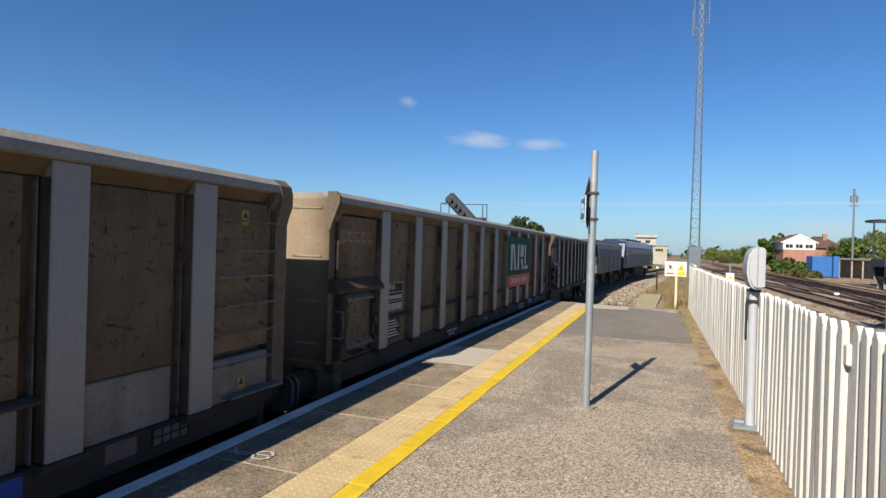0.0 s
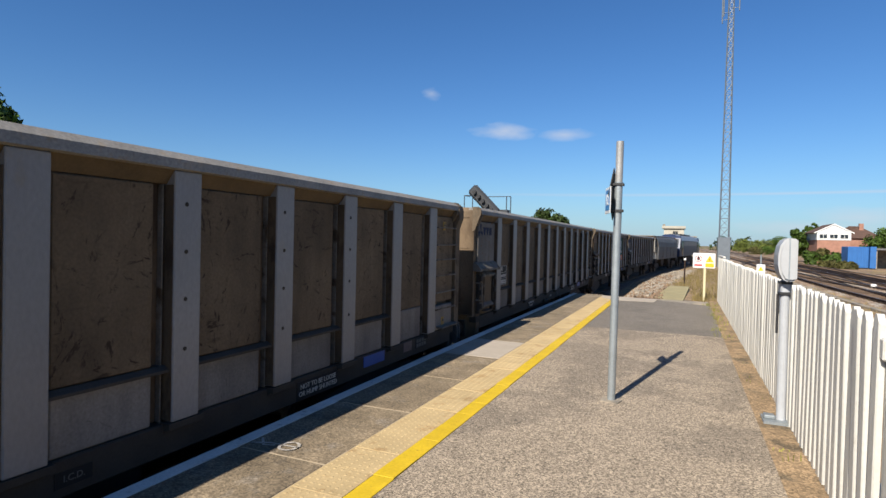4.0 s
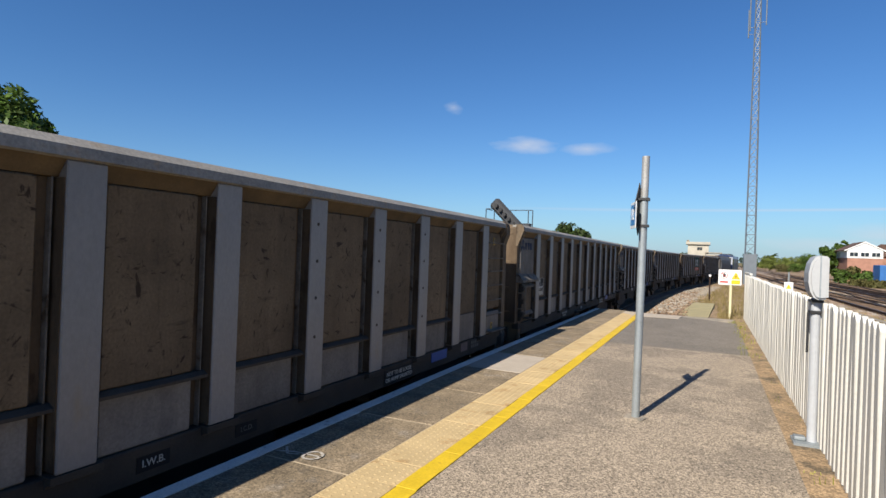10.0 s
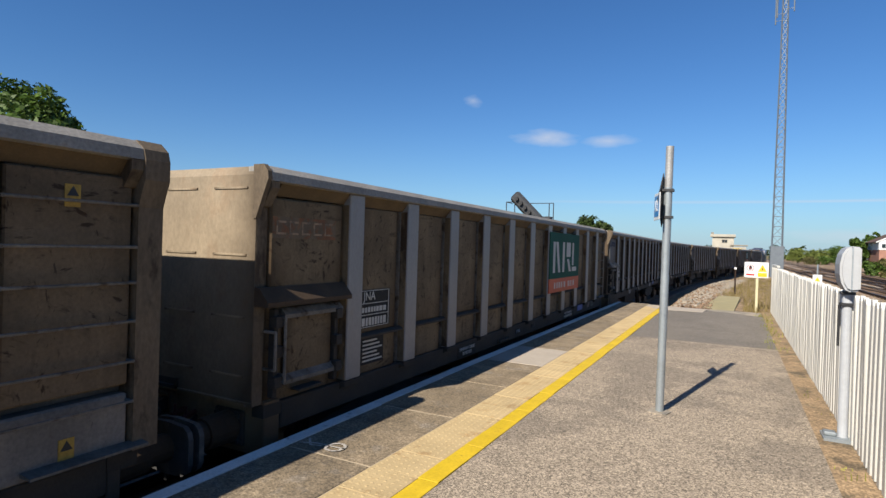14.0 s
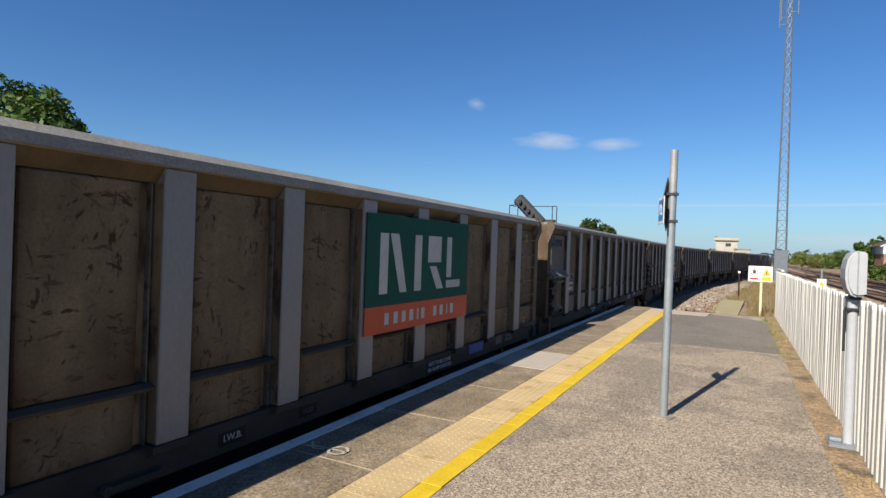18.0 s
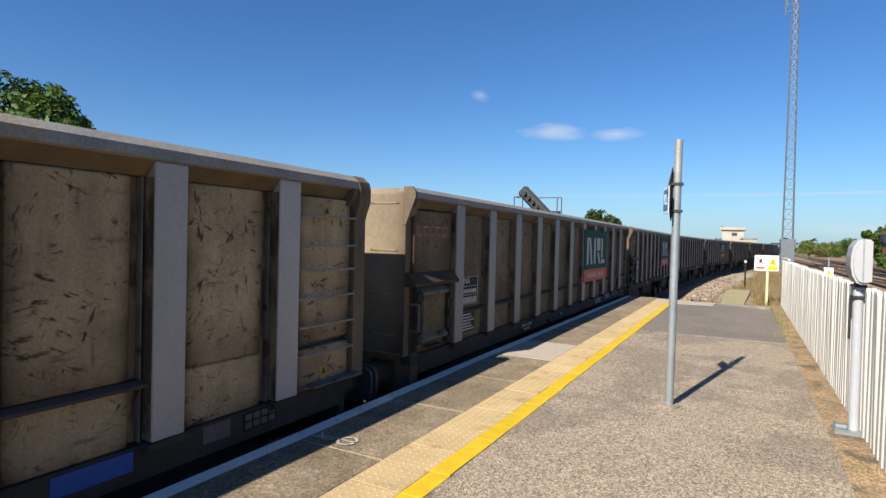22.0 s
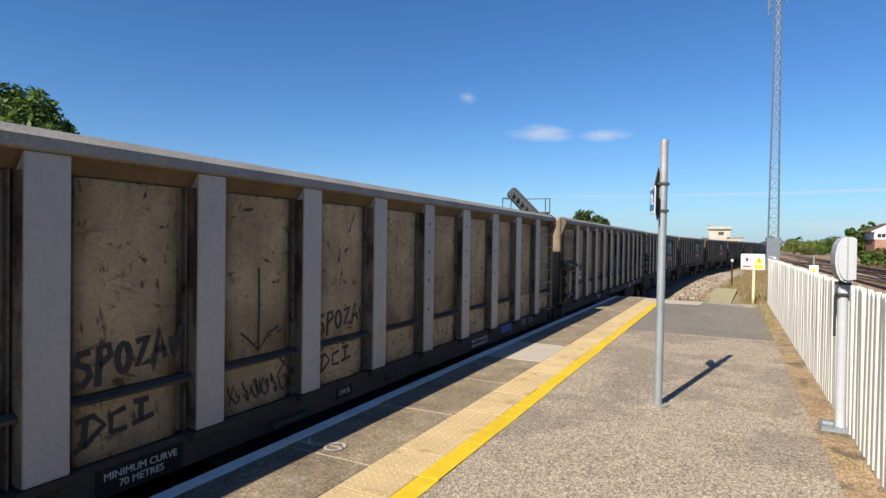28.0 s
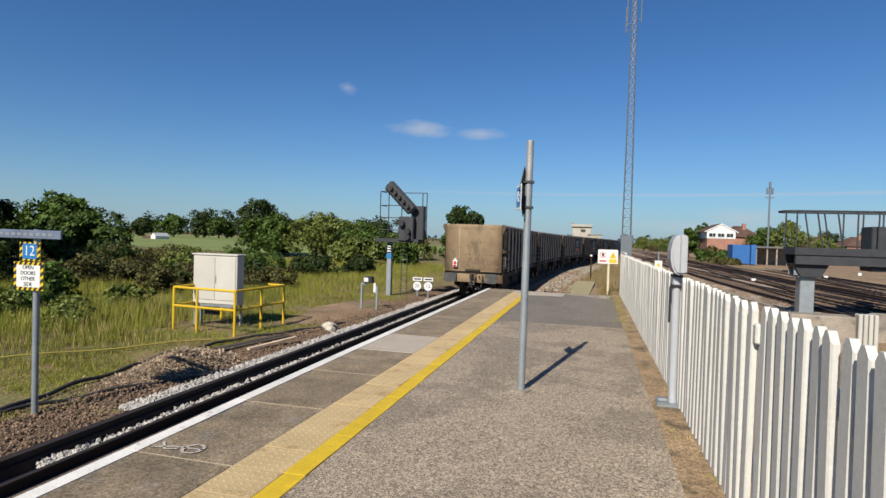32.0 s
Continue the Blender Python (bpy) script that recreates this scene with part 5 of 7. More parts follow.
        put(bm, facing("+x", HALF - 0.055, U0 + 0.25, 2.775))
        part("company_mark", bm, M_NAVY, w, "navy three bladed mark")
        for c0, c1, c2, c3 in ((0.40, 0.55, 0.505, 0.445), (0.57, 0.72, 0.665, 0.625), (0.745, 0.89, 0.89, 0.745)):
            part("company_bar", prism(bmesh.new(), [(U0 + c0, 2.85), (U0 + c1, 2.85), (U0 + c2, 2.70), (U0 + c3, 2.70)], "x", HALF - 0.058, HALF - 0.054), M_NAVY, w, "navy bar of a company name")
    else:
        part("name_band", box(bmesh.new(), HALF - 0.0595, HALF - 0.0575, U0 + 0.15, U0 + 1.0, 2.60, 2.79), M_OLDBAND, w, "worn orange band of an old company name")
        for j in range(5):
            c = 0.19 + j * 0.16
            bm = bmesh.new()
            for z0, z1 in ((2.635, 2.652), (2.738, 2.755)):
                box(bm, HALF - 0.057, HALF - 0.0545, U0 + c, U0 + c + 0.115, z0, z1)
            box(bm, HALF - 0.057, HALF - 0.0545, U0 + c, U0 + c + 0.018, 2.6525, 2.7375)
            part("company_bar", bm, M_OLDORANGE, w, "faded bracket of a company name")
    return w


def green_board(w):
    """The big green and orange board across three ribs; its words are plain white shapes."""
    y0, y1, z0, zm, z1 = U0 + RIBS[6] - 0.08, U0 + RIBS[8] + 0.115, 1.63, 1.93, 2.93
    b = part("advert_board", box(bmesh.new(), HALF + 0.004, HALF + 0.02, y0, y1, zm, z1), M_BOARDGREEN, w, "dark green company board")
    part("board_strip", box(bmesh.new(), HALF + 0.004, HALF + 0.022, y0, y1, z0, zm - 0.002), M_BOARDORANGE, b, "orange red lower strip")
    x0, x1 = HALF + 0.0205, HALF + 0.0235
    wdt = y1 - y0

    def slab(*pts):
        part("board_mark", prism(bmesh.new(), [(y0 + wdt * a, zm + (z1 - zm) * b_) for a, b_ in pts], "x", x0, x1), M_BOARDWHITE, b)
    slab((0.10, 0.13), (0.165, 0.13), (0.165, 0.80), (0.10, 0.80))
    slab((0.18, 0.80), (0.25, 0.80), (0.33, 0.13), (0.27, 0.13))
    slab((0.40, 0.13), (0.465, 0.13), (0.465, 0.80), (0.40, 0.80))
    slab((0.53, 0.47), (0.67, 0.47), (0.67, 0.80), (0.53, 0.80))
    slab((0.55, 0.42), (0.62, 0.42), (0.70, 0.13), (0.63, 0.13))
    slab((0.735, 0.27), (0.79, 0.27), (0.79, 0.80), (0.735, 0.80))
    slab((0.735, 0.13), (0.90, 0.13), (0.90, 0.23), (0.735, 0.23))
    for j, c in enumerate((0.15, 0.225, 0.295, 0.365, 0.435, 0.475, 0.60, 0.67, 0.745, 0.79)):
        part("board_bar", box(bmesh.new(), x0 + 0.002, x1 + 0.002, y0 + wdt * c, y0 + wdt * (c + (0.014 if j in (4, 8) else 0.034)), z0 + 0.085, z0 + 0.215), M_BOARDWHITE, b)


def spray(w, strokes, u, z, size, x, width=0.035):
    bm = bmesh.new()
    for s in strokes:
        ribbon(bm, [(a * size, b * size) for a, b in s], width)
    put(bm, facing("+x", x, U0 + u, z))
    part("spray_tag", bm, M_PAINTTAG, w, "black sprayed scrawl")


def scrawl(seed, letters):
    """Looping illegible strokes, as a sprayed tag has."""
    r = random.Random(seed)
    out = []
    for k in range(letters):
        c = k * 0.62
        a0, ax, ay = r.uniform(0, 6), r.uniform(0.22, 0.3), r.uniform(0.38, 0.5)
        out.append([(c + ax * math.cos(a0 + t) + 0.04 * t, ay + ay * math.sin(a0 * 0.7 + t * r.choice((1.0, 1.25)))) for t in np.linspace(0, r.uniform(3.5, 6.0), 14)])
        if r.random() < 0.6:
            out.append([(c - 0.2, r.uniform(0, 0.3)), (c + 0.05, 0.9), (c + 0.3, r.uniform(0.0, 0.5))])
    return out


wagon_v, wagon_n, wagon_p = base_wagon("V"), base_wagon("N"), base_wagon("P")
wagons = {}
for k in range(-1, 12):
    v = k in (-1, 1, 2, 3, 4, 6)
    src = wagon_v if v else (wagon_n if k < 9 else wagon_p)
    if k == -1:
        wagons[k] = wagon_v
    elif k == 0:
        wagons[k] = wagon_n
    elif k == 11:
        wagons[k] = wagon_p
    else:
        wagons[k] = copy_thing(src, Matrix())
for k in (0, 5, 7, 8, 9):
    green_board(wagons[k])
    wagons[k]["label"] = "scraped tan bogie box wagon carrying a green and orange board"
last = wagons[11]
last["label"] = "brown stained last box wagon with sprayed tags and a tail lamp"
PX = HALF - 0.076
GLYPHS = {"S": [[(0.6, 0.95), (0.15, 0.9), (0.05, 0.65), (0.5, 0.5), (0.6, 0.25), (0.3, 0.0), (-0.05, 0.05)]],
          "P": [[(0.05, -0.15), (0.1, 0.5), (0.12, 0.95), (0.5, 1.0), (0.6, 0.7), (0.12, 0.45)]],
          "O": [[(0.3 + 0.28 * math.cos(a), 0.5 + 0.42 * math.sin(a)) for a in np.linspace(0.5, 6.9, 12)]],
          "Z": [[(0.0, 0.85), (0.6, 1.0), (0.05, 0.1), (0.7, 0.2)]],
          "A": [[(-0.02, 0.0), (0.3, 1.1), (0.62, 0.15)], [(0.05, 0.4), (0.55, 0.5)]],
          "V": [[(0.0, 0.75), (0.15, 0.1), (0.6, 1.05)]],
          "D": [[(-0.2, -0.1), (0.1, 0.05), (0.18, 0.95)], [(-0.15, 0.9), (0.4, 1.0), (0.75, 0.6), (0.1, 0.0)]],
          "C": [[(0.6, 0.95), (0.1, 0.8), (0.1, 0.2), (0.65, 0.2)]],
          "I": [[(0.0, 1.0), (0.55, 1.0)], [(0.28, 1.0), (0.25, 0.25)], [(-0.05, 0.2), (0.75, 0.35)]]}


def tag(word, u, z, wide, high, width):
    """A hand sprayed word that leans uphill a little."""
    step = wide / len(word)
    strokes = [[((k + x * 1.15) * step, y * high + 0.012 * k) for x, y in st] for k, ch in enumerate(word) for st in GLYPHS[ch]]
    spray(last, strokes, u, z, 1.0, PX, width)


tag("SPOZAV", 3.74, 1.67, 0.78, 0.22, 0.046)
tag("DCI", 3.77, 1.29, 0.52, 0.18, 0.040)
spray(last, [[(0.0, 0.70), (0.01, 0.35), (0.0, 0.0)], [(-0.19, 0.17), (-0.11, 0.11), (0.0, 0.0), (0.12, 0.13), (0.24, 0.18)]], 5.22, 1.655, 1.0, PX, 0.022)
spray(last, scrawl(12, 6), 4.95, 1.26, 0.175, PX, 0.019)
spray(last, [[(0.55, 0.1), (0.7, 0.28)], [(0.56, 0.26), (0.72, 0.1)]], 4.90, 1.3, 1.0, PX, 0.019)
tag("SPOZAV", 5.98, 1.67, 0.82, 0.20, 0.036)
tag("DCI", 6.02, 1.30, 0.52, 0.17, 0.030)
spray(last, scrawl(31, 3), 0.36, 1.45, 0.22, HALF - 0.045, 0.03)
spray(last, [[(0, 1.6), (0.05, 0.9), (0.0, 0.0)], [(0.0, 1.6), (0.35, 1.35), (0.02, 0.95)], [(0.0, 0.5), (0.35, 0.1)], [(-0.1, -0.3), (0.2, -0.9), (0.35, -0.4), (0.5, -1.0)]], 1.25, 1.60, 0.24, HALF + 0.003, 0.035)
# its end face: thin scrawl, tail lamp, browner sheet
ends = [c for c in last.children if c.name.startswith("end_sheet")]
rear = min(ends, key=lambda o: sum(v.co.y for v in o.data.vertices))
rear.data = rear.data.copy()
rear.data.materials[0] = M_LASTEND
for strip in rear.children:
    strip.data = strip.data.copy()
    strip.data.materials[0] = M_LASTEND
bm = bmesh.new()
for s in scrawl(44, 6) + [[(0.9 + 0.34 * math.cos(t), 1.05 + 0.34 * math.sin(t)) for t in np.linspace(0, 6.28, 20)], [(1.9, 0.2), (2.3, 1.2), (2.9, 0.5), (1.6, 0.15)]]:
    ribbon(bm, [(a * 0.36, b * 0.36) for a, b in s], 0.012)
put(bm, facing("-y", -0.55, U0 - 0.004, 1.47))
part("spray_tag", bm, M_FADETAG, last, "thin black sprayed scrawl")
bm = bmesh.new()
for x0, x1, z0, z1 in ((-0.635, -0.585, 2.3, 3.1), (-0.625, -0.600, 1.75, 2.3), (-0.612, -0.604, 1.3, 1.75), (-0.66, -0.64, 2.75, 3.1)):
    box(bm, x0, x1, U0 - 0.004, U0 - 0.001, z0, z1)
part("lime_streak", bm, M_LIME, last, "pale run of lime down the end sheet")
lamp = part("tail_lamp", box(bmesh.new(), -0.86, -0.66, U0 - 0.13, U0 - 0.02, 1.36, 1.66, 0.02), M_WHITE, last, "white tail lamp case with a red lens")
bm = bmesh.new()
rod(bm, (-0.76, U0 - 0.15, 1.55), (-0.76, U0 - 0.13, 1.55), 0.065, 14)
box(bm, -0.83, -0.69, U0 - 0.136, U0 - 0.129, 1.38, 1.46)
part("lens", bm, M_RED, lamp)
part("lamp_handle", box(bmesh.new(), -0.80, -0.72, U0 - 0.10, U0 - 0.05, 1.66, 1.74, 0.01), M_WHITE, lamp)

# ---- hopper and locomotive at the head ----
def head_hopper():
    w = thing("hopper_wagon", label="weathered grey hopper wagon with sloping end sheets", category="wagon")
    L2 = 7.3
    shell = [(-1.34, 1.2), (1.34, 1.2), (1.36, 2.35), (1.30, 2.8), (1.16, 3.12), (0.98, 3.3), (-0.98, 3.3), (-1.16, 3.12), (-1.30, 2.8), (-1.36, 2.35)]
    part("hopper_body", prism(bmesh.new(), shell, "y", -L2 + 1.15, L2 - 1.15), M_HOPPER, w, "smooth grey side with a rounded shoulder")
    for s in (-1, 1):
        bm = bmesh.new()
        prism(bm, [(s * (L2 - 1.16), 3.2), (s * (L2 - 0.25), 3.2), (s * (L2 - 1.16), 1.75)], "x", -1.1, 1.1)
        part("slope_sheet", bm, M_HOPPER, w)
        bm = bmesh.new()
        prism(bm, [(-1.2, 3.12), (-1.0, 3.36), (1.0, 3.36), (1.2, 3.12), (1.05, 3.14), (0.9, 3.26), (-0.9, 3.26), (-1.05, 3.14)], "y", s * (L2 - 1.14), s * (L2 - 0.1))
        part("end_canopy", bm, M_GRIME, w, "brown overhanging end edge")
    bm = bmesh.new()
    box(bm, -0.95, 0.95, -L2 + 0.4, L2 - 0.4, 3.302, 3.40, 0.02)
    part("rim", bm, M_RIM, w)
    for y in (-3.6, -1.2, 1.2, 3.6):
        part("side_seam", box(bmesh.new(), 1.345, 1.372, y - 0.03, y + 0.03, 1.3, 2.4), M_HOPPER, w)
    for s in (-1, 1):
        bm = bmesh.new()
        box(bm, -1.25, 1.25, s * L2 - s * 0.1, s * L2 - s * 1.4, 1.0, 1.25)
        part("end_platform", bm, M_UNDER, w)
        for sx in (-1.15, 1.15):
            bm = bmesh.new()
            beam(bm, (sx, s * (L2 - 0.15), 1.25), (sx, s * (L2 - 0.15), 3.2), 0.08, 0.08)
            beam(bm, (sx, s * (L2 - 0.15), 3.1), (sx, s * (L2 - 1.4), 1.4), 0.06, 0.06)
            part("end_strut", bm, M_RIM, w)
        buffers(w, s * L2, s)
        bogie(w, s * (L2 - 1.9))
    bm = bmesh.new()
    box(bm, -0.4, 0.4, -L2 + 0.1, L2 - 0.1, 0.8, 1.0)
    prism(bm, [(-3.4, 1.35), (-1.0, 1.35), (-1.8, 0.5), (-2.6, 0.5)], "x", -1.1, 1.1)
    prism(bm, [(1.0, 1.35), (3.4, 1.35), (2.6, 0.5), (1.8, 0.5)], "x", -1.1, 1.1)
    part("underframe", bm, M_UNDER, w)
    return w


def locomotive():
    w = thing("locomotive", label="blue and silver diesel freight locomotive", category="locomotive")
    L2 = 10.2
    bm = bmesh.new()
    prism(bm, [(-1.32, 1.25), (1.32, 1.25), (1.32, 3.1), (1.05, 3.55), (0.5, 3.8), (-0.5, 3.8), (-1.05, 3.55), (-1.32, 3.1)], "y", -L2 + 1.2, L2 - 1.2)
    part("body", bm, M_LOCOBLUE, w)
    bm = bmesh.new()
    box(bm, 1.322, 1.335, -L2 + 3.4, L2 - 3.4, 2.5, 3.0)
    part("side_stripe", bm, M_LOCOSILVER, w)
    bm = bmesh.new()
    prism(bm, [(1.324, 3.09), (1.34, 3.1), (1.065, 3.57), (0.5, 3.82), (-0.5, 3.82), (-1.065, 3.57), (-1.34, 3.1), (-1.324, 3.09), (-1.05, 3.552), (-0.5, 3.802), (0.5, 3.802), (1.05, 3.552)], "y", -L2 + 1.3, L2 - 1.3)
    part("roof_sheet", bm, M_LOCOSILVER, w, "pale silver roof sheet")
    for y in (-L2 + 2.6, L2 - 2.6):
        part("cab_door", box(bmesh.new(), 1.322, 1.34, y - 0.35, y + 0.35, 1.35, 3.0), M_WINDOW, w, "dark cab door")
    for s in (-1, 1):
        bm = bmesh.new()
        prism(bm, [(s * (L2 - 1.2), 1.25), (s * (L2 - 0.3), 1.25), (s * (L2 - 0.3), 2.2), (s * (L2 - 0.8), 3.4), (s * (L2 - 1.2), 3.6)], "x", -1.3, 1.3)
        part("cab", bm, M_LOCOBLUE, w)
        bm = bmesh.new()
        prism(bm, [(s * (L2 - 0.31), 2.35), (s * (L2 - 0.72), 3.25), (s * (L2 - 0.70), 3.27), (s * (L2 - 0.29), 2.37)], "x", -1.1, 1.1)
        box(bm, 1.302, 1.335, s * (L2 - 2.2), s * (L2 - 1.45), 2.35, 3.0)
        part("cab_window", bm, M_WINDOW, w)
        buffers(w, s * (L2 - 0.3), s)
        bogie(w, s * (L2 - 3.4))
    for y in (-4, -1.5, 1.0, 3.5):
        part("roof_vent", box(bmesh.new(), -0.7, 0.7, y - 0.7, y + 0.7, 3.78, 3.95, 0.04), M_SIGNALGREY, w)
    bm = bmesh.new()
    box(bm, -1.2, 1.2, -3.2, 3.2, 0.5, 1.2, 0.1)
    part("fuel_tank", bm, M_UNDER, w)
    return w


hopper, engine = head_hopper(), locomotive()


def run(t):
    """How far ahead the rear of the first counted wagon has gone at t seconds."""
    surge = np.interp(t, [0, 1, 2, 3, 7, 10, 12, 14, 17, 18, 21, 25, 28, 32], [0.04, 0.0, -0.058, -0.042, 0.0, 0.02, 0.07, 0.09, 0.11, 0.10, 0.10, 0.05, 0.05, 0.0])
    return 5.925 + 4.5371 * t + 0.04129 * t * t - 0.000267 * t ** 3 + float(surge)


def on_track(rear_y, length, wheelbase):
    """The pose of a vehicle whose rear is at rear_y on the curving track."""
    mid = rear_y + length / 2
    a, b = mid - wheelbase / 2, mid + wheelbase / 2
    xa, xb = track_x(a), track_x(b)
    h = math.atan2(xb - xa, b - a)
    return pose((xa + xb) / 2, mid, RAIL_Z, 0, 0, -math.degrees(h))


def motions():
    times = [k * 0.5 for k in range(65)]
    for k, w in wagons.items():
        walk(w, [(t, on_track(run(t) - PITCH * k, LEN, LEN - 4.6)) for t in times])
    walk(hopper, [(t, on_track(run(t) + PITCH * 2 + 0.5, 14.6, 10.6)) for t in times])
    walk(engine, [(t, on_track(run(t) + PITCH * 2 + 16.0, 20.4, 13.6)) for t in times])

# ---- platform furniture ----
def clipped(w, h, cut):
    return [(-w / 2, 0), (w / 2, 0), (w / 2, h - cut), (w / 2 - cut * 0.75, h), (-w / 2 + cut * 0.75, h), (-w / 2, h - cut)]


fence = thing("picket_fence", label="white painted timber picket fence along the platform", category="fence", kind="")
bm = bmesh.new()
prism(bm, clipped(0.100, 1.345, 0.05), "x", -0.017, 0.017)
bmesh.ops.bevel(bm, geom=[e for e in bm.edges if all(v.co.x < 0 for v in e.verts) and abs(e.verts[0].co.z - e.verts[1].co.z) > 0.5], offset=0.008, segments=1, affect="EDGES")
pale_fence_mesh = mesh_of("pale", bm, M_FENCE)
FX = 4.30
y = -2.6
rnd = random.Random(7)
while y < 19.5:
    if not 3.93 < y < 4.06:
        piece("pale", pale_fence_mesh, fence, pose(FX + rnd.uniform(-0.004, 0.004) + (0.035 if y < 4 else 0), y, -0.01 + rnd.uniform(-0.008, 0.008), 0, rnd.uniform(-0.5, 0.5), rnd.uniform(-0.8, 0.8)))
    y += 0.155
for a, b in ((-2.7, 3.9), (4.08, 19.5)):
    for zz in (0.28, 1.02):
        bm = bmesh.new()
        box(bm, FX + 0.05, FX + 0.12, a, b, zz - 0.05, zz + 0.05, 0.006)
        part("fence_rail", bm, M_FENCE, fence)
for yy in (-2.4, 0.6, 3.6, 6.9, 9.9, 12.9, 15.9, 19.3):
    bm = bmesh.new()
    box(bm, FX + 0.122, FX + 0.24, yy - 0.06, yy + 0.06, -1.0, 1.26, 0.01)
    part("fence_post", bm, M_FENCE, fence)
bm = bmesh.new()
box(bm, FX + 0.03, FX + 0.09, 3.97, 4.03, 0.0, 1.10, 0.006)
part("gate_post", bm, M_FENCE, fence, "short white post in the fence gap")
bm = bmesh.new()
box(bm, FX + 0.0, FX + 0.07, 3.955, 4.035, 1.10, 1.22, 0.01)
part("latch_box", bm, M_FENCE, fence)
bm = bmesh.new()
box(bm, FX - 0.02, FX + 0.05, 17.2, 19.45, 1.348, 1.40, 0.008)
part("cap_rail", bm, M_FENCE, fence, "short cap rail on the far fence end")

marker = thing("stop_marker_post", pose(2.653, 6.57, 0, 0, 0.35, 0), "galvanised post with small stop signs near its top", "sign post")
part("pole", rod(bmesh.new(), (0, 0, 0), (0, 0, 2.34), 0.041, 20), M_POLE, marker)
part("pole_top", rod(bmesh.new(), (0, 0, 2.34), (0, 0, 2.77), 0.039, 20), M_POLETOP, marker, "bare zinc upper end")
bm = bmesh.new()
prism(bm, [(-0.11, -0.09), (0.08, -0.1), (0.11, 0.02), (0.05, 0.11), (-0.09, 0.09)], "z", 0.0, 0.012)
part("base_patch", bm, M_CONC, marker, "mortar patch round the foot")
bm = put(box(bmesh.new(), -0.16, 0.16, -0.004, 0.004, 2.0, 2.28, 0.003), pose(-0.098, -0.045, 0, 0, 0, -74))
blue = part("number_plate_blue", bm, M_WHITE, marker, "white plate with a blue centre")
bm = put(box(bmesh.new(), -0.125, 0.125, -0.007, -0.0045, 2.035, 2.25), pose(-0.098, -0.045, 0, 0, 0, -74))
part("plate_face", bm, M_BLUE, blue)
part("lettering", put(put(lettering("12", 0.17), facing("-y", 0, -0.009, 2.14)), pose(-0.098, -0.045, 0, 0, 0, -74)), M_WHITE, blue)
bm = bmesh.new()
prism(bm, [(-0.16, 2.21), (0.0, 1.93), (0.16, 2.21), (0.0, 2.49)], "y", -0.004, 0.004)
part("diamond_plate", put(bm, pose(-0.052, -0.01, 0, 0, 0, -101)), M_BLACK, marker, "black diamond plate seen edge on")
bm = bmesh.new()
box(bm, -0.055, 0.055, -0.05, 0.05, 2.30, 2.325)
box(bm, -0.055, 0.055, -0.05, 0.05, 2.02, 2.045)
part("clamp", bm, M_BLACK, marker)

tail = thing("lamp_post", pose(4.235, 6.65, 0), "light grey post with a rounded grey lamp housing", "lamp post")
bm = bmesh.new()
rod(bm, (0, 0, 0.012), (0, 0, 1.37), 0.042, 16)
part("pole", bm, M_LAMPGREY, tail)
bm = bmesh.new()
prism(bm, [(-0.16, -0.14), (0.08, -0.14), (0.08, 0.12), (-0.16, 0.12)], "z", -0.012, 0.012)
box(bm, -0.15, -0.05, -0.05, 0.05, 0.012, 0.05, 0.01)
part("base_plate", bm, M_POLE, tail)
outline = [(0.075, 0.0), (0.075, 0.38), (0.055, 0.40), (0.0, 0.405), (-0.04, 0.385), (-0.07, 0.33), (-0.085, 0.24), (-0.085, 0.15), (-0.07, 0.07), (-0.04, 0.01), (0.0, -0.01)]
bm = bmesh.new()
prism(bm, [(a, b + 1.37) for a, b in outline], "y", -0.16, 0.16)
bmesh.ops.bevel(bm, geom=[e for e in bm.edges if len(e.link_faces) == 2 and e.calc_face_angle(0) > 1.0], offset=0.02, segments=2, affect="EDGES")
part("housing", bm, mat("light_grey_plastic_housing", (0.35, 0.357, 0.364), 0.5, var=0.05, fine_var=0.03, bump=0.03), tail, "rounded light grey housing")
part("housing_seam", box(bmesh.new(), 0.0, 0.012, -0.164, 0.164, 1.38, 1.77), M_POLE, tail)
for zz in (1.345, 1.24):
    part("clamp", box(bmesh.new(), -0.056, 0.056, -0.056, 0.056, zz - 0.014, zz + 0.014, 0.004), M_BLACK, tail, "black clamp band")
part("conduit", rod(bmesh.new(), (-0.06, 0, 0.85), (-0.06, 0, 1.23), 0.012, 8), M_BLACK, tail)

notice = thing("warning_sign", pose(3.92, 19.7, -0.04), "white warning board on a cream post at the platform end", "sign")
part("post", box(bmesh.new(), -0.035, 0.035, -0.03, 0.03, -0.3, 1.05, 0.006), M_CREAM, notice)
bd = part("board", box(bmesh.new(), -0.35, 0.29, -0.05, -0.032, 1.02, 1.49, 0.02), M_WHITE, notice, "white board with two pictograms")
bm = bmesh.new()
ribbon(bm, [(0.095 * math.cos(a), 0.095 * math.sin(a)) for a in np.linspace(0, 6.284, 26)], 0.014)
ribbon(bm, [(-0.065, 0.065), (0.065, -0.065)], 0.012)
part("red_ring", put(bm, facing("-y", -0.19, -0.053, 1.31)), M_RED, bd)
part("black_symbol", put(prism(bmesh.new(), [(-0.03, -0.06), (0.03, -0.05), (0.05, 0.03), (0.0, 0.075), (-0.04, 0.02)], "z", 0, 0.001), facing("-y", -0.19, -0.0515, 1.31)), M_BLACK, bd)
part("red_band", box(bmesh.new(), -0.30, -0.08, -0.053, -0.051, 1.08, 1.13), M_RED, bd)
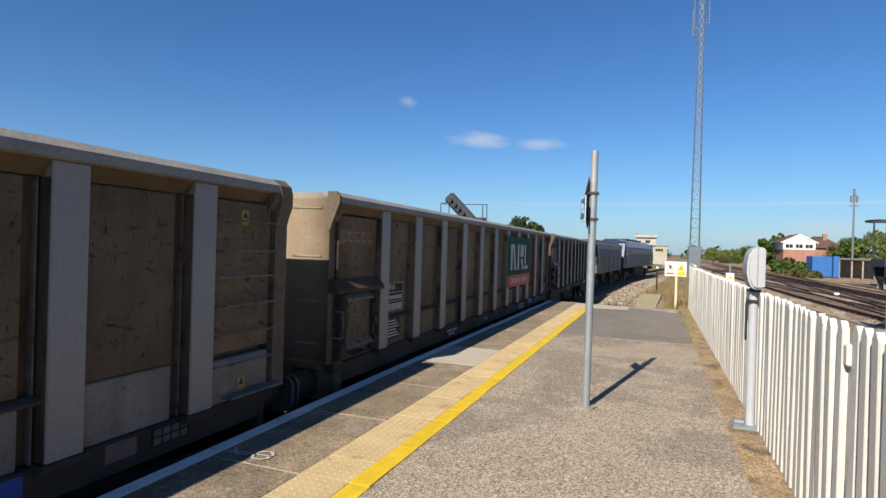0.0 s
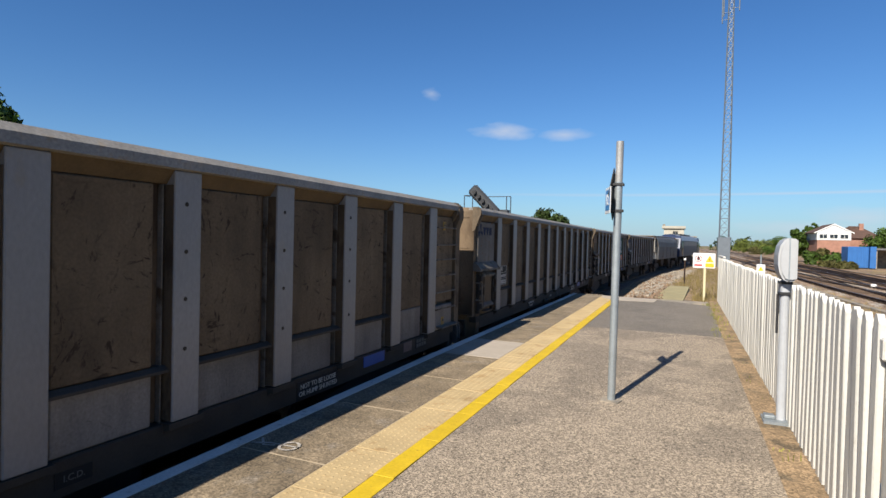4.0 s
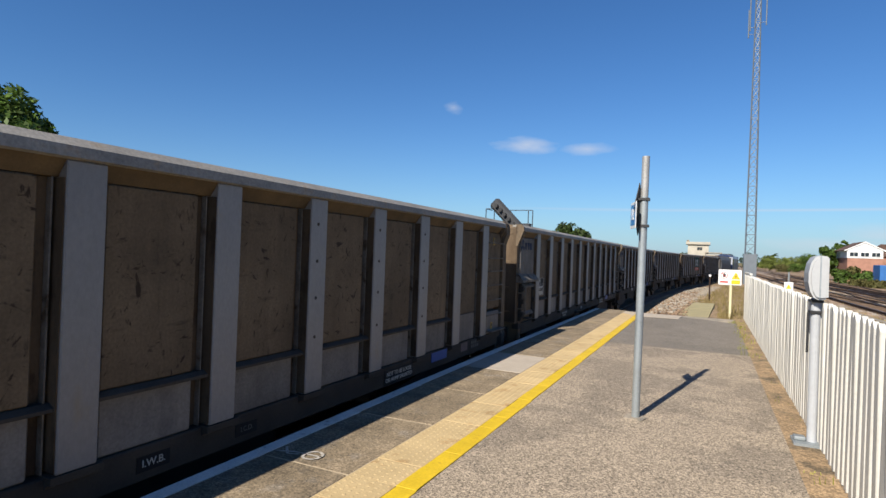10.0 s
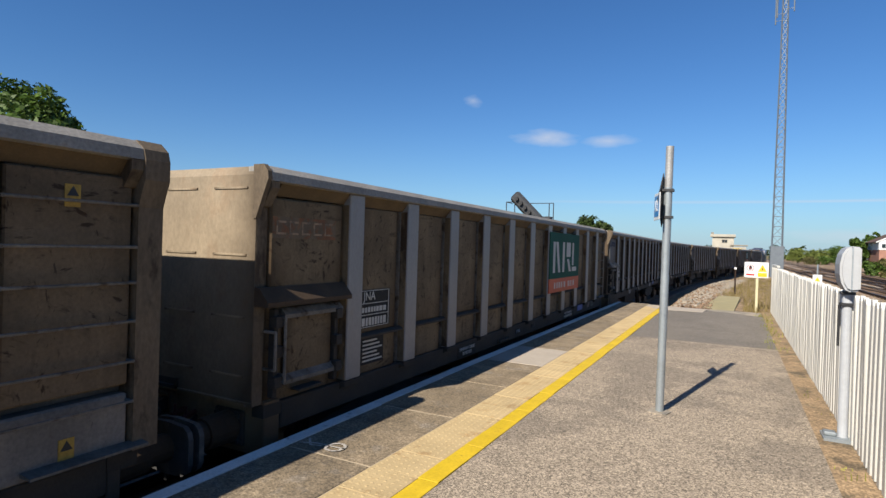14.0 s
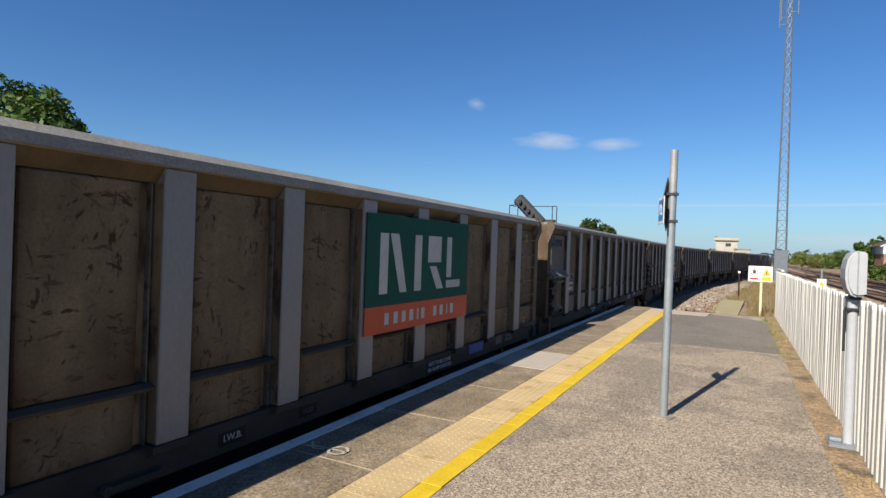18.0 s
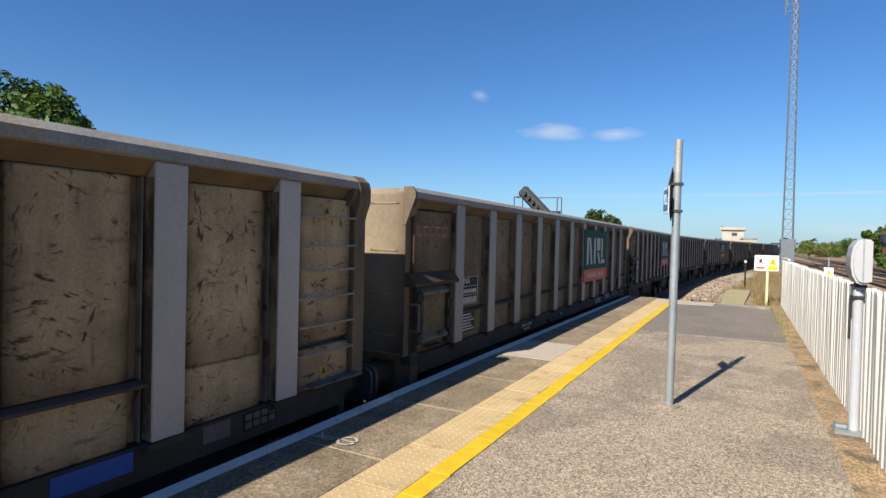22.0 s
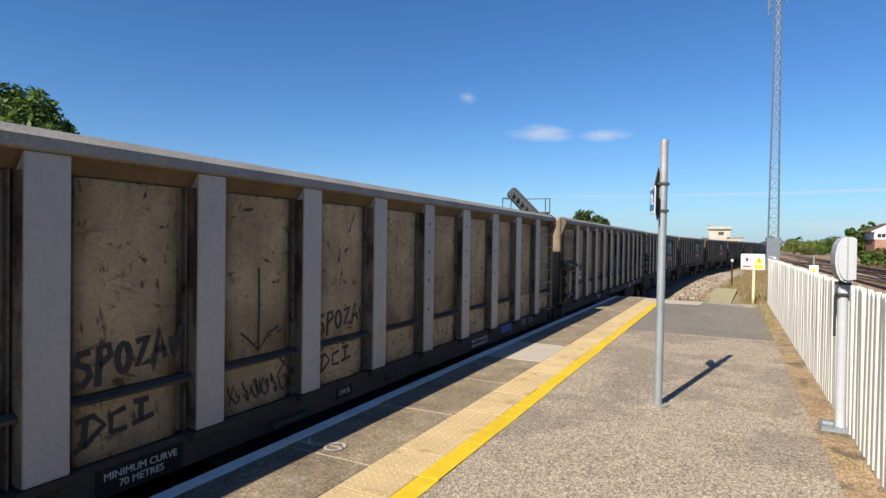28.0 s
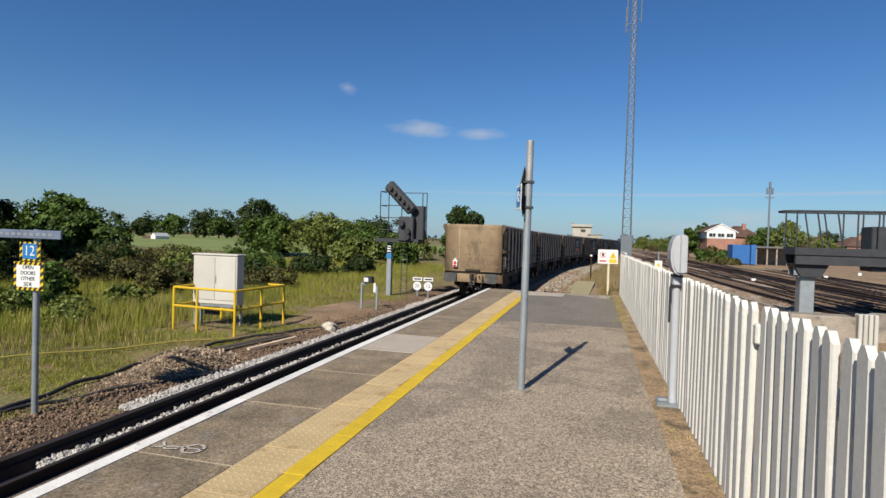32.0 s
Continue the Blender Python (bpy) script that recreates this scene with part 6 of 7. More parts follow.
part("yellow_triangle", prism(bmesh.new(), [(0.01, 1.20), (0.25, 1.20), (0.13, 1.42)], "y", -0.053, -0.0505), M_SIGNYEL, bd)
part("black_bolt", prism(bmesh.new(), [(0.12, 1.22), (0.15, 1.29), (0.135, 1.30), (0.15, 1.37), (0.11, 1.29), (0.125, 1.28)], "y", -0.0555, -0.0535), M_BLACK, bd)
part("yellow_band", box(bmesh.new(), 0.01, 0.25, -0.053, -0.051, 1.05, 1.17), M_SIGNYEL, bd)

stub = thing("rusty_stake", pose(3.35, 30, 0), "thin rusty iron stake standing on the bank", "stake")
part("stake", rod(bmesh.new(), (0, 0, -0.6), (0, 0, 0.95), 0.035, 8), M_RUSTRAIL, stub)
part("stake_cap", box(bmesh.new(), -0.05, 0.05, -0.03, 0.03, 0.95, 1.05), M_WHITE, stub)

limit = thing("lineside_marker", pose(7.94, 42.4, -1.02), "small white and yellow lineside marker on a post", "marker")
part("post", rod(bmesh.new(), (0, 0, 0), (0, 0, 2.2), 0.05, 8), M_POLE, limit)
part("plate", box(bmesh.new(), -0.25, 0.25, -0.07, -0.05, 0.95, 1.55, 0.01), M_WHITE, limit)
part("plate_mark", prism(bmesh.new(), [(-0.16, 1.12), (0.16, 1.12), (0, 1.42)], "y", -0.075, -0.071), M_SIGNYEL, limit)

# ---- radio mast ----
mast = thing("radio_mast", pose(7.56, 75, -1.1), "tall galvanised lattice radio mast on a solid base", "mast")
part("base", box(bmesh.new(), -0.68, 0.68, -0.68, 0.68, 0, 3.8, 0.03), M_MAST, mast, "solid anti climb base panels")
MH = 38.0


def mast_half(z):
    return 0.51 - 0.30 * (z - 3.8) / (MH - 3.8)


for sx in (-1, 1):
    for sy in (-1, 1):
        a, b = mast_half(3.8), mast_half(MH)
        part("leg", beam(bmesh.new(), (sx * a, sy * a, 3.8), (sx * b, sy * b, MH), 0.09, 0.09), M_MAST, mast)
z = 3.8
while z < MH - 1.2:
    z2 = z + 1.14
    a, b = mast_half(z), mast_half(z2)
    for p, q in (((-a, -a, z), (b, -b, z2)), ((a, -a, z), (-b, -b, z2)), ((-a, a, z), (b, b, z2)), ((-a, -a, z), (-b, b, z2)), ((a, -a, z), (b, b, z2)), ((-b, -b, z2), (b, -b, z2)), ((-b, b, z2), (b, b, z2))):
        part("brace", beam(bmesh.new(), p, q, 0.045, 0.045), M_MAST, mast)
    z = z2
for dx, z0, z1 in ((-0.95, 29.2, 32.5), (-0.8, 30.0, 34.0), (0.85, 30.5, 33.5)):
    bm = bmesh.new()
    rod(bm, (dx, -0.3, z0), (dx, -0.3, z1), 0.07, 8)
    rod(bm, (dx, -0.3, z0 + 0.4), (0, -0.3, z0 + 0.4), 0.03, 6)
    part("aerial", bm, M_MAST, mast)

# ---- west side of the track ----
board_post = thing("platform_sign_post", pose(-4.13, 6.44, -1.06), "grey post with striped stop signs and a narrow top board", "sign post")
part("pole", rod(bmesh.new(), (0, 0, -0.1), (0, 0, 2.68), 0.042, 16), M_POLE, board_post)
tb = part("top_board", box(bmesh.new(), -0.69, 0.51, -0.085, -0.05, 2.55, 2.67, 0.006), mat("blue_grey_sign_board", (0.112, 0.14, 0.196), 0.45, var=0.15), board_post, "narrow blue grey board")
bm = bmesh.new()
for j in range(9):
    box(bm, -0.58 + j * 0.11, -0.51 + j * 0.11, -0.0885, -0.0855, 2.59, 2.63)
part("print_line", bm, M_POLE, tb, "faint bars of unreadable words")


def striped(x0, x1, z0, z1, parent, name):
    """A white plate with a yellow border crossed by black stripes."""
    p = part(name, box(bmesh.new(), x0, x1, -0.068, -0.055, z0, z1), M_SIGNYEL, parent, "sign plate with a black and yellow striped border")
    bm = bmesh.new()
    b, yf = 0.05, -0.0705
    n = 9
    for side in range(4):
        length = (x1 - x0) if side < 2 else (z1 - z0)
        count = max(3, int(length / 0.085))
        for j in range(count):
            s = j / count * length
            d = length / count * 0.5
            if side < 2:
                zb = z0 if side == 0 else z1 - b
                prism(bm, [(x0 + s, zb), (x0 + s + d, zb), (min(x1, x0 + s + d + 0.03), zb + b), (x0 + s + 0.03, zb + b)], "y", yf, yf + 0.002)
            else:
                xb = x0 if side == 2 else x1 - b
                prism(bm, [(xb, z0 + s), (xb + b, z0 + s + 0.03), (xb + b, min(z1, z0 + s + d + 0.03)), (xb, z0 + s + d)], "y", yf, yf + 0.002)
    part("stripes", bm, M_BLACK, p)
    return p


p12 = striped(-0.23, 0.14, 2.24, 2.50, board_post, "number_sign")
part("sign_face", box(bmesh.new(), -0.17, 0.08, -0.0725, -0.069, 2.27, 2.48), M_BLUE, p12)
part("lettering", put(lettering("12", 0.2), facing("-y", -0.045, -0.0745, 2.375)), M_WHITE, p12)
pod = striped(-0.33, 0.20, 1.83, 2.225, board_post, "doors_sign")
part("sign_face", box(bmesh.new(), -0.275, 0.145, -0.0725, -0.069, 1.875, 2.18), M_WHITE, pod)
part("lettering", put(lettering("OPEN\nDOORS\nOTHER\nSIDE", 0.078), facing("-y", -0.065, -0.0745, 2.03)), M_BLACK, pod)

cab = thing("equipment_cabinet", pose(-6.93, 14.15, -1.1), "light grey steel lineside cabinet on a leg frame", "cabinet")
part("body", box(bmesh.new(), -0.74, 0.70, -0.14, 0.2, 0.70, 2.08, 0.015), M_CABINET, cab)
part("roof", box(bmesh.new(), -0.77, 0.73, -0.17, 0.23, 2.082, 2.13, 0.012), M_CABINET, cab)
for a, b in ((-0.70, -0.012), (-0.004, 0.66)):
    d = part("door", box(bmesh.new(), a, b, -0.158, -0.142, 0.82, 2.04, 0.006), M_CABINET, cab)
part("handle", box(bmesh.new(), 0.02, 0.04, -0.175, -0.16, 1.3, 1.5), M_POLE, cab)
bm = bmesh.new()
for k in range(5):
    box(bm, -0.42 + k * 0.10, -0.36 + k * 0.10, -0.05, 0.05, 0.38, 0.70)
part("cable_gland", bm, M_BLACK, cab, "black cables entering the underside")
for sx in (-0.68, 0.64):
    for sy in (-0.1, 0.16):
        part("leg", box(bmesh.new(), sx - 0.03, sx + 0.03, sy - 0.03, sy + 0.03, -0.1, 0.70), M_POLE, cab)
part("cross_bar", box(bmesh.new(), -0.68, 0.64, -0.12, -0.08, 0.62, 0.70), M_POLE, cab)
part("plinth", box(bmesh.new(), -0.9, 1.05, -0.7, 0.6, -0.12, 0.03, 0.01), M_CONC, cab, "concrete plinth")

guard = thing("guard_railing", pose(0, 0, 0), "yellow tubular guard railing round the cabinet", "railing")
corners = [(-7.66, 15.3), (-7.62, 13.2), (-6.8, 13.1), (-5.55, 12.98), (-5.53, 14.15), (-5.45, 15.2)]
for k, (x, yy) in enumerate(corners):
    part("rail_post", rod(bmesh.new(), (x, yy, -1.15), (x, yy, 0.12), 0.036, 10), M_RAILYEL, guard)
for (x, yy), (x2, y2) in zip(corners, corners[1:]):
    for zz in (0.12, -0.38):
        part("rail", rod(bmesh.new(), (x, yy, zz), (x2, y2, zz), 0.034, 10), M_RAILYEL, guard)
part("rail", rod(bmesh.new(), (-7.66, 15.3, 0.12), (-5.45, 15.2, 0.12), 0.034, 10), M_RAILYEL, guard)

signal = thing("colour_light_signal", pose(-5.54, 24.4, -1.08), "dark grey colour light signal with a slanted route indicator", "signal")
part("post", box(bmesh.new(), -0.11, 0.11, -0.11, 0.11, 0.05, 2.5, 0.015), M_POLE, signal, "galvanised signal post")
part("base_plate", box(bmesh.new(), -0.24, 0.24, -0.24, 0.24, 0.0, 0.05), M_POLE, signal)
bm = bmesh.new()
box(bm, -0.6, 1.6, -0.6, 0.6, -0.4, -0.002, 0.03)
part("foundation", bm, M_CONC, signal, "concrete foundation block")
idp = part("identity_plate", box(bmesh.new(), -0.125, 0.125, -0.13, -0.115, 2.0, 2.42), M_BLACK, signal, "black plate with white bars")
bm = bmesh.new()
for zz in (2.08, 2.20, 2.32):
    box(bm, -0.08, 0.08, -0.134, -0.131, zz - 0.03, zz + 0.03)
part("identity_bars", bm, M_WHITE, idp)
part("blue_plate", box(bmesh.new(), -0.12, 0.12, -0.13, -0.115, 1.76, 1.97), M_BLUE, signal)
part("deck", box(bmesh.new(), -0.63, 1.45, -0.35, 0.6, 2.5, 2.66, 0.01), M_SIGNALGREY, signal, "dark access deck")
for x in (-0.4, 0.0, 0.35, 1.35, 1.55):
    part("cage_post", rod(bmesh.new(), (x, 0.5 if x > 0.2 else -0.3, 2.66), (x, 0.5 if x > 0.2 else -0.3, 4.78), 0.022, 8), M_SIGNALGREY, signal)
for zz in (3.05, 3.6, 4.15, 4.78):
    part("cage_rail", rod(bmesh.new(), (-0.4, -0.3, zz), (0.35 if zz > 4.5 else 0.6, -0.3, zz), 0.018, 8), M_SIGNALGREY, signal)
    part("cage_rail", rod(bmesh.new(), (0.35, 0.5, zz), (1.55, 0.5, zz), 0.018, 8), M_SIGNALGREY, signal)
    part("cage_rail", rod(bmesh.new(), (-0.4, -0.3, zz), (-0.4, 0.5, zz), 0.018, 8), M_SIGNALGREY, signal)
head = part("signal_head", box(bmesh.new(), 0.52, 1.22, -0.42, -0.12, 2.55, 3.66, 0.04), M_SIGNALGREY, signal, "main signal head with hooded lens")
bm = bmesh.new()
for zz, xx in ((3.35, 0.70), (3.0, 0.98), (2.75, 0.98)):
    rod(bm, (xx, -0.62, zz), (xx, -0.42, zz), 0.13, 14)
part("hood", bm, M_BLACK, head)
bm = bmesh.new()
box(bm, 1.0, 1.6, -0.1, 0.25, 2.6, 4.15, 0.04)
part("equipment_case", bm, M_SIGNALGREY, signal)
feather = part("route_indicator", put(box(bmesh.new(), -0.27, 0.27, -0.16, 0.08, -0.86, 0.86, 0.1), Matrix.Translation((0.58, -0.35, 4.50)) @ Matrix.Rotation(radians(-45), 4, "Y")), M_SIGNALGREY, signal, "slanted route indicator with five lamps")
for j in range(5):
    c = -0.56 + j * 0.28
    bm = bmesh.new()
    rod(bm, (0, -0.30, c), (0, -0.16, c), 0.085, 12)
    put(bm, Matrix.Translation((0.58, -0.35, 4.50)) @ Matrix.Rotation(radians(-45), 4, "Y"))
    part("lamp_hood", bm, M_BLACK, feather)
for x in (0.45, 0.72):
    part("ladder_stile", rod(bmesh.new(), (x, 0.35, 0.0), (x, 0.35, 2.6), 0.02, 8), M_SIGNALGREY, signal)
for j in range(8):
    part("ladder_rung", rod(bmesh.new(), (0.45, 0.35, 0.3 + j * 0.28), (0.72, 0.35, 0.3 + j * 0.28), 0.012, 6), M_POLE, signal)

for x, number in ((-4.15, "20"), (-3.64, "15")):
    sp = thing("speed_sign", pose(x, 24.3, -1.08), "round white speed board with black figures", "speed sign", "speed boards")
    part("post", rod(bmesh.new(), (0, 0, 0), (0, 0, 0.4), 0.04, 8), M_POLE, sp)
    dsc = part("disc", rod(bmesh.new(), (0, -0.03, 0.57), (0, 0.0, 0.57), 0.215, 28), M_BLACK, sp)
    part("disc_face", rod(bmesh.new(), (0, -0.036, 0.57), (0, -0.031, 0.57), 0.195, 28), M_WHITE, dsc)
    part("lettering", put(lettering(number, 0.23), facing("-y", 0, -0.039, 0.57)), M_BLACK, dsc)
    tp = part("top_plate", box(bmesh.new(), -0.22, 0.22, -0.03, 0.0, 0.80, 0.96), M_WHITE, sp)
    part("print_line", box(bmesh.new(), -0.17, 0.17, -0.034, -0.0305, 0.85, 0.91), M_BLACK, tp)

for x, h, cap in ((-4.62, 1.0, None), (-4.03, 0.95, None)):
    st = thing("lineside_stake", pose(x, 19.1, -1.08), "galvanised lineside stake in the dry ground", "stake", "lineside stakes")
    part("stake", box(bmesh.new(), -0.035, 0.035, -0.03, 0.03, -0.1, h, 0.006), M_POLE, st)
    if x > -4.3:
        part("plate", box(bmesh.new(), -0.13, -0.035, -0.04, -0.02, 0.72, 1.05, 0.01), M_WHITE, st)
    else:
        part("junction_box", box(bmesh.new(), 0.10, 0.42, -0.1, 0.12, 1.05, 1.28, 0.01), M_BLACK, st)
        part("box_label", box(bmesh.new(), 0.12, 0.28, -0.106, -0.101, 1.10, 1.25), M_WHITE, st)
        part("arm", box(bmesh.new(), -0.03, 0.2, -0.02, 0.02, 0.98, 1.05), M_POLE, st)

cable_pts = [(-5.2, 3.0), (-4.6, 4.6), (-4.6, 5.9), (-4.83, 7.0), (-5.1, 9.1), (-5.3, 10.4), (-4.95, 12.6), (-4.1, 14.4), (-3.75, 16)]
cable_two = [(-5.0, 3.6), (-4.75, 5.0), (-4.55, 6.7), (-4.0, 7.9), (-3.35, 9.5), (-3.3, 11.5)]
for line, r in ((cable_pts, 0.035), (cable_two, 0.028)):
    n = len(line)
    pts = []
    for q in np.linspace(0, n - 1, 60):
        x, yy = np.interp(q, range(n), [p[0] for p in line]), np.interp(q, range(n), [p[1] for p in line])
        pts.append((x + 0.05 * math.sin(yy * 3), yy, ground_z(x, yy) + 0.07 + 0.02 * math.sin(yy * 5)))
    tagged(tube("cable", pts, r, M_CABLE), "black rubber cable lying along the cess", "cable", "cables")
pts = [(x, yy, -0.93 + 0.02 * math.sin(x * 4)) for x, yy in zip(np.linspace(-8.2, -5.1, 20), np.linspace(8.0, 12.3, 20))]
tagged(tube("hose", pts, 0.018, M_ROPE), "faded yellow hose lying in the grass", "hose")

def heap(x, y):
    """The height of the brushwood heap over the cess."""
    q = ((x + 4.3) / 0.55) ** 2 + ((y - 9.6) / 1.0) ** 2
    return 0.34 * math.exp(-q * 0.9) * (1 + 0.3 * noise.noise((x * 2.5, y * 2.5, 1)))


verts, faces = [], []
rnd = random.Random(5)
for _ in range(9000):
    x, y = -4.3 + rnd.gauss(0, 0.34), 9.6 + rnd.gauss(0, 0.62)
    if x > -3.45:
        continue
    c = Vector((x, y, -1.03 + heap(x, y) * rnd.uniform(0.75, 1.05)))
    d = Vector((rnd.uniform(-1, 1), rnd.uniform(-1, 1), rnd.uniform(-0.35, 0.45))).normalized()
    L, w = rnd.uniform(0.012, 0.05) if rnd.random() < 0.97 else 0.16, rnd.uniform(0.004, 0.013)
    s = d.cross((0, 0, 1)).normalized() * w
    u = d.cross(s).normalized() * w * 0.6
    k = len(verts)
    verts += [c - d * L + s, c - d * L - s, c - d * L + u, c + d * L + s, c + d * L - s, c + d * L + u]
    faces += [(k, k + 1, k + 4, k + 3), (k + 1, k + 2, k + 5, k + 4), (k + 2, k, k + 3, k + 5)]
tagged(new("brushwood_pile", from_arrays("brushwood_pile", verts, faces, M_STICK)), "low heap of dry cut brushwood beside the track", "brushwood", kind="stuff")
xs, yl = np.linspace(-5.4, -3.45, 14), np.linspace(7.6, 12.2, 22)
verts = [(x, y, -1.075 + heap(x, y) * 0.9) for y in yl for x in xs]
faces = [(r * 14 + q, r * 14 + q + 1, r * 14 + q + 15, r * 14 + q + 14) for r in range(21) for q in range(13)]
tagged(new("chip_mound", from_arrays("chip_mound", verts, faces, mat("brown_wood_chips", (0.22, 0.1595, 0.1045), 0.95, var=0.3, scale=6, fine=40, fine_var=0.7, bump=1.0), True)), "mound of brown wood chips under the brushwood", "wood chips", kind="stuff")
bm = beam(bmesh.new(), (-4.0, 11.3, -0.95), (-3.55, 12.6, -0.86), 0.10, 0.05)
solid("old_plank", bm, M_STICK, "weathered plank lying on the cess", "plank")
for dx in (0.0, 0.22):
    bm = beam(bmesh.new(), (-4.75 + dx, 10.9, -0.98), (-4.25 + dx, 13.1, -0.96), 0.16, 0.07)
    solid("grey_board", bm, M_BARK, "dark weathered board lying beside the track", "board", "loose boards")
bm = bmesh.new()
bmesh.ops.create_icosphere(bm, subdivisions=3, radius=0.19)
for v in bm.verts:
    v.co *= 1 + 0.5 * noise.noise(v.co * 7)
put(bm, Matrix.Translation((-3.62, 14.6, -0.92)) @ Matrix.Diagonal((1.0, 1.0, 0.8, 1)))
solid("white_rock", bm, mat("whitewashed_rock", (0.434, 0.392, 0.322), 0.9, var=0.25, scale=8), "whitewashed lump of rock on the ballast edge", "rock")

# ---- signal gantry among the main tracks ----
gantry = thing("signal_gantry", pose(11.3, 24.6, -1.0), "black cantilever signal gantry with a railed deck on a grey column", "gantry")
part("column", box(bmesh.new(), -0.25, 0.25, -0.25, 0.25, -0.1, 1.583, 0.02), M_POLE, gantry, "pale grey steel column")
part("bracket", prism(bmesh.new(), [(-0.3, 1.62), (0.38, 1.62), (0.62, 2.078), (-0.55, 2.078)], "y", -0.45, 0.45), M_SIGNALGREY, gantry, "flared bracket on the column head")
for sy in (-0.3, 0.3):
    part("bracket_gusset", box(bmesh.new(), -0.5, -0.32, sy - 0.02, sy + 0.02, 1.66, 2.07), M_POLE, gantry)
part("column_cap", box(bmesh.new(), -0.36, 0.44, -0.36, 0.36, 1.585, 1.618, 0.005), M_POLE, gantry)
for sy in (-0.55, 0.55):
    part("deck_beam", box(bmesh.new(), -0.55, 9.0, sy - 0.08, sy + 0.08, 2.08, 2.44, 0.01), M_SIGNALGREY, gantry)
part("deck", box(bmesh.new(), -0.6, 9.0, -0.68, 0.68, 2.444, 2.72), M_SIGNALGREY, gantry)
for sy in (-0.62, 0.62):
    for k in range(12):
        x = -0.55 + k * 0.66
        part("cage_post", rod(bmesh.new(), (x + (0.25 if k in (1, 2) else 0), sy, 2.42), (x, sy, 4.08), 0.03, 8), M_SIGNALGREY, gantry)
    part("cage_rail", rod(bmesh.new(), (-0.6, sy, 4.08), (9.0, sy, 4.08), 0.035, 8), M_SIGNALGREY, gantry)
bm = bmesh.new()
pts = [(-0.6 + 0.35 * math.cos(a), 0.62 * math.sin(a), 4.08) for a in np.linspace(1.57, 4.71, 10)]
for a, b in zip(pts, pts[1:]):
    rod(bm, a, b, 0.035, 8)
part("cage_end", bm, M_SIGNALGREY, gantry)
part("relay_case", box(bmesh.new(), 1.95, 3.3, -0.45, 0.45, 1.9, 3.55, 0.03), M_SIGNALGREY, gantry, "dark equipment case")
part("signal_head", box(bmesh.new(), 3.0, 3.7, -0.4, -0.1, 4.6, 6.4, 0.06), M_BLACK, gantry)
part("head_post", rod(bmesh.new(), (3.35, 0.0, 2.4), (3.35, 0.0, 6.2), 0.09, 10), M_SIGNALGREY, gantry)
part("far_column", box(bmesh.new(), 8.2, 8.7, -0.25, 0.25, -0.1, 2.07), M_POLE, gantry)

walling = thing("concrete_retaining_wall", pose(0, 0, 0), "weathered concrete wall and blocks beside the main line", "concrete wall")
part("wall", box(bmesh.new(), 8.6, 10.15, 17.3, 18.0, -1.1, -0.1, 0.03), M_CONC, walling)
part("ramp_slab", prism(bmesh.new(), [(11.2, -1.05), (18, -1.05), (18, -0.35), (12.2, -0.35)], "y", 19.5, 21.5), M_CONC, walling)
for k in range(4):
    part("block", box(bmesh.new(), 10.18 + k * 0.12, 10.275 + k * 0.12, 17.25, 17.55, -1.0, -0.01, 0.02), M_CABINET, walling)

# small white markers among the tracks
for x, yy in ((26.5, 74), (15.2, 47), (23.5, 57), (30.5, 68)):
    mk = thing("track_marker", pose(x, yy, -1.0), "small white block between the rails", "marker", "track markers")
    part("block", box(bmesh.new(), -0.16, 0.16, -0.1, 0.1, 0, 0.32, 0.03), M_WHITE, mk)

# ---- buildings ----
def window(parent, x0, x1, y, z0, z1, frame_mat=M_WHITE):
    f = part("window", box(bmesh.new(), x0, x1, y - 0.05, y - 0.01, z0, z1), frame_mat, parent)
    n = max(1, int((x1 - x0) / 0.55))
    w = (x1 - x0 - 0.06) / n
    for k in range(n):
        part("pane", box(bmesh.new(), x0 + 0.06 + k * w, x0 + k * w + w, y - 0.062, y - 0.051, z0 + 0.07, z1 - 0.07), M_WINDOW, f)


sb = thing("signal_box", pose(27.3, 118, -1.0), "white boarded signal box on a red brick base", "signal box")
part("brick_base", box(bmesh.new(), -2.45, 2.45, 0, 9, 0, 4.15), M_BRICK, sb, "red brick lower storey")
part("upper_storey", box(bmesh.new(), -2.52, 2.52, -0.07, 9.1, 4.15, 5.65), M_WHITE, sb, "white boarded upper storey")
part("gable", prism(bmesh.new(), [(-2.52, 5.652), (2.52, 5.652), (0, 6.95)], "y", -0.07, 0.1), M_WHITE, sb)
for s in (-1, 1):
    part("roof", prism(bmesh.new(), [(0, 7.06), (s * 2.95, 5.5), (s * 2.95, 5.38), (0, 6.93)], "y", 0.105, 9.4), M_TILE, sb)
    part("bargeboard", prism(bmesh.new(), [(0, 7.06), (s * 2.95, 5.5), (s * 2.95, 5.3), (0, 6.86)], "y", -0.2, -0.075), M_WHITE, sb)
for k in range(3):
    window(sb, -2.2 + k * 1.55, -0.95 + k * 1.55, -0.07, 4.4, 5.2)

hs = thing("house", pose(33.4, 128, -0.9), "red brick house with a brown tiled hip roof", "house", "distant houses")
part("wall", box(bmesh.new(), -3.5, 3.5, 0, 8, 0, 4.6), M_BRICK, hs)
bm = bmesh.new()
vs = [bm.verts.new(v) for v in ((-3.9, -0.4, 4.6), (3.9, -0.4, 4.6), (3.9, 8.4, 4.6), (-3.9, 8.4, 4.6), (-1, 3.2, 7.0), (1, 4.8, 7.0))]
for f in ((0, 1, 5, 4), (1, 2, 5), (2, 3, 4, 5), (3, 0, 4), (3, 2, 1, 0)):
    bm.faces.new([vs[i] for i in f])
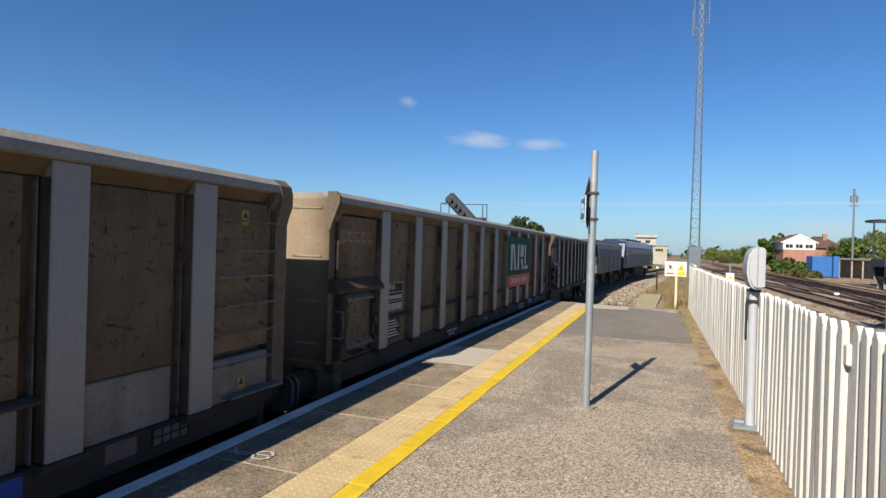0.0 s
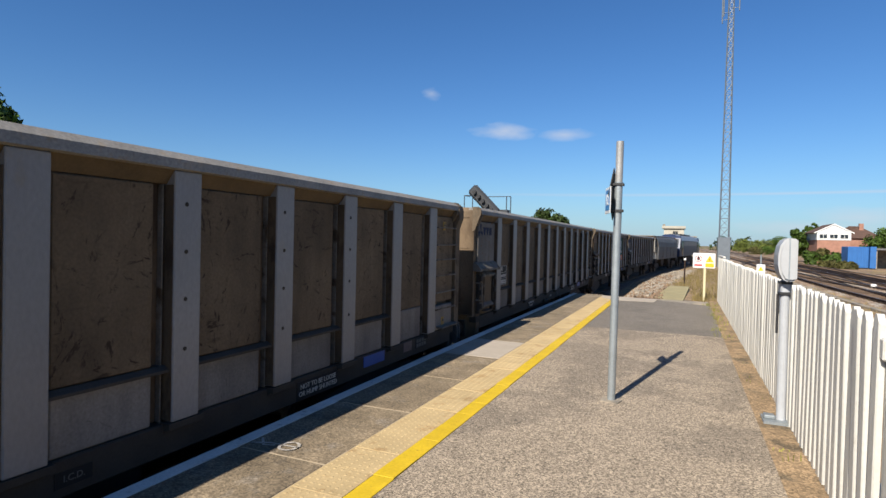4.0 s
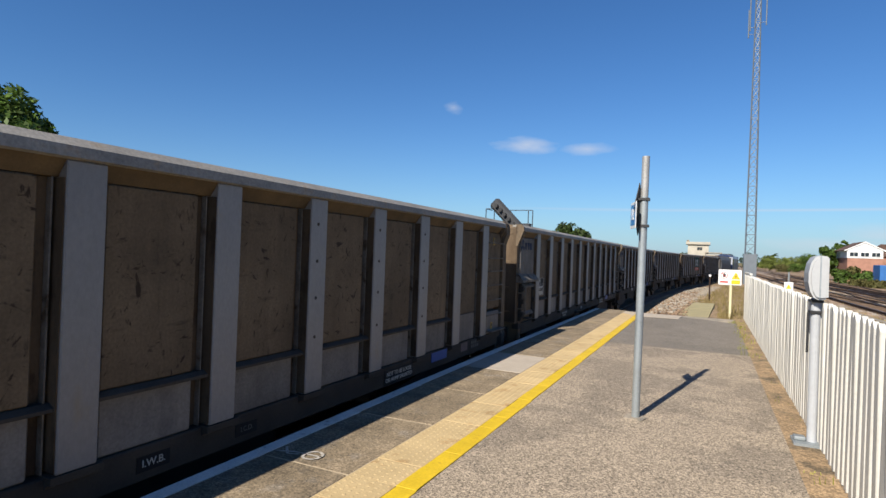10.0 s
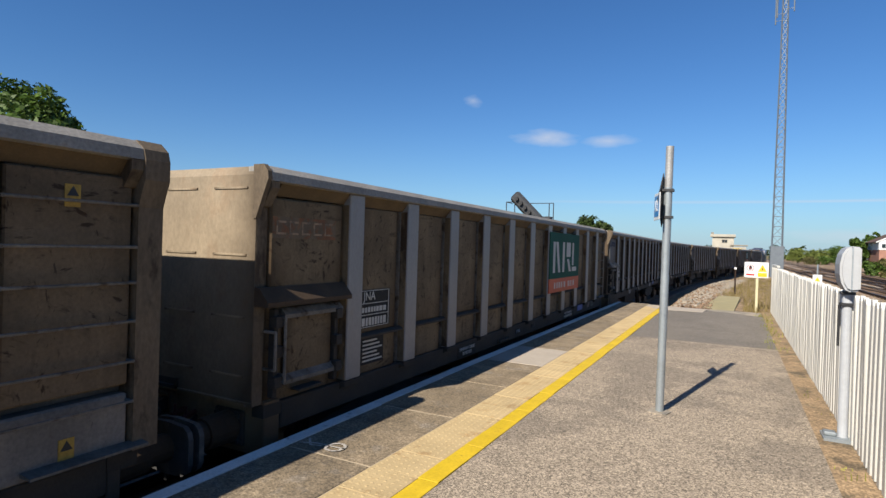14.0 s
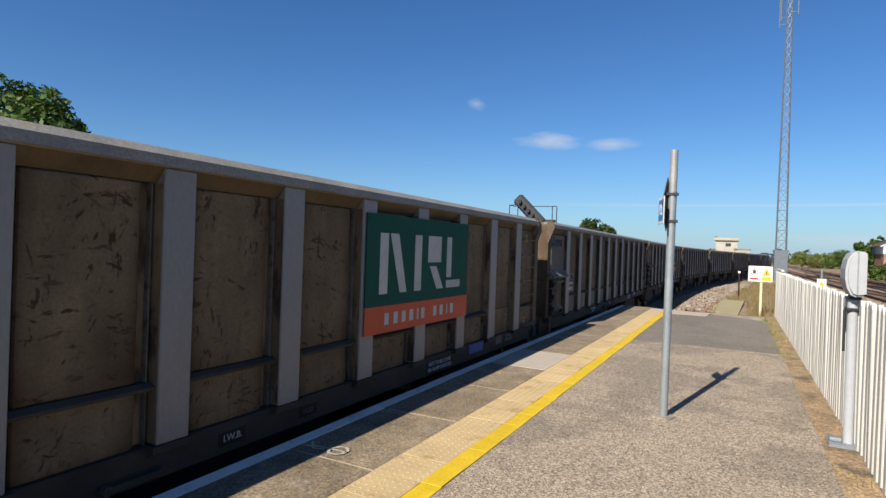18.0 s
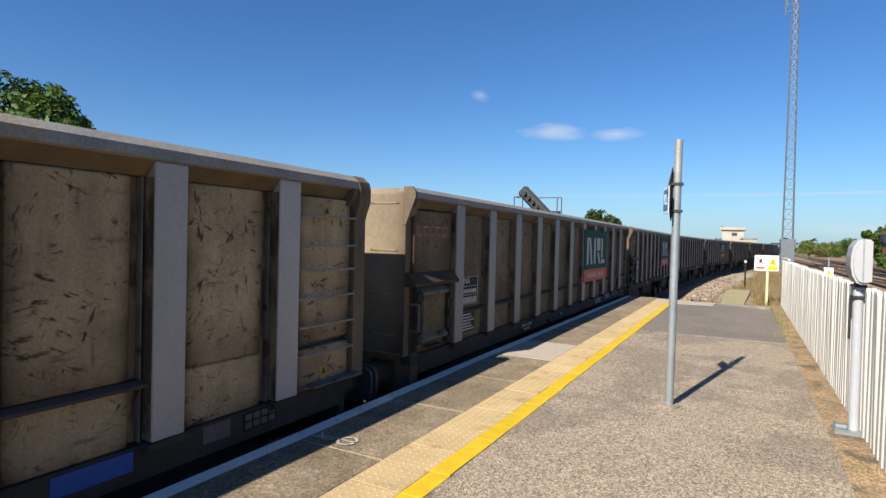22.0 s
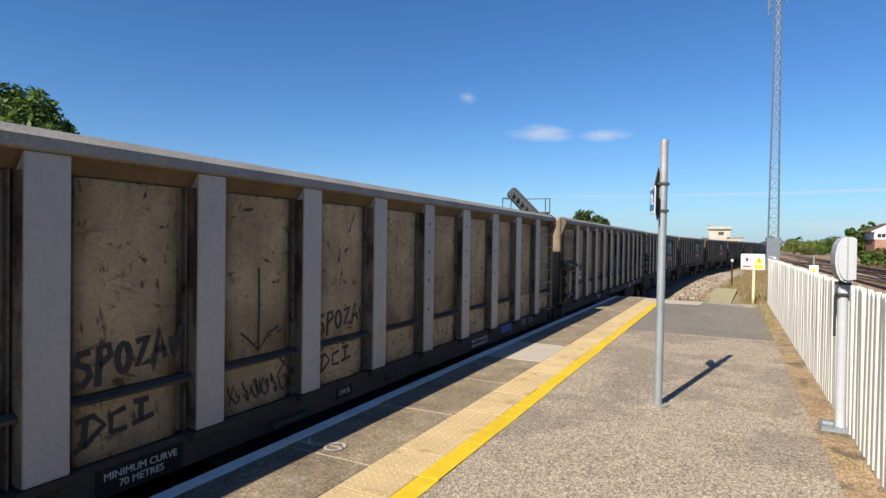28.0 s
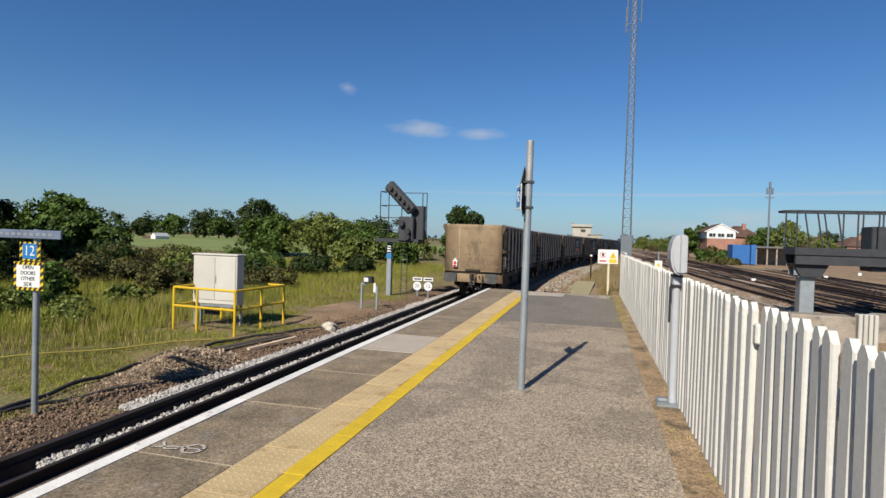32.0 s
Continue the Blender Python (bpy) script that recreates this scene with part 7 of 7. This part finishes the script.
part("roof", bm, M_TILE, hs)
part("chimney", box(bmesh.new(), 0.6, 1.3, 3.0, 3.7, 6.2, 7.5), M_BRICK, hs)
window(hs, -2.4, -0.8, 0, 1.2, 2.6)
window(hs, 0.9, 2.4, 0, 1.2, 2.6)
for x, yy, s in ((57, 152, 0.9), (67, 158, 1.0), (77, 160, 0.95), (49, 175, 1.0)):
    copy_thing(hs, pose(x, yy, -2.0 - (1 - s) * 3, 0, 0, (x * 7) % 25 - 12))

tower = thing("concrete_tower", pose(0.6, 152, -1), "pale concrete flat roofed tower beside the line", "building")
part("shaft", box(bmesh.new(), -2.3, 2.4, 0, 6, 0, 6.7), M_RENDER, tower)
part("flat_roof", box(bmesh.new(), -2.75, 2.75, -0.45, 6.4, 6.7, 7.35, 0.04), M_RENDER, tower)
window(tower, -0.2, 1.0, 0, 5.3, 6.1, M_CONC)
part("roof_box", box(bmesh.new(), -2.6, -2.0, 0, 1, 7.35, 7.8), M_CONC, tower)
annex = thing("white_workshop", pose(4.1, 150, -1), "cream rendered flat roofed workshop with a yellow strip", "building")
part("wall", box(bmesh.new(), -1.7, 1.5, 0, 7, 0, 4.4), M_RENDER, annex)
part("roof", box(bmesh.new(), -1.85, 1.85, -0.15, 7.1, 4.6, 4.85), M_CONC, annex)
window(annex, -1.3, 0.6, 0, 3.2, 4.0, M_SIGNYEL)

cont = thing("blue_container", pose(26.2, 94, -1.0), "blue painted steel container on the far side of the tracks", "container")
part("body", box(bmesh.new(), -2.1, 0.3, 0, 3.5, 0.1, 3.0, 0.03), M_BLUESTEEL, cont)
for k in range(11):
    part("corrugation", box(bmesh.new(), -2.05 + k * 0.2, -1.95 + k * 0.2, -0.03, -0.002, 0.25, 2.85), M_BLUESTEEL, cont)
part("door", box(bmesh.new(), 0.32, 1.0, -0.6, 0.2, 0.1, 3.05), M_BLUESTEEL, cont)
shed = thing("open_shed", pose(30, 95, -1.0), "grey open sided shed with timber posts", "shed")
part("roof", box(bmesh.new(), -2.6, 3.4, -0.3, 4, 2.6, 2.85), M_SLATE, shed)
part("back_wall", box(bmesh.new(), -2.5, 3.3, 3.6, 3.8, 0, 2.6), M_CONC, shed)
for x in (-2.4, -0.9, 0.4, 1.8, 3.2):
    part("post", box(bmesh.new(), x - 0.1, x + 0.1, -0.1, 0.1, 0, 2.6), M_CONC, shed)

aer = thing("aerial_column", pose(30.5, 100, -1), "slim grey aerial column with antennas at its head", "mast")
part("column", rod(bmesh.new(), (0, 0, 0), (0, 0, 12.2), 0.17, 12, 0.11), M_MAST, aer)
for dx, z0 in ((-0.35, 11.2), (0.35, 11.2), (0, 12.2)):
    part("antenna", box(bmesh.new(), dx - 0.14, dx + 0.14, -0.2, 0.1, z0, z0 + 1.0, 0.02), M_MAST, aer)
part("bracket", box(bmesh.new(), -0.6, 0.6, -0.1, 0.1, 10.6, 10.75), M_MAST, aer)

farm = thing("white_farm_building", pose(-86.5, 99, -0.4), "small white gabled farm building across the field", "building")
part("wall", prism(bmesh.new(), [(-0.6, -0.1), (0.6, -0.1), (0.6, 0.7), (0, 1.4), (-0.6, 0.7)], "y", 0, 4), M_WHITE, farm)
part("roof", box(bmesh.new(), -2.8, -0.61, 0, 3, -0.1, 0.7), M_TILE, farm)

# ---- bare dry earth near the signal ----
verts, faces = [(-5.0, 19.2, ground_z(-5.0, 19.2) + 0.07)], []
for j in range(3):
    for k in range(36):
        a = k / 36 * 2 * math.pi
        q = (j + 1) / 3 * (1 + 0.3 * noise.noise((math.cos(a) * 2, math.sin(a) * 2, 4)))
        x, y = -5.0 + 1.7 * q * math.cos(a), 19.2 + 4.2 * q * math.sin(a)
        verts.append((x, y, ground_z(x, y) + (0.07, 0.06, -0.03)[j]))
faces += [(0, 1 + k, 1 + (k + 1) % 36) for k in range(36)]
for j in range(2):
    faces += [(1 + j * 36 + k, 37 + j * 36 + k, 37 + j * 36 + (k + 1) % 36, 1 + j * 36 + (k + 1) % 36) for k in range(36)]
tagged(new("bare_patch", from_arrays("bare_patch", verts, faces, M_DIRT, True)), "bare dry brown earth round the lineside stakes", "ground", kind="structure")

# ---- trees, bushes and grass ----
def leaf_cloud(name, blobs, count, size, material, seed, parent=None, low=None):
    """Many small leaves laid round the skins of several lumps, thinner inside them."""
    r = np.random.RandomState(seed)
    vol = np.array([b[3] ** 2 for b in blobs])
    pick = r.choice(len(blobs), count, p=vol / vol.sum())
    b = np.array(blobs, float)[pick]
    tufts = r.normal(size=(len(blobs), 13, 3))
    tufts /= np.linalg.norm(tufts, axis=2)[:, :, None]
    tuft_dir = tufts[pick, r.randint(0, 13, count)]
    d = tuft_dir + r.normal(scale=0.21, size=(count, 3))
    d /= np.linalg.norm(d, axis=1)[:, None]
    off_axis = np.linalg.norm(d - tuft_dir, axis=1)
    rad = b[:, 3] * (0.66 + 0.44 * r.rand(count) ** 0.5) * (1.1 - 0.75 * np.minimum(off_axis, 0.6) ** 1.5)
    c = b[:, :3] + d * rad[:, None] * np.array([1, 1, 0.85])
    if low is not None:
        keep = c[:, 2] > low
        c, d = c[keep], d[keep]
        count = len(c)
    n = d + r.normal(scale=0.7, size=(count, 3)) + np.array([0, 0, 0.25])
    n /= np.linalg.norm(n, axis=1)[:, None]
    a = np.cross(n, r.normal(size=(count, 3)))
    a /= np.linalg.norm(a, axis=1)[:, None]
    e = np.cross(n, a)
    s = size * (0.6 + 0.8 * r.rand(count))[:, None]
    verts = np.stack([c - a * s, c - e * s * 0.5 + n * s * 0.12, c + a * s, c + e * s * 0.5 + n * s * 0.12], 1).reshape(-1, 3)
    me = bpy.data.meshes.new(name)
    me.vertices.add(count * 4)
    me.vertices.foreach_set("co", verts.ravel())
    me.loops.add(count * 4)
    me.loops.foreach_set("vertex_index", np.arange(count * 4))
    me.polygons.add(count)
    me.polygons.foreach_set("loop_start", np.arange(0, count * 4, 4))
    me.polygons.foreach_set("loop_total", np.full(count, 4))
    me.materials.append(material)
    me.update()
    ob = new(name, me)
    if parent is not None:
        ob.parent = parent
    return ob


def lumps(rnd, x, y, z0, z1, r, n, squash=0.55):
    """Lumps that fill a rounded crown between two heights."""
    out = [(x, y, (z0 + z1) / 2, min(r, (z1 - z0) / 2) * 0.75)]
    for _ in range(n):
        a, q = rnd.uniform(0, 6.28), rnd.uniform(0.25, 0.8)
        h = rnd.uniform(0, 1)
        wide = math.sin(math.pi * min(0.95, 0.18 + h * 0.78))
        rr = r * rnd.uniform(0.26, 0.46)
        out.append((x + math.cos(a) * r * q * wide, y + math.sin(a) * r * q * wide, z0 + rr * 0.6 + h * (z1 - z0 - rr * 1.5), rr))
    return out


def tree(x, y, base, top, r, leaves, size, material, seed, label, crown_from=0.3, n=16, group="trees"):
    rnd = random.Random(seed)
    t = thing("tree", pose(0, 0, 0), label, "tree", group)
    h = top - base
    bm = bmesh.new()
    p = Vector((x, y, base - 0.2))
    q = p
    th = 0.035 * h
    for k in range(4):
        q2 = q + Vector((rnd.uniform(-0.12, 0.12) * h * 0.2, rnd.uniform(-0.12, 0.12) * h * 0.2, h * 0.17))
        rod(bm, q, q2, th * (1 - k * 0.18), 8, th * (1 - (k + 1) * 0.18))
        q = q2
    part("trunk", bm, M_BARK, t)
    bl = lumps(rnd, x, y, base + h * crown_from, top, r, n)
    for b in bl[1:9]:
        bm = bmesh.new()
        rod(bm, (x, y, base + h * rnd.uniform(0.25, 0.5)), (b[0], b[1], b[2]), 0.014 * h, 6, 0.004 * h)
        part("limb", bm, M_BARK, t)
    leaf_cloud("crown", bl, leaves, size, material, seed, t)
    return t


def bush(x, y, top, r, leaves, size, material, seed, label, flowers=0, base=-1.1, n=9, group="bushes"):
    rnd = random.Random(seed)
    t = thing("bush", pose(0, 0, 0), label, "bush", group)
    bl = lumps(rnd, x, y, base - 0.1, top, r, n)
    for b in bl[:6]:
        bm = bmesh.new()
        rod(bm, (x + rnd.uniform(-0.2, 0.2), y, base - 0.1), (b[0], b[1], b[2]), 0.05, 5, 0.012)
        part("stem", bm, M_BARK, t)
    leaf_cloud("foliage", bl, leaves, size, material, seed, t, base)
    if flowers:
        leaf_cloud("blossom", [(a, b, c, q * 1.06) for a, b, c, q in bl], flowers * 2, size * 0.5, M_FLOWER, seed + 1, t, base + 0.6)
    return t


tree(-30.6, 15.4, -1.0, 9.9, 5.4, 24000, 0.165, M_LEAF, 11, "tall leafy green tree behind the verge", 0.12, 34)
tree(-25.6, 17.9, -1.0, 6.9, 3.5, 22000, 0.135, M_LEAFDARK, 12, "dense dark hawthorn tree with a ragged outline", 0.05, 20)
tree(-22.0, 18.0, -1.0, 2.6, 2.4, 6000, 0.11, M_LEAFDARK, 13, "low dark hawthorn at the hedge end", 0.02, 14)
bush(-18.2, 12.2, 2.1, 2.4, 8500, 0.12, M_ELDER, 14, "elder bush in white blossom", 650)
bush(-15.6, 12.6, 1.2, 1.9, 6000, 0.11, M_ELDER, 15, "elder bush in white blossom", 450)
bush(-23.0, 11.5, 3.6, 2.7, 7000, 0.13, M_LEAFDARK, 16, "dark leafy bush in the verge")
for k, (x, y, top, r) in enumerate(((-17.8, 11.2, 0.2, 1.3), (-15.0, 11.8, 0.05, 1.2), (-13.2, 13.4, -0.05, 1.1), (-20.5, 10.2, 0.4, 1.4), (-14.6, 15.6, 0.5, 1.3), (-12.0, 16.2, -0.1, 1.0))):
    bush(x, y, top, r, 1900, 0.09, (M_LEAF, M_LEAFLIGHT)[k % 2], 30 + k, "low green bramble at the grass edge", 0, -1.1, 7)
tree(-29.3, 28.7, -1.0, 4.2, 3.6, 15000, 0.17, M_LEAF, 17, "round topped green tree in the hedge", 0.06, 18)
tree(-35.5, 27, -1.0, 3.0, 3.6, 6000, 0.18, M_LEAFDARK, 18, "dark tree in the hedge", 0.03, 14)
for k, (x, y, top, r) in enumerate(((-19.5, 23, 1.1, 2.0), (-17.0, 24.5, 0.7, 1.9), (-14.6, 25.5, 0.5, 1.6), (-22.0, 25, 1.5, 2.2), (-20.5, 30, 0.7, 2.0), (-17.5, 32, 0.8, 2.2), (-14.2, 33, 0.6, 2.0), (-24.5, 34, 0.6, 2.2), (-21.5, 36, 0.8, 2.3), (-11.5, 34.5, 0.4, 1.7))):
    bush(x, y, top, r, 4200, 0.09, (M_LEAFDARK, M_LEAFLIGHT, M_LEAF)[k % 3], 50 + k, "scrubby green bush at the edge of the field", 0, -1.1, 8)
for k, (x, y, top, r, m) in enumerate(((-35.6, 60, 5.9, 4.3, M_LEAFDARK), (-32.0, 58, 4.2, 3.8, M_LEAF), (-26.8, 58, 4.5, 4.2, M_LEAFLIGHT), (-21.5, 60, 3.6, 3.6, M_LEAF), (-23.5, 70, 3.9, 4.0, M_LEAFDARK), (-17.5, 64, 2.9, 3.2, M_LEAFLIGHT), (-13.8, 72, 3.0, 3.2, M_LEAF), (-10.4, 60, 5.4, 2.7, M_LEAFDARK), (-13.6, 48, 1.4, 2.4, M_LEAF), (-17.5, 47, 1.5, 2.6, M_LEAFLIGHT))):
    tree(x, y, -1.0, top, r, 6500, 0.17, m, 80 + k, "bushy green tree on the far side of the meadow", 0.03 if k != 7 else 0.25, 14)
for k in range(11):
    x, y = -120 + k * 6.5 + (k * 37 % 5), 132 + (k * 53 % 17)
    tree(x, y, -0.2, 5.0 + (k * 29 % 10) * 0.2, 4.9, 3600, 0.36, (M_LEAFDARK, M_LEAF)[k % 2], 110 + k, "dark green field tree along the far hedge", 0.08, 12)
for k, (x, y, top, r, m) in enumerate(((23.5, 240, 4.8, 5.2, M_LEAFLIGHT), (29.5, 236, 4.9, 5.0, M_LEAFLIGHT), (18.5, 262, 6.2, 5.0, M_LEAFDARK), (35.5, 243, 6.6, 5.2, M_LEAF), (42, 272, 6.2, 6.5, M_LEAF), (25.4, 128, 6.5, 2.7, M_LEAF), (22.8, 125, 5.4, 2.1, M_LEAF), (36.5, 126, 6.6, 4.2, M_LEAF), (41, 124, 7.2, 4.4, M_LEAFLIGHT), (44.5, 118, 5.0, 3.6, M_LEAFLIGHT), (62, 165, 7, 4.4, M_LEAFDARK), (72, 170, 6.8, 4.6, M_LEAF))):
    tree(x, y, -1.0, top, r, 6000, 0.19, m, 140 + k, "green tree standing beyond the tracks", 0.08, 12)
for k, (x, y, top, r) in enumerate(((21.6, 92, 0.3, 1.6), (22.6, 95, 0.9, 1.8), (23.2, 90, 0.1, 1.3), (22.2, 108, 1.6, 1.9), (24.2, 110, 2.0, 2.0), (26.2, 110, 1.4, 1.9), (28.2, 110, 0.7, 1.9), (30.0, 109, 0.1, 1.6), (25.4, 222, 1.8, 4.0), (31, 226, 2.4, 4.4))):
    bush(x, y, top, r, 2600, 0.17, (M_LEAFOLIVE, M_LEAF)[k % 2], 170 + k, "overgrown olive bush beside the far tracks", 0, -1.05, 7)
# far woods all round the horizon
rnd = random.Random(9)
far = []
for k in range(240):
    a = k / 240 * 2 * math.pi + rnd.uniform(-0.01, 0.01)
    d = rnd.uniform(330, 420)
    r = rnd.uniform(7, 12)
    west = math.sin(a) < -0.3
    far.append((d * math.sin(a), d * math.cos(a), rnd.uniform(-1, 2) + (3 if west else 0), r if west else r * 0.55))
ob = leaf_cloud("far_woods", far, 70000, 0.95, M_LEAFDARK, 200, None, -2)
tagged(ob, "belt of dark distant woodland along the horizon", "woods", kind="stuff")


def blades(name, spots, material, label, seed, lean=0.35):
    """Grass: tufts of thin bent blades at (x, y, z, height)."""
    r = random.Random(seed)
    verts, faces = [], []
    for x, y, z, h in spots:
        for _ in range(5):
            a = r.uniform(0, 6.28)
            px, py = x + r.uniform(-0.09, 0.09), y + r.uniform(-0.09, 0.09)
            hh = h * r.uniform(0.6, 1.2)
            w = 0.004 + 0.006 * hh
            l = r.uniform(0.1, lean) * hh
            ca, sa = math.cos(a), math.sin(a)
            k = len(verts)
            verts += [(px - sa * w, py + ca * w, z), (px + sa * w, py - ca * w, z), (px + ca * l * 0.4 - sa * w * 0.8, py + sa * l * 0.4 + ca * w * 0.8, z + hh * 0.6), (px + ca * l * 0.4 + sa * w * 0.8, py + sa * l * 0.4 - ca * w * 0.8, z + hh * 0.6), (px + ca * l, py + sa * l, z + hh)]
            faces += [(k, k + 1, k + 3, k + 2), (k + 2, k + 3, k + 4)]
    return tagged(new(name, from_arrays(name, verts, faces, material)), label, "grass", kind="stuff")


rnd = random.Random(21)
tall, dry = [], []
while len(tall) < 38000:
    y = 2 + 50 * rnd.random() ** 1.6
    x = -4.25 - (20 + y * 0.35) * rnd.random() ** 1.25
    d = -4.6 - x + 0.5 * noise.noise((x * 0.9, y * 0.9, 7))
    thick = noise.noise((x * 0.25, y * 0.25, 3)) * 0.5 + 0.5
    if -7.9 < x < -5.2 and 12.2 < y < 15.6 and rnd.random() < 0.88:
        continue
    if -8.5 < x and 15.6 < y < 25 and rnd.random() < 0.8 * min(1, (x + 8.5) / 2):
        continue
    if rnd.random() > 0.25 + thick * 0.9:
        continue
    if -5.2 < x and heap(x, y) > 0.06:
        continue
    h = (0.05 + 0.42 * min(1, max(0, d - 0.4) / 4.5) * min(1, 0.25 + max(0, y - 6) / 8)) * (0.5 + thick)
    (tall if rnd.random() < min(0.93, 0.55 + d * 0.08 - 0.5 * max(0, noise.noise((x * 0.5, y * 0.5, 13)))) else dry).append((x, y, ground_z(x, y) - 0.03, h))
blades("tall_grass", tall, M_GRASS, "tall yellow green seeding grass in the verge", 1)
blades("dry_grass", dry, M_GRASSDRY, "short straw coloured grass near the track", 2)
low = []
while len(low) < 15000:
    x, y = -4.2 - 5.5 * rnd.random() ** 1.2, 2.5 + 22 * rnd.random() ** 1.4
    if heap(x, y) > 0.05 or noise.noise((x * 0.8, y * 0.8, 21)) < -0.12 or (-7.7 < x < -5.5 and 13.0 < y < 15 and rnd.random() < 0.7):
        continue
    low.append((x, y, ground_z(x, y) - 0.01, rnd.uniform(0.03, 0.11)))
blades("short_grass", low, M_GRASS, "short green turf creeping over the cess", 6, 0.9)
for k in range(16):
    x, y = -11.2 - 10.5 * rnd.random(), 19.8 + 6.5 * rnd.random()
    bush(x, y, -0.15 + 1.0 * rnd.random() - (x + 11) * 0.05, 1.3 + 0.7 * rnd.random(), 2600, 0.085, (M_LEAFOLIVE, M_LEAFDARK, M_LEAFOLIVE)[k % 3], 230 + k, "olive green bramble scrub under the hedge", 0, -1.1, 8)
for k in range(5):
    x, y = -10.0 - 3.0 * rnd.random(), 10.5 + 4.5 * rnd.random()
    bush(x, y, -0.45 + 0.4 * rnd.random(), 0.95, 1600, 0.06, M_LEAFLIGHT, 260 + k, "small yellow green bramble in the tall grass", 0, -1.1, 6)
tuft = []
for _ in range(4200):
    y = 19.2 + 45 * rnd.random() ** 1.7
    x = track_x(y) + rnd.uniform(3.6, 6.6)
    if 2.5 < x < 3.6 and y < 25.7 or x > 5.6 + y * 0.05:
        continue
    if x < 2.75 + max(0.0, y - 26) * 0.05 + rnd.uniform(-0.2, 0.2) or rnd.random() < 0.35:
        continue
    tuft.append((x, y, bank(x, y) - 0.02, rnd.uniform(0.06, 0.26)))
blades("bank_weeds", tuft, M_BANKWEED, "dry weeds and straw on the platform end bank", 3)
tuft = [(rnd.uniform(4.03, 4.27), 4 + 15 * rnd.random(), -0.02, rnd.uniform(0.03, 0.08)) for _ in range(14)]
tuft += [(3.95 + rnd.uniform(-0.05, 0.2), 11.5 + 7 * rnd.random(), -0.02, rnd.uniform(0.05, 0.13)) for _ in range(45)]
blades("fence_weeds", tuft, M_GRASS, "small green weeds along the foot of the fence", 4)
tuft = []
for _ in range(5200):
    y = 8 + 80 * rnd.random() ** 1.3
    w = rnd.choice((5.2, 6.4, 7.6, 8.8, 10.2, 11.0, 14.5, 17.7, 24.4)) + rnd.gauss(0, 0.6)
    tuft.append((main_x(w, y), y, -1.04, rnd.uniform(0.05, 0.28)))
blades("lineside_weeds", tuft, M_GRASSDRY, "dry weeds growing between the main tracks", 5)

motions()
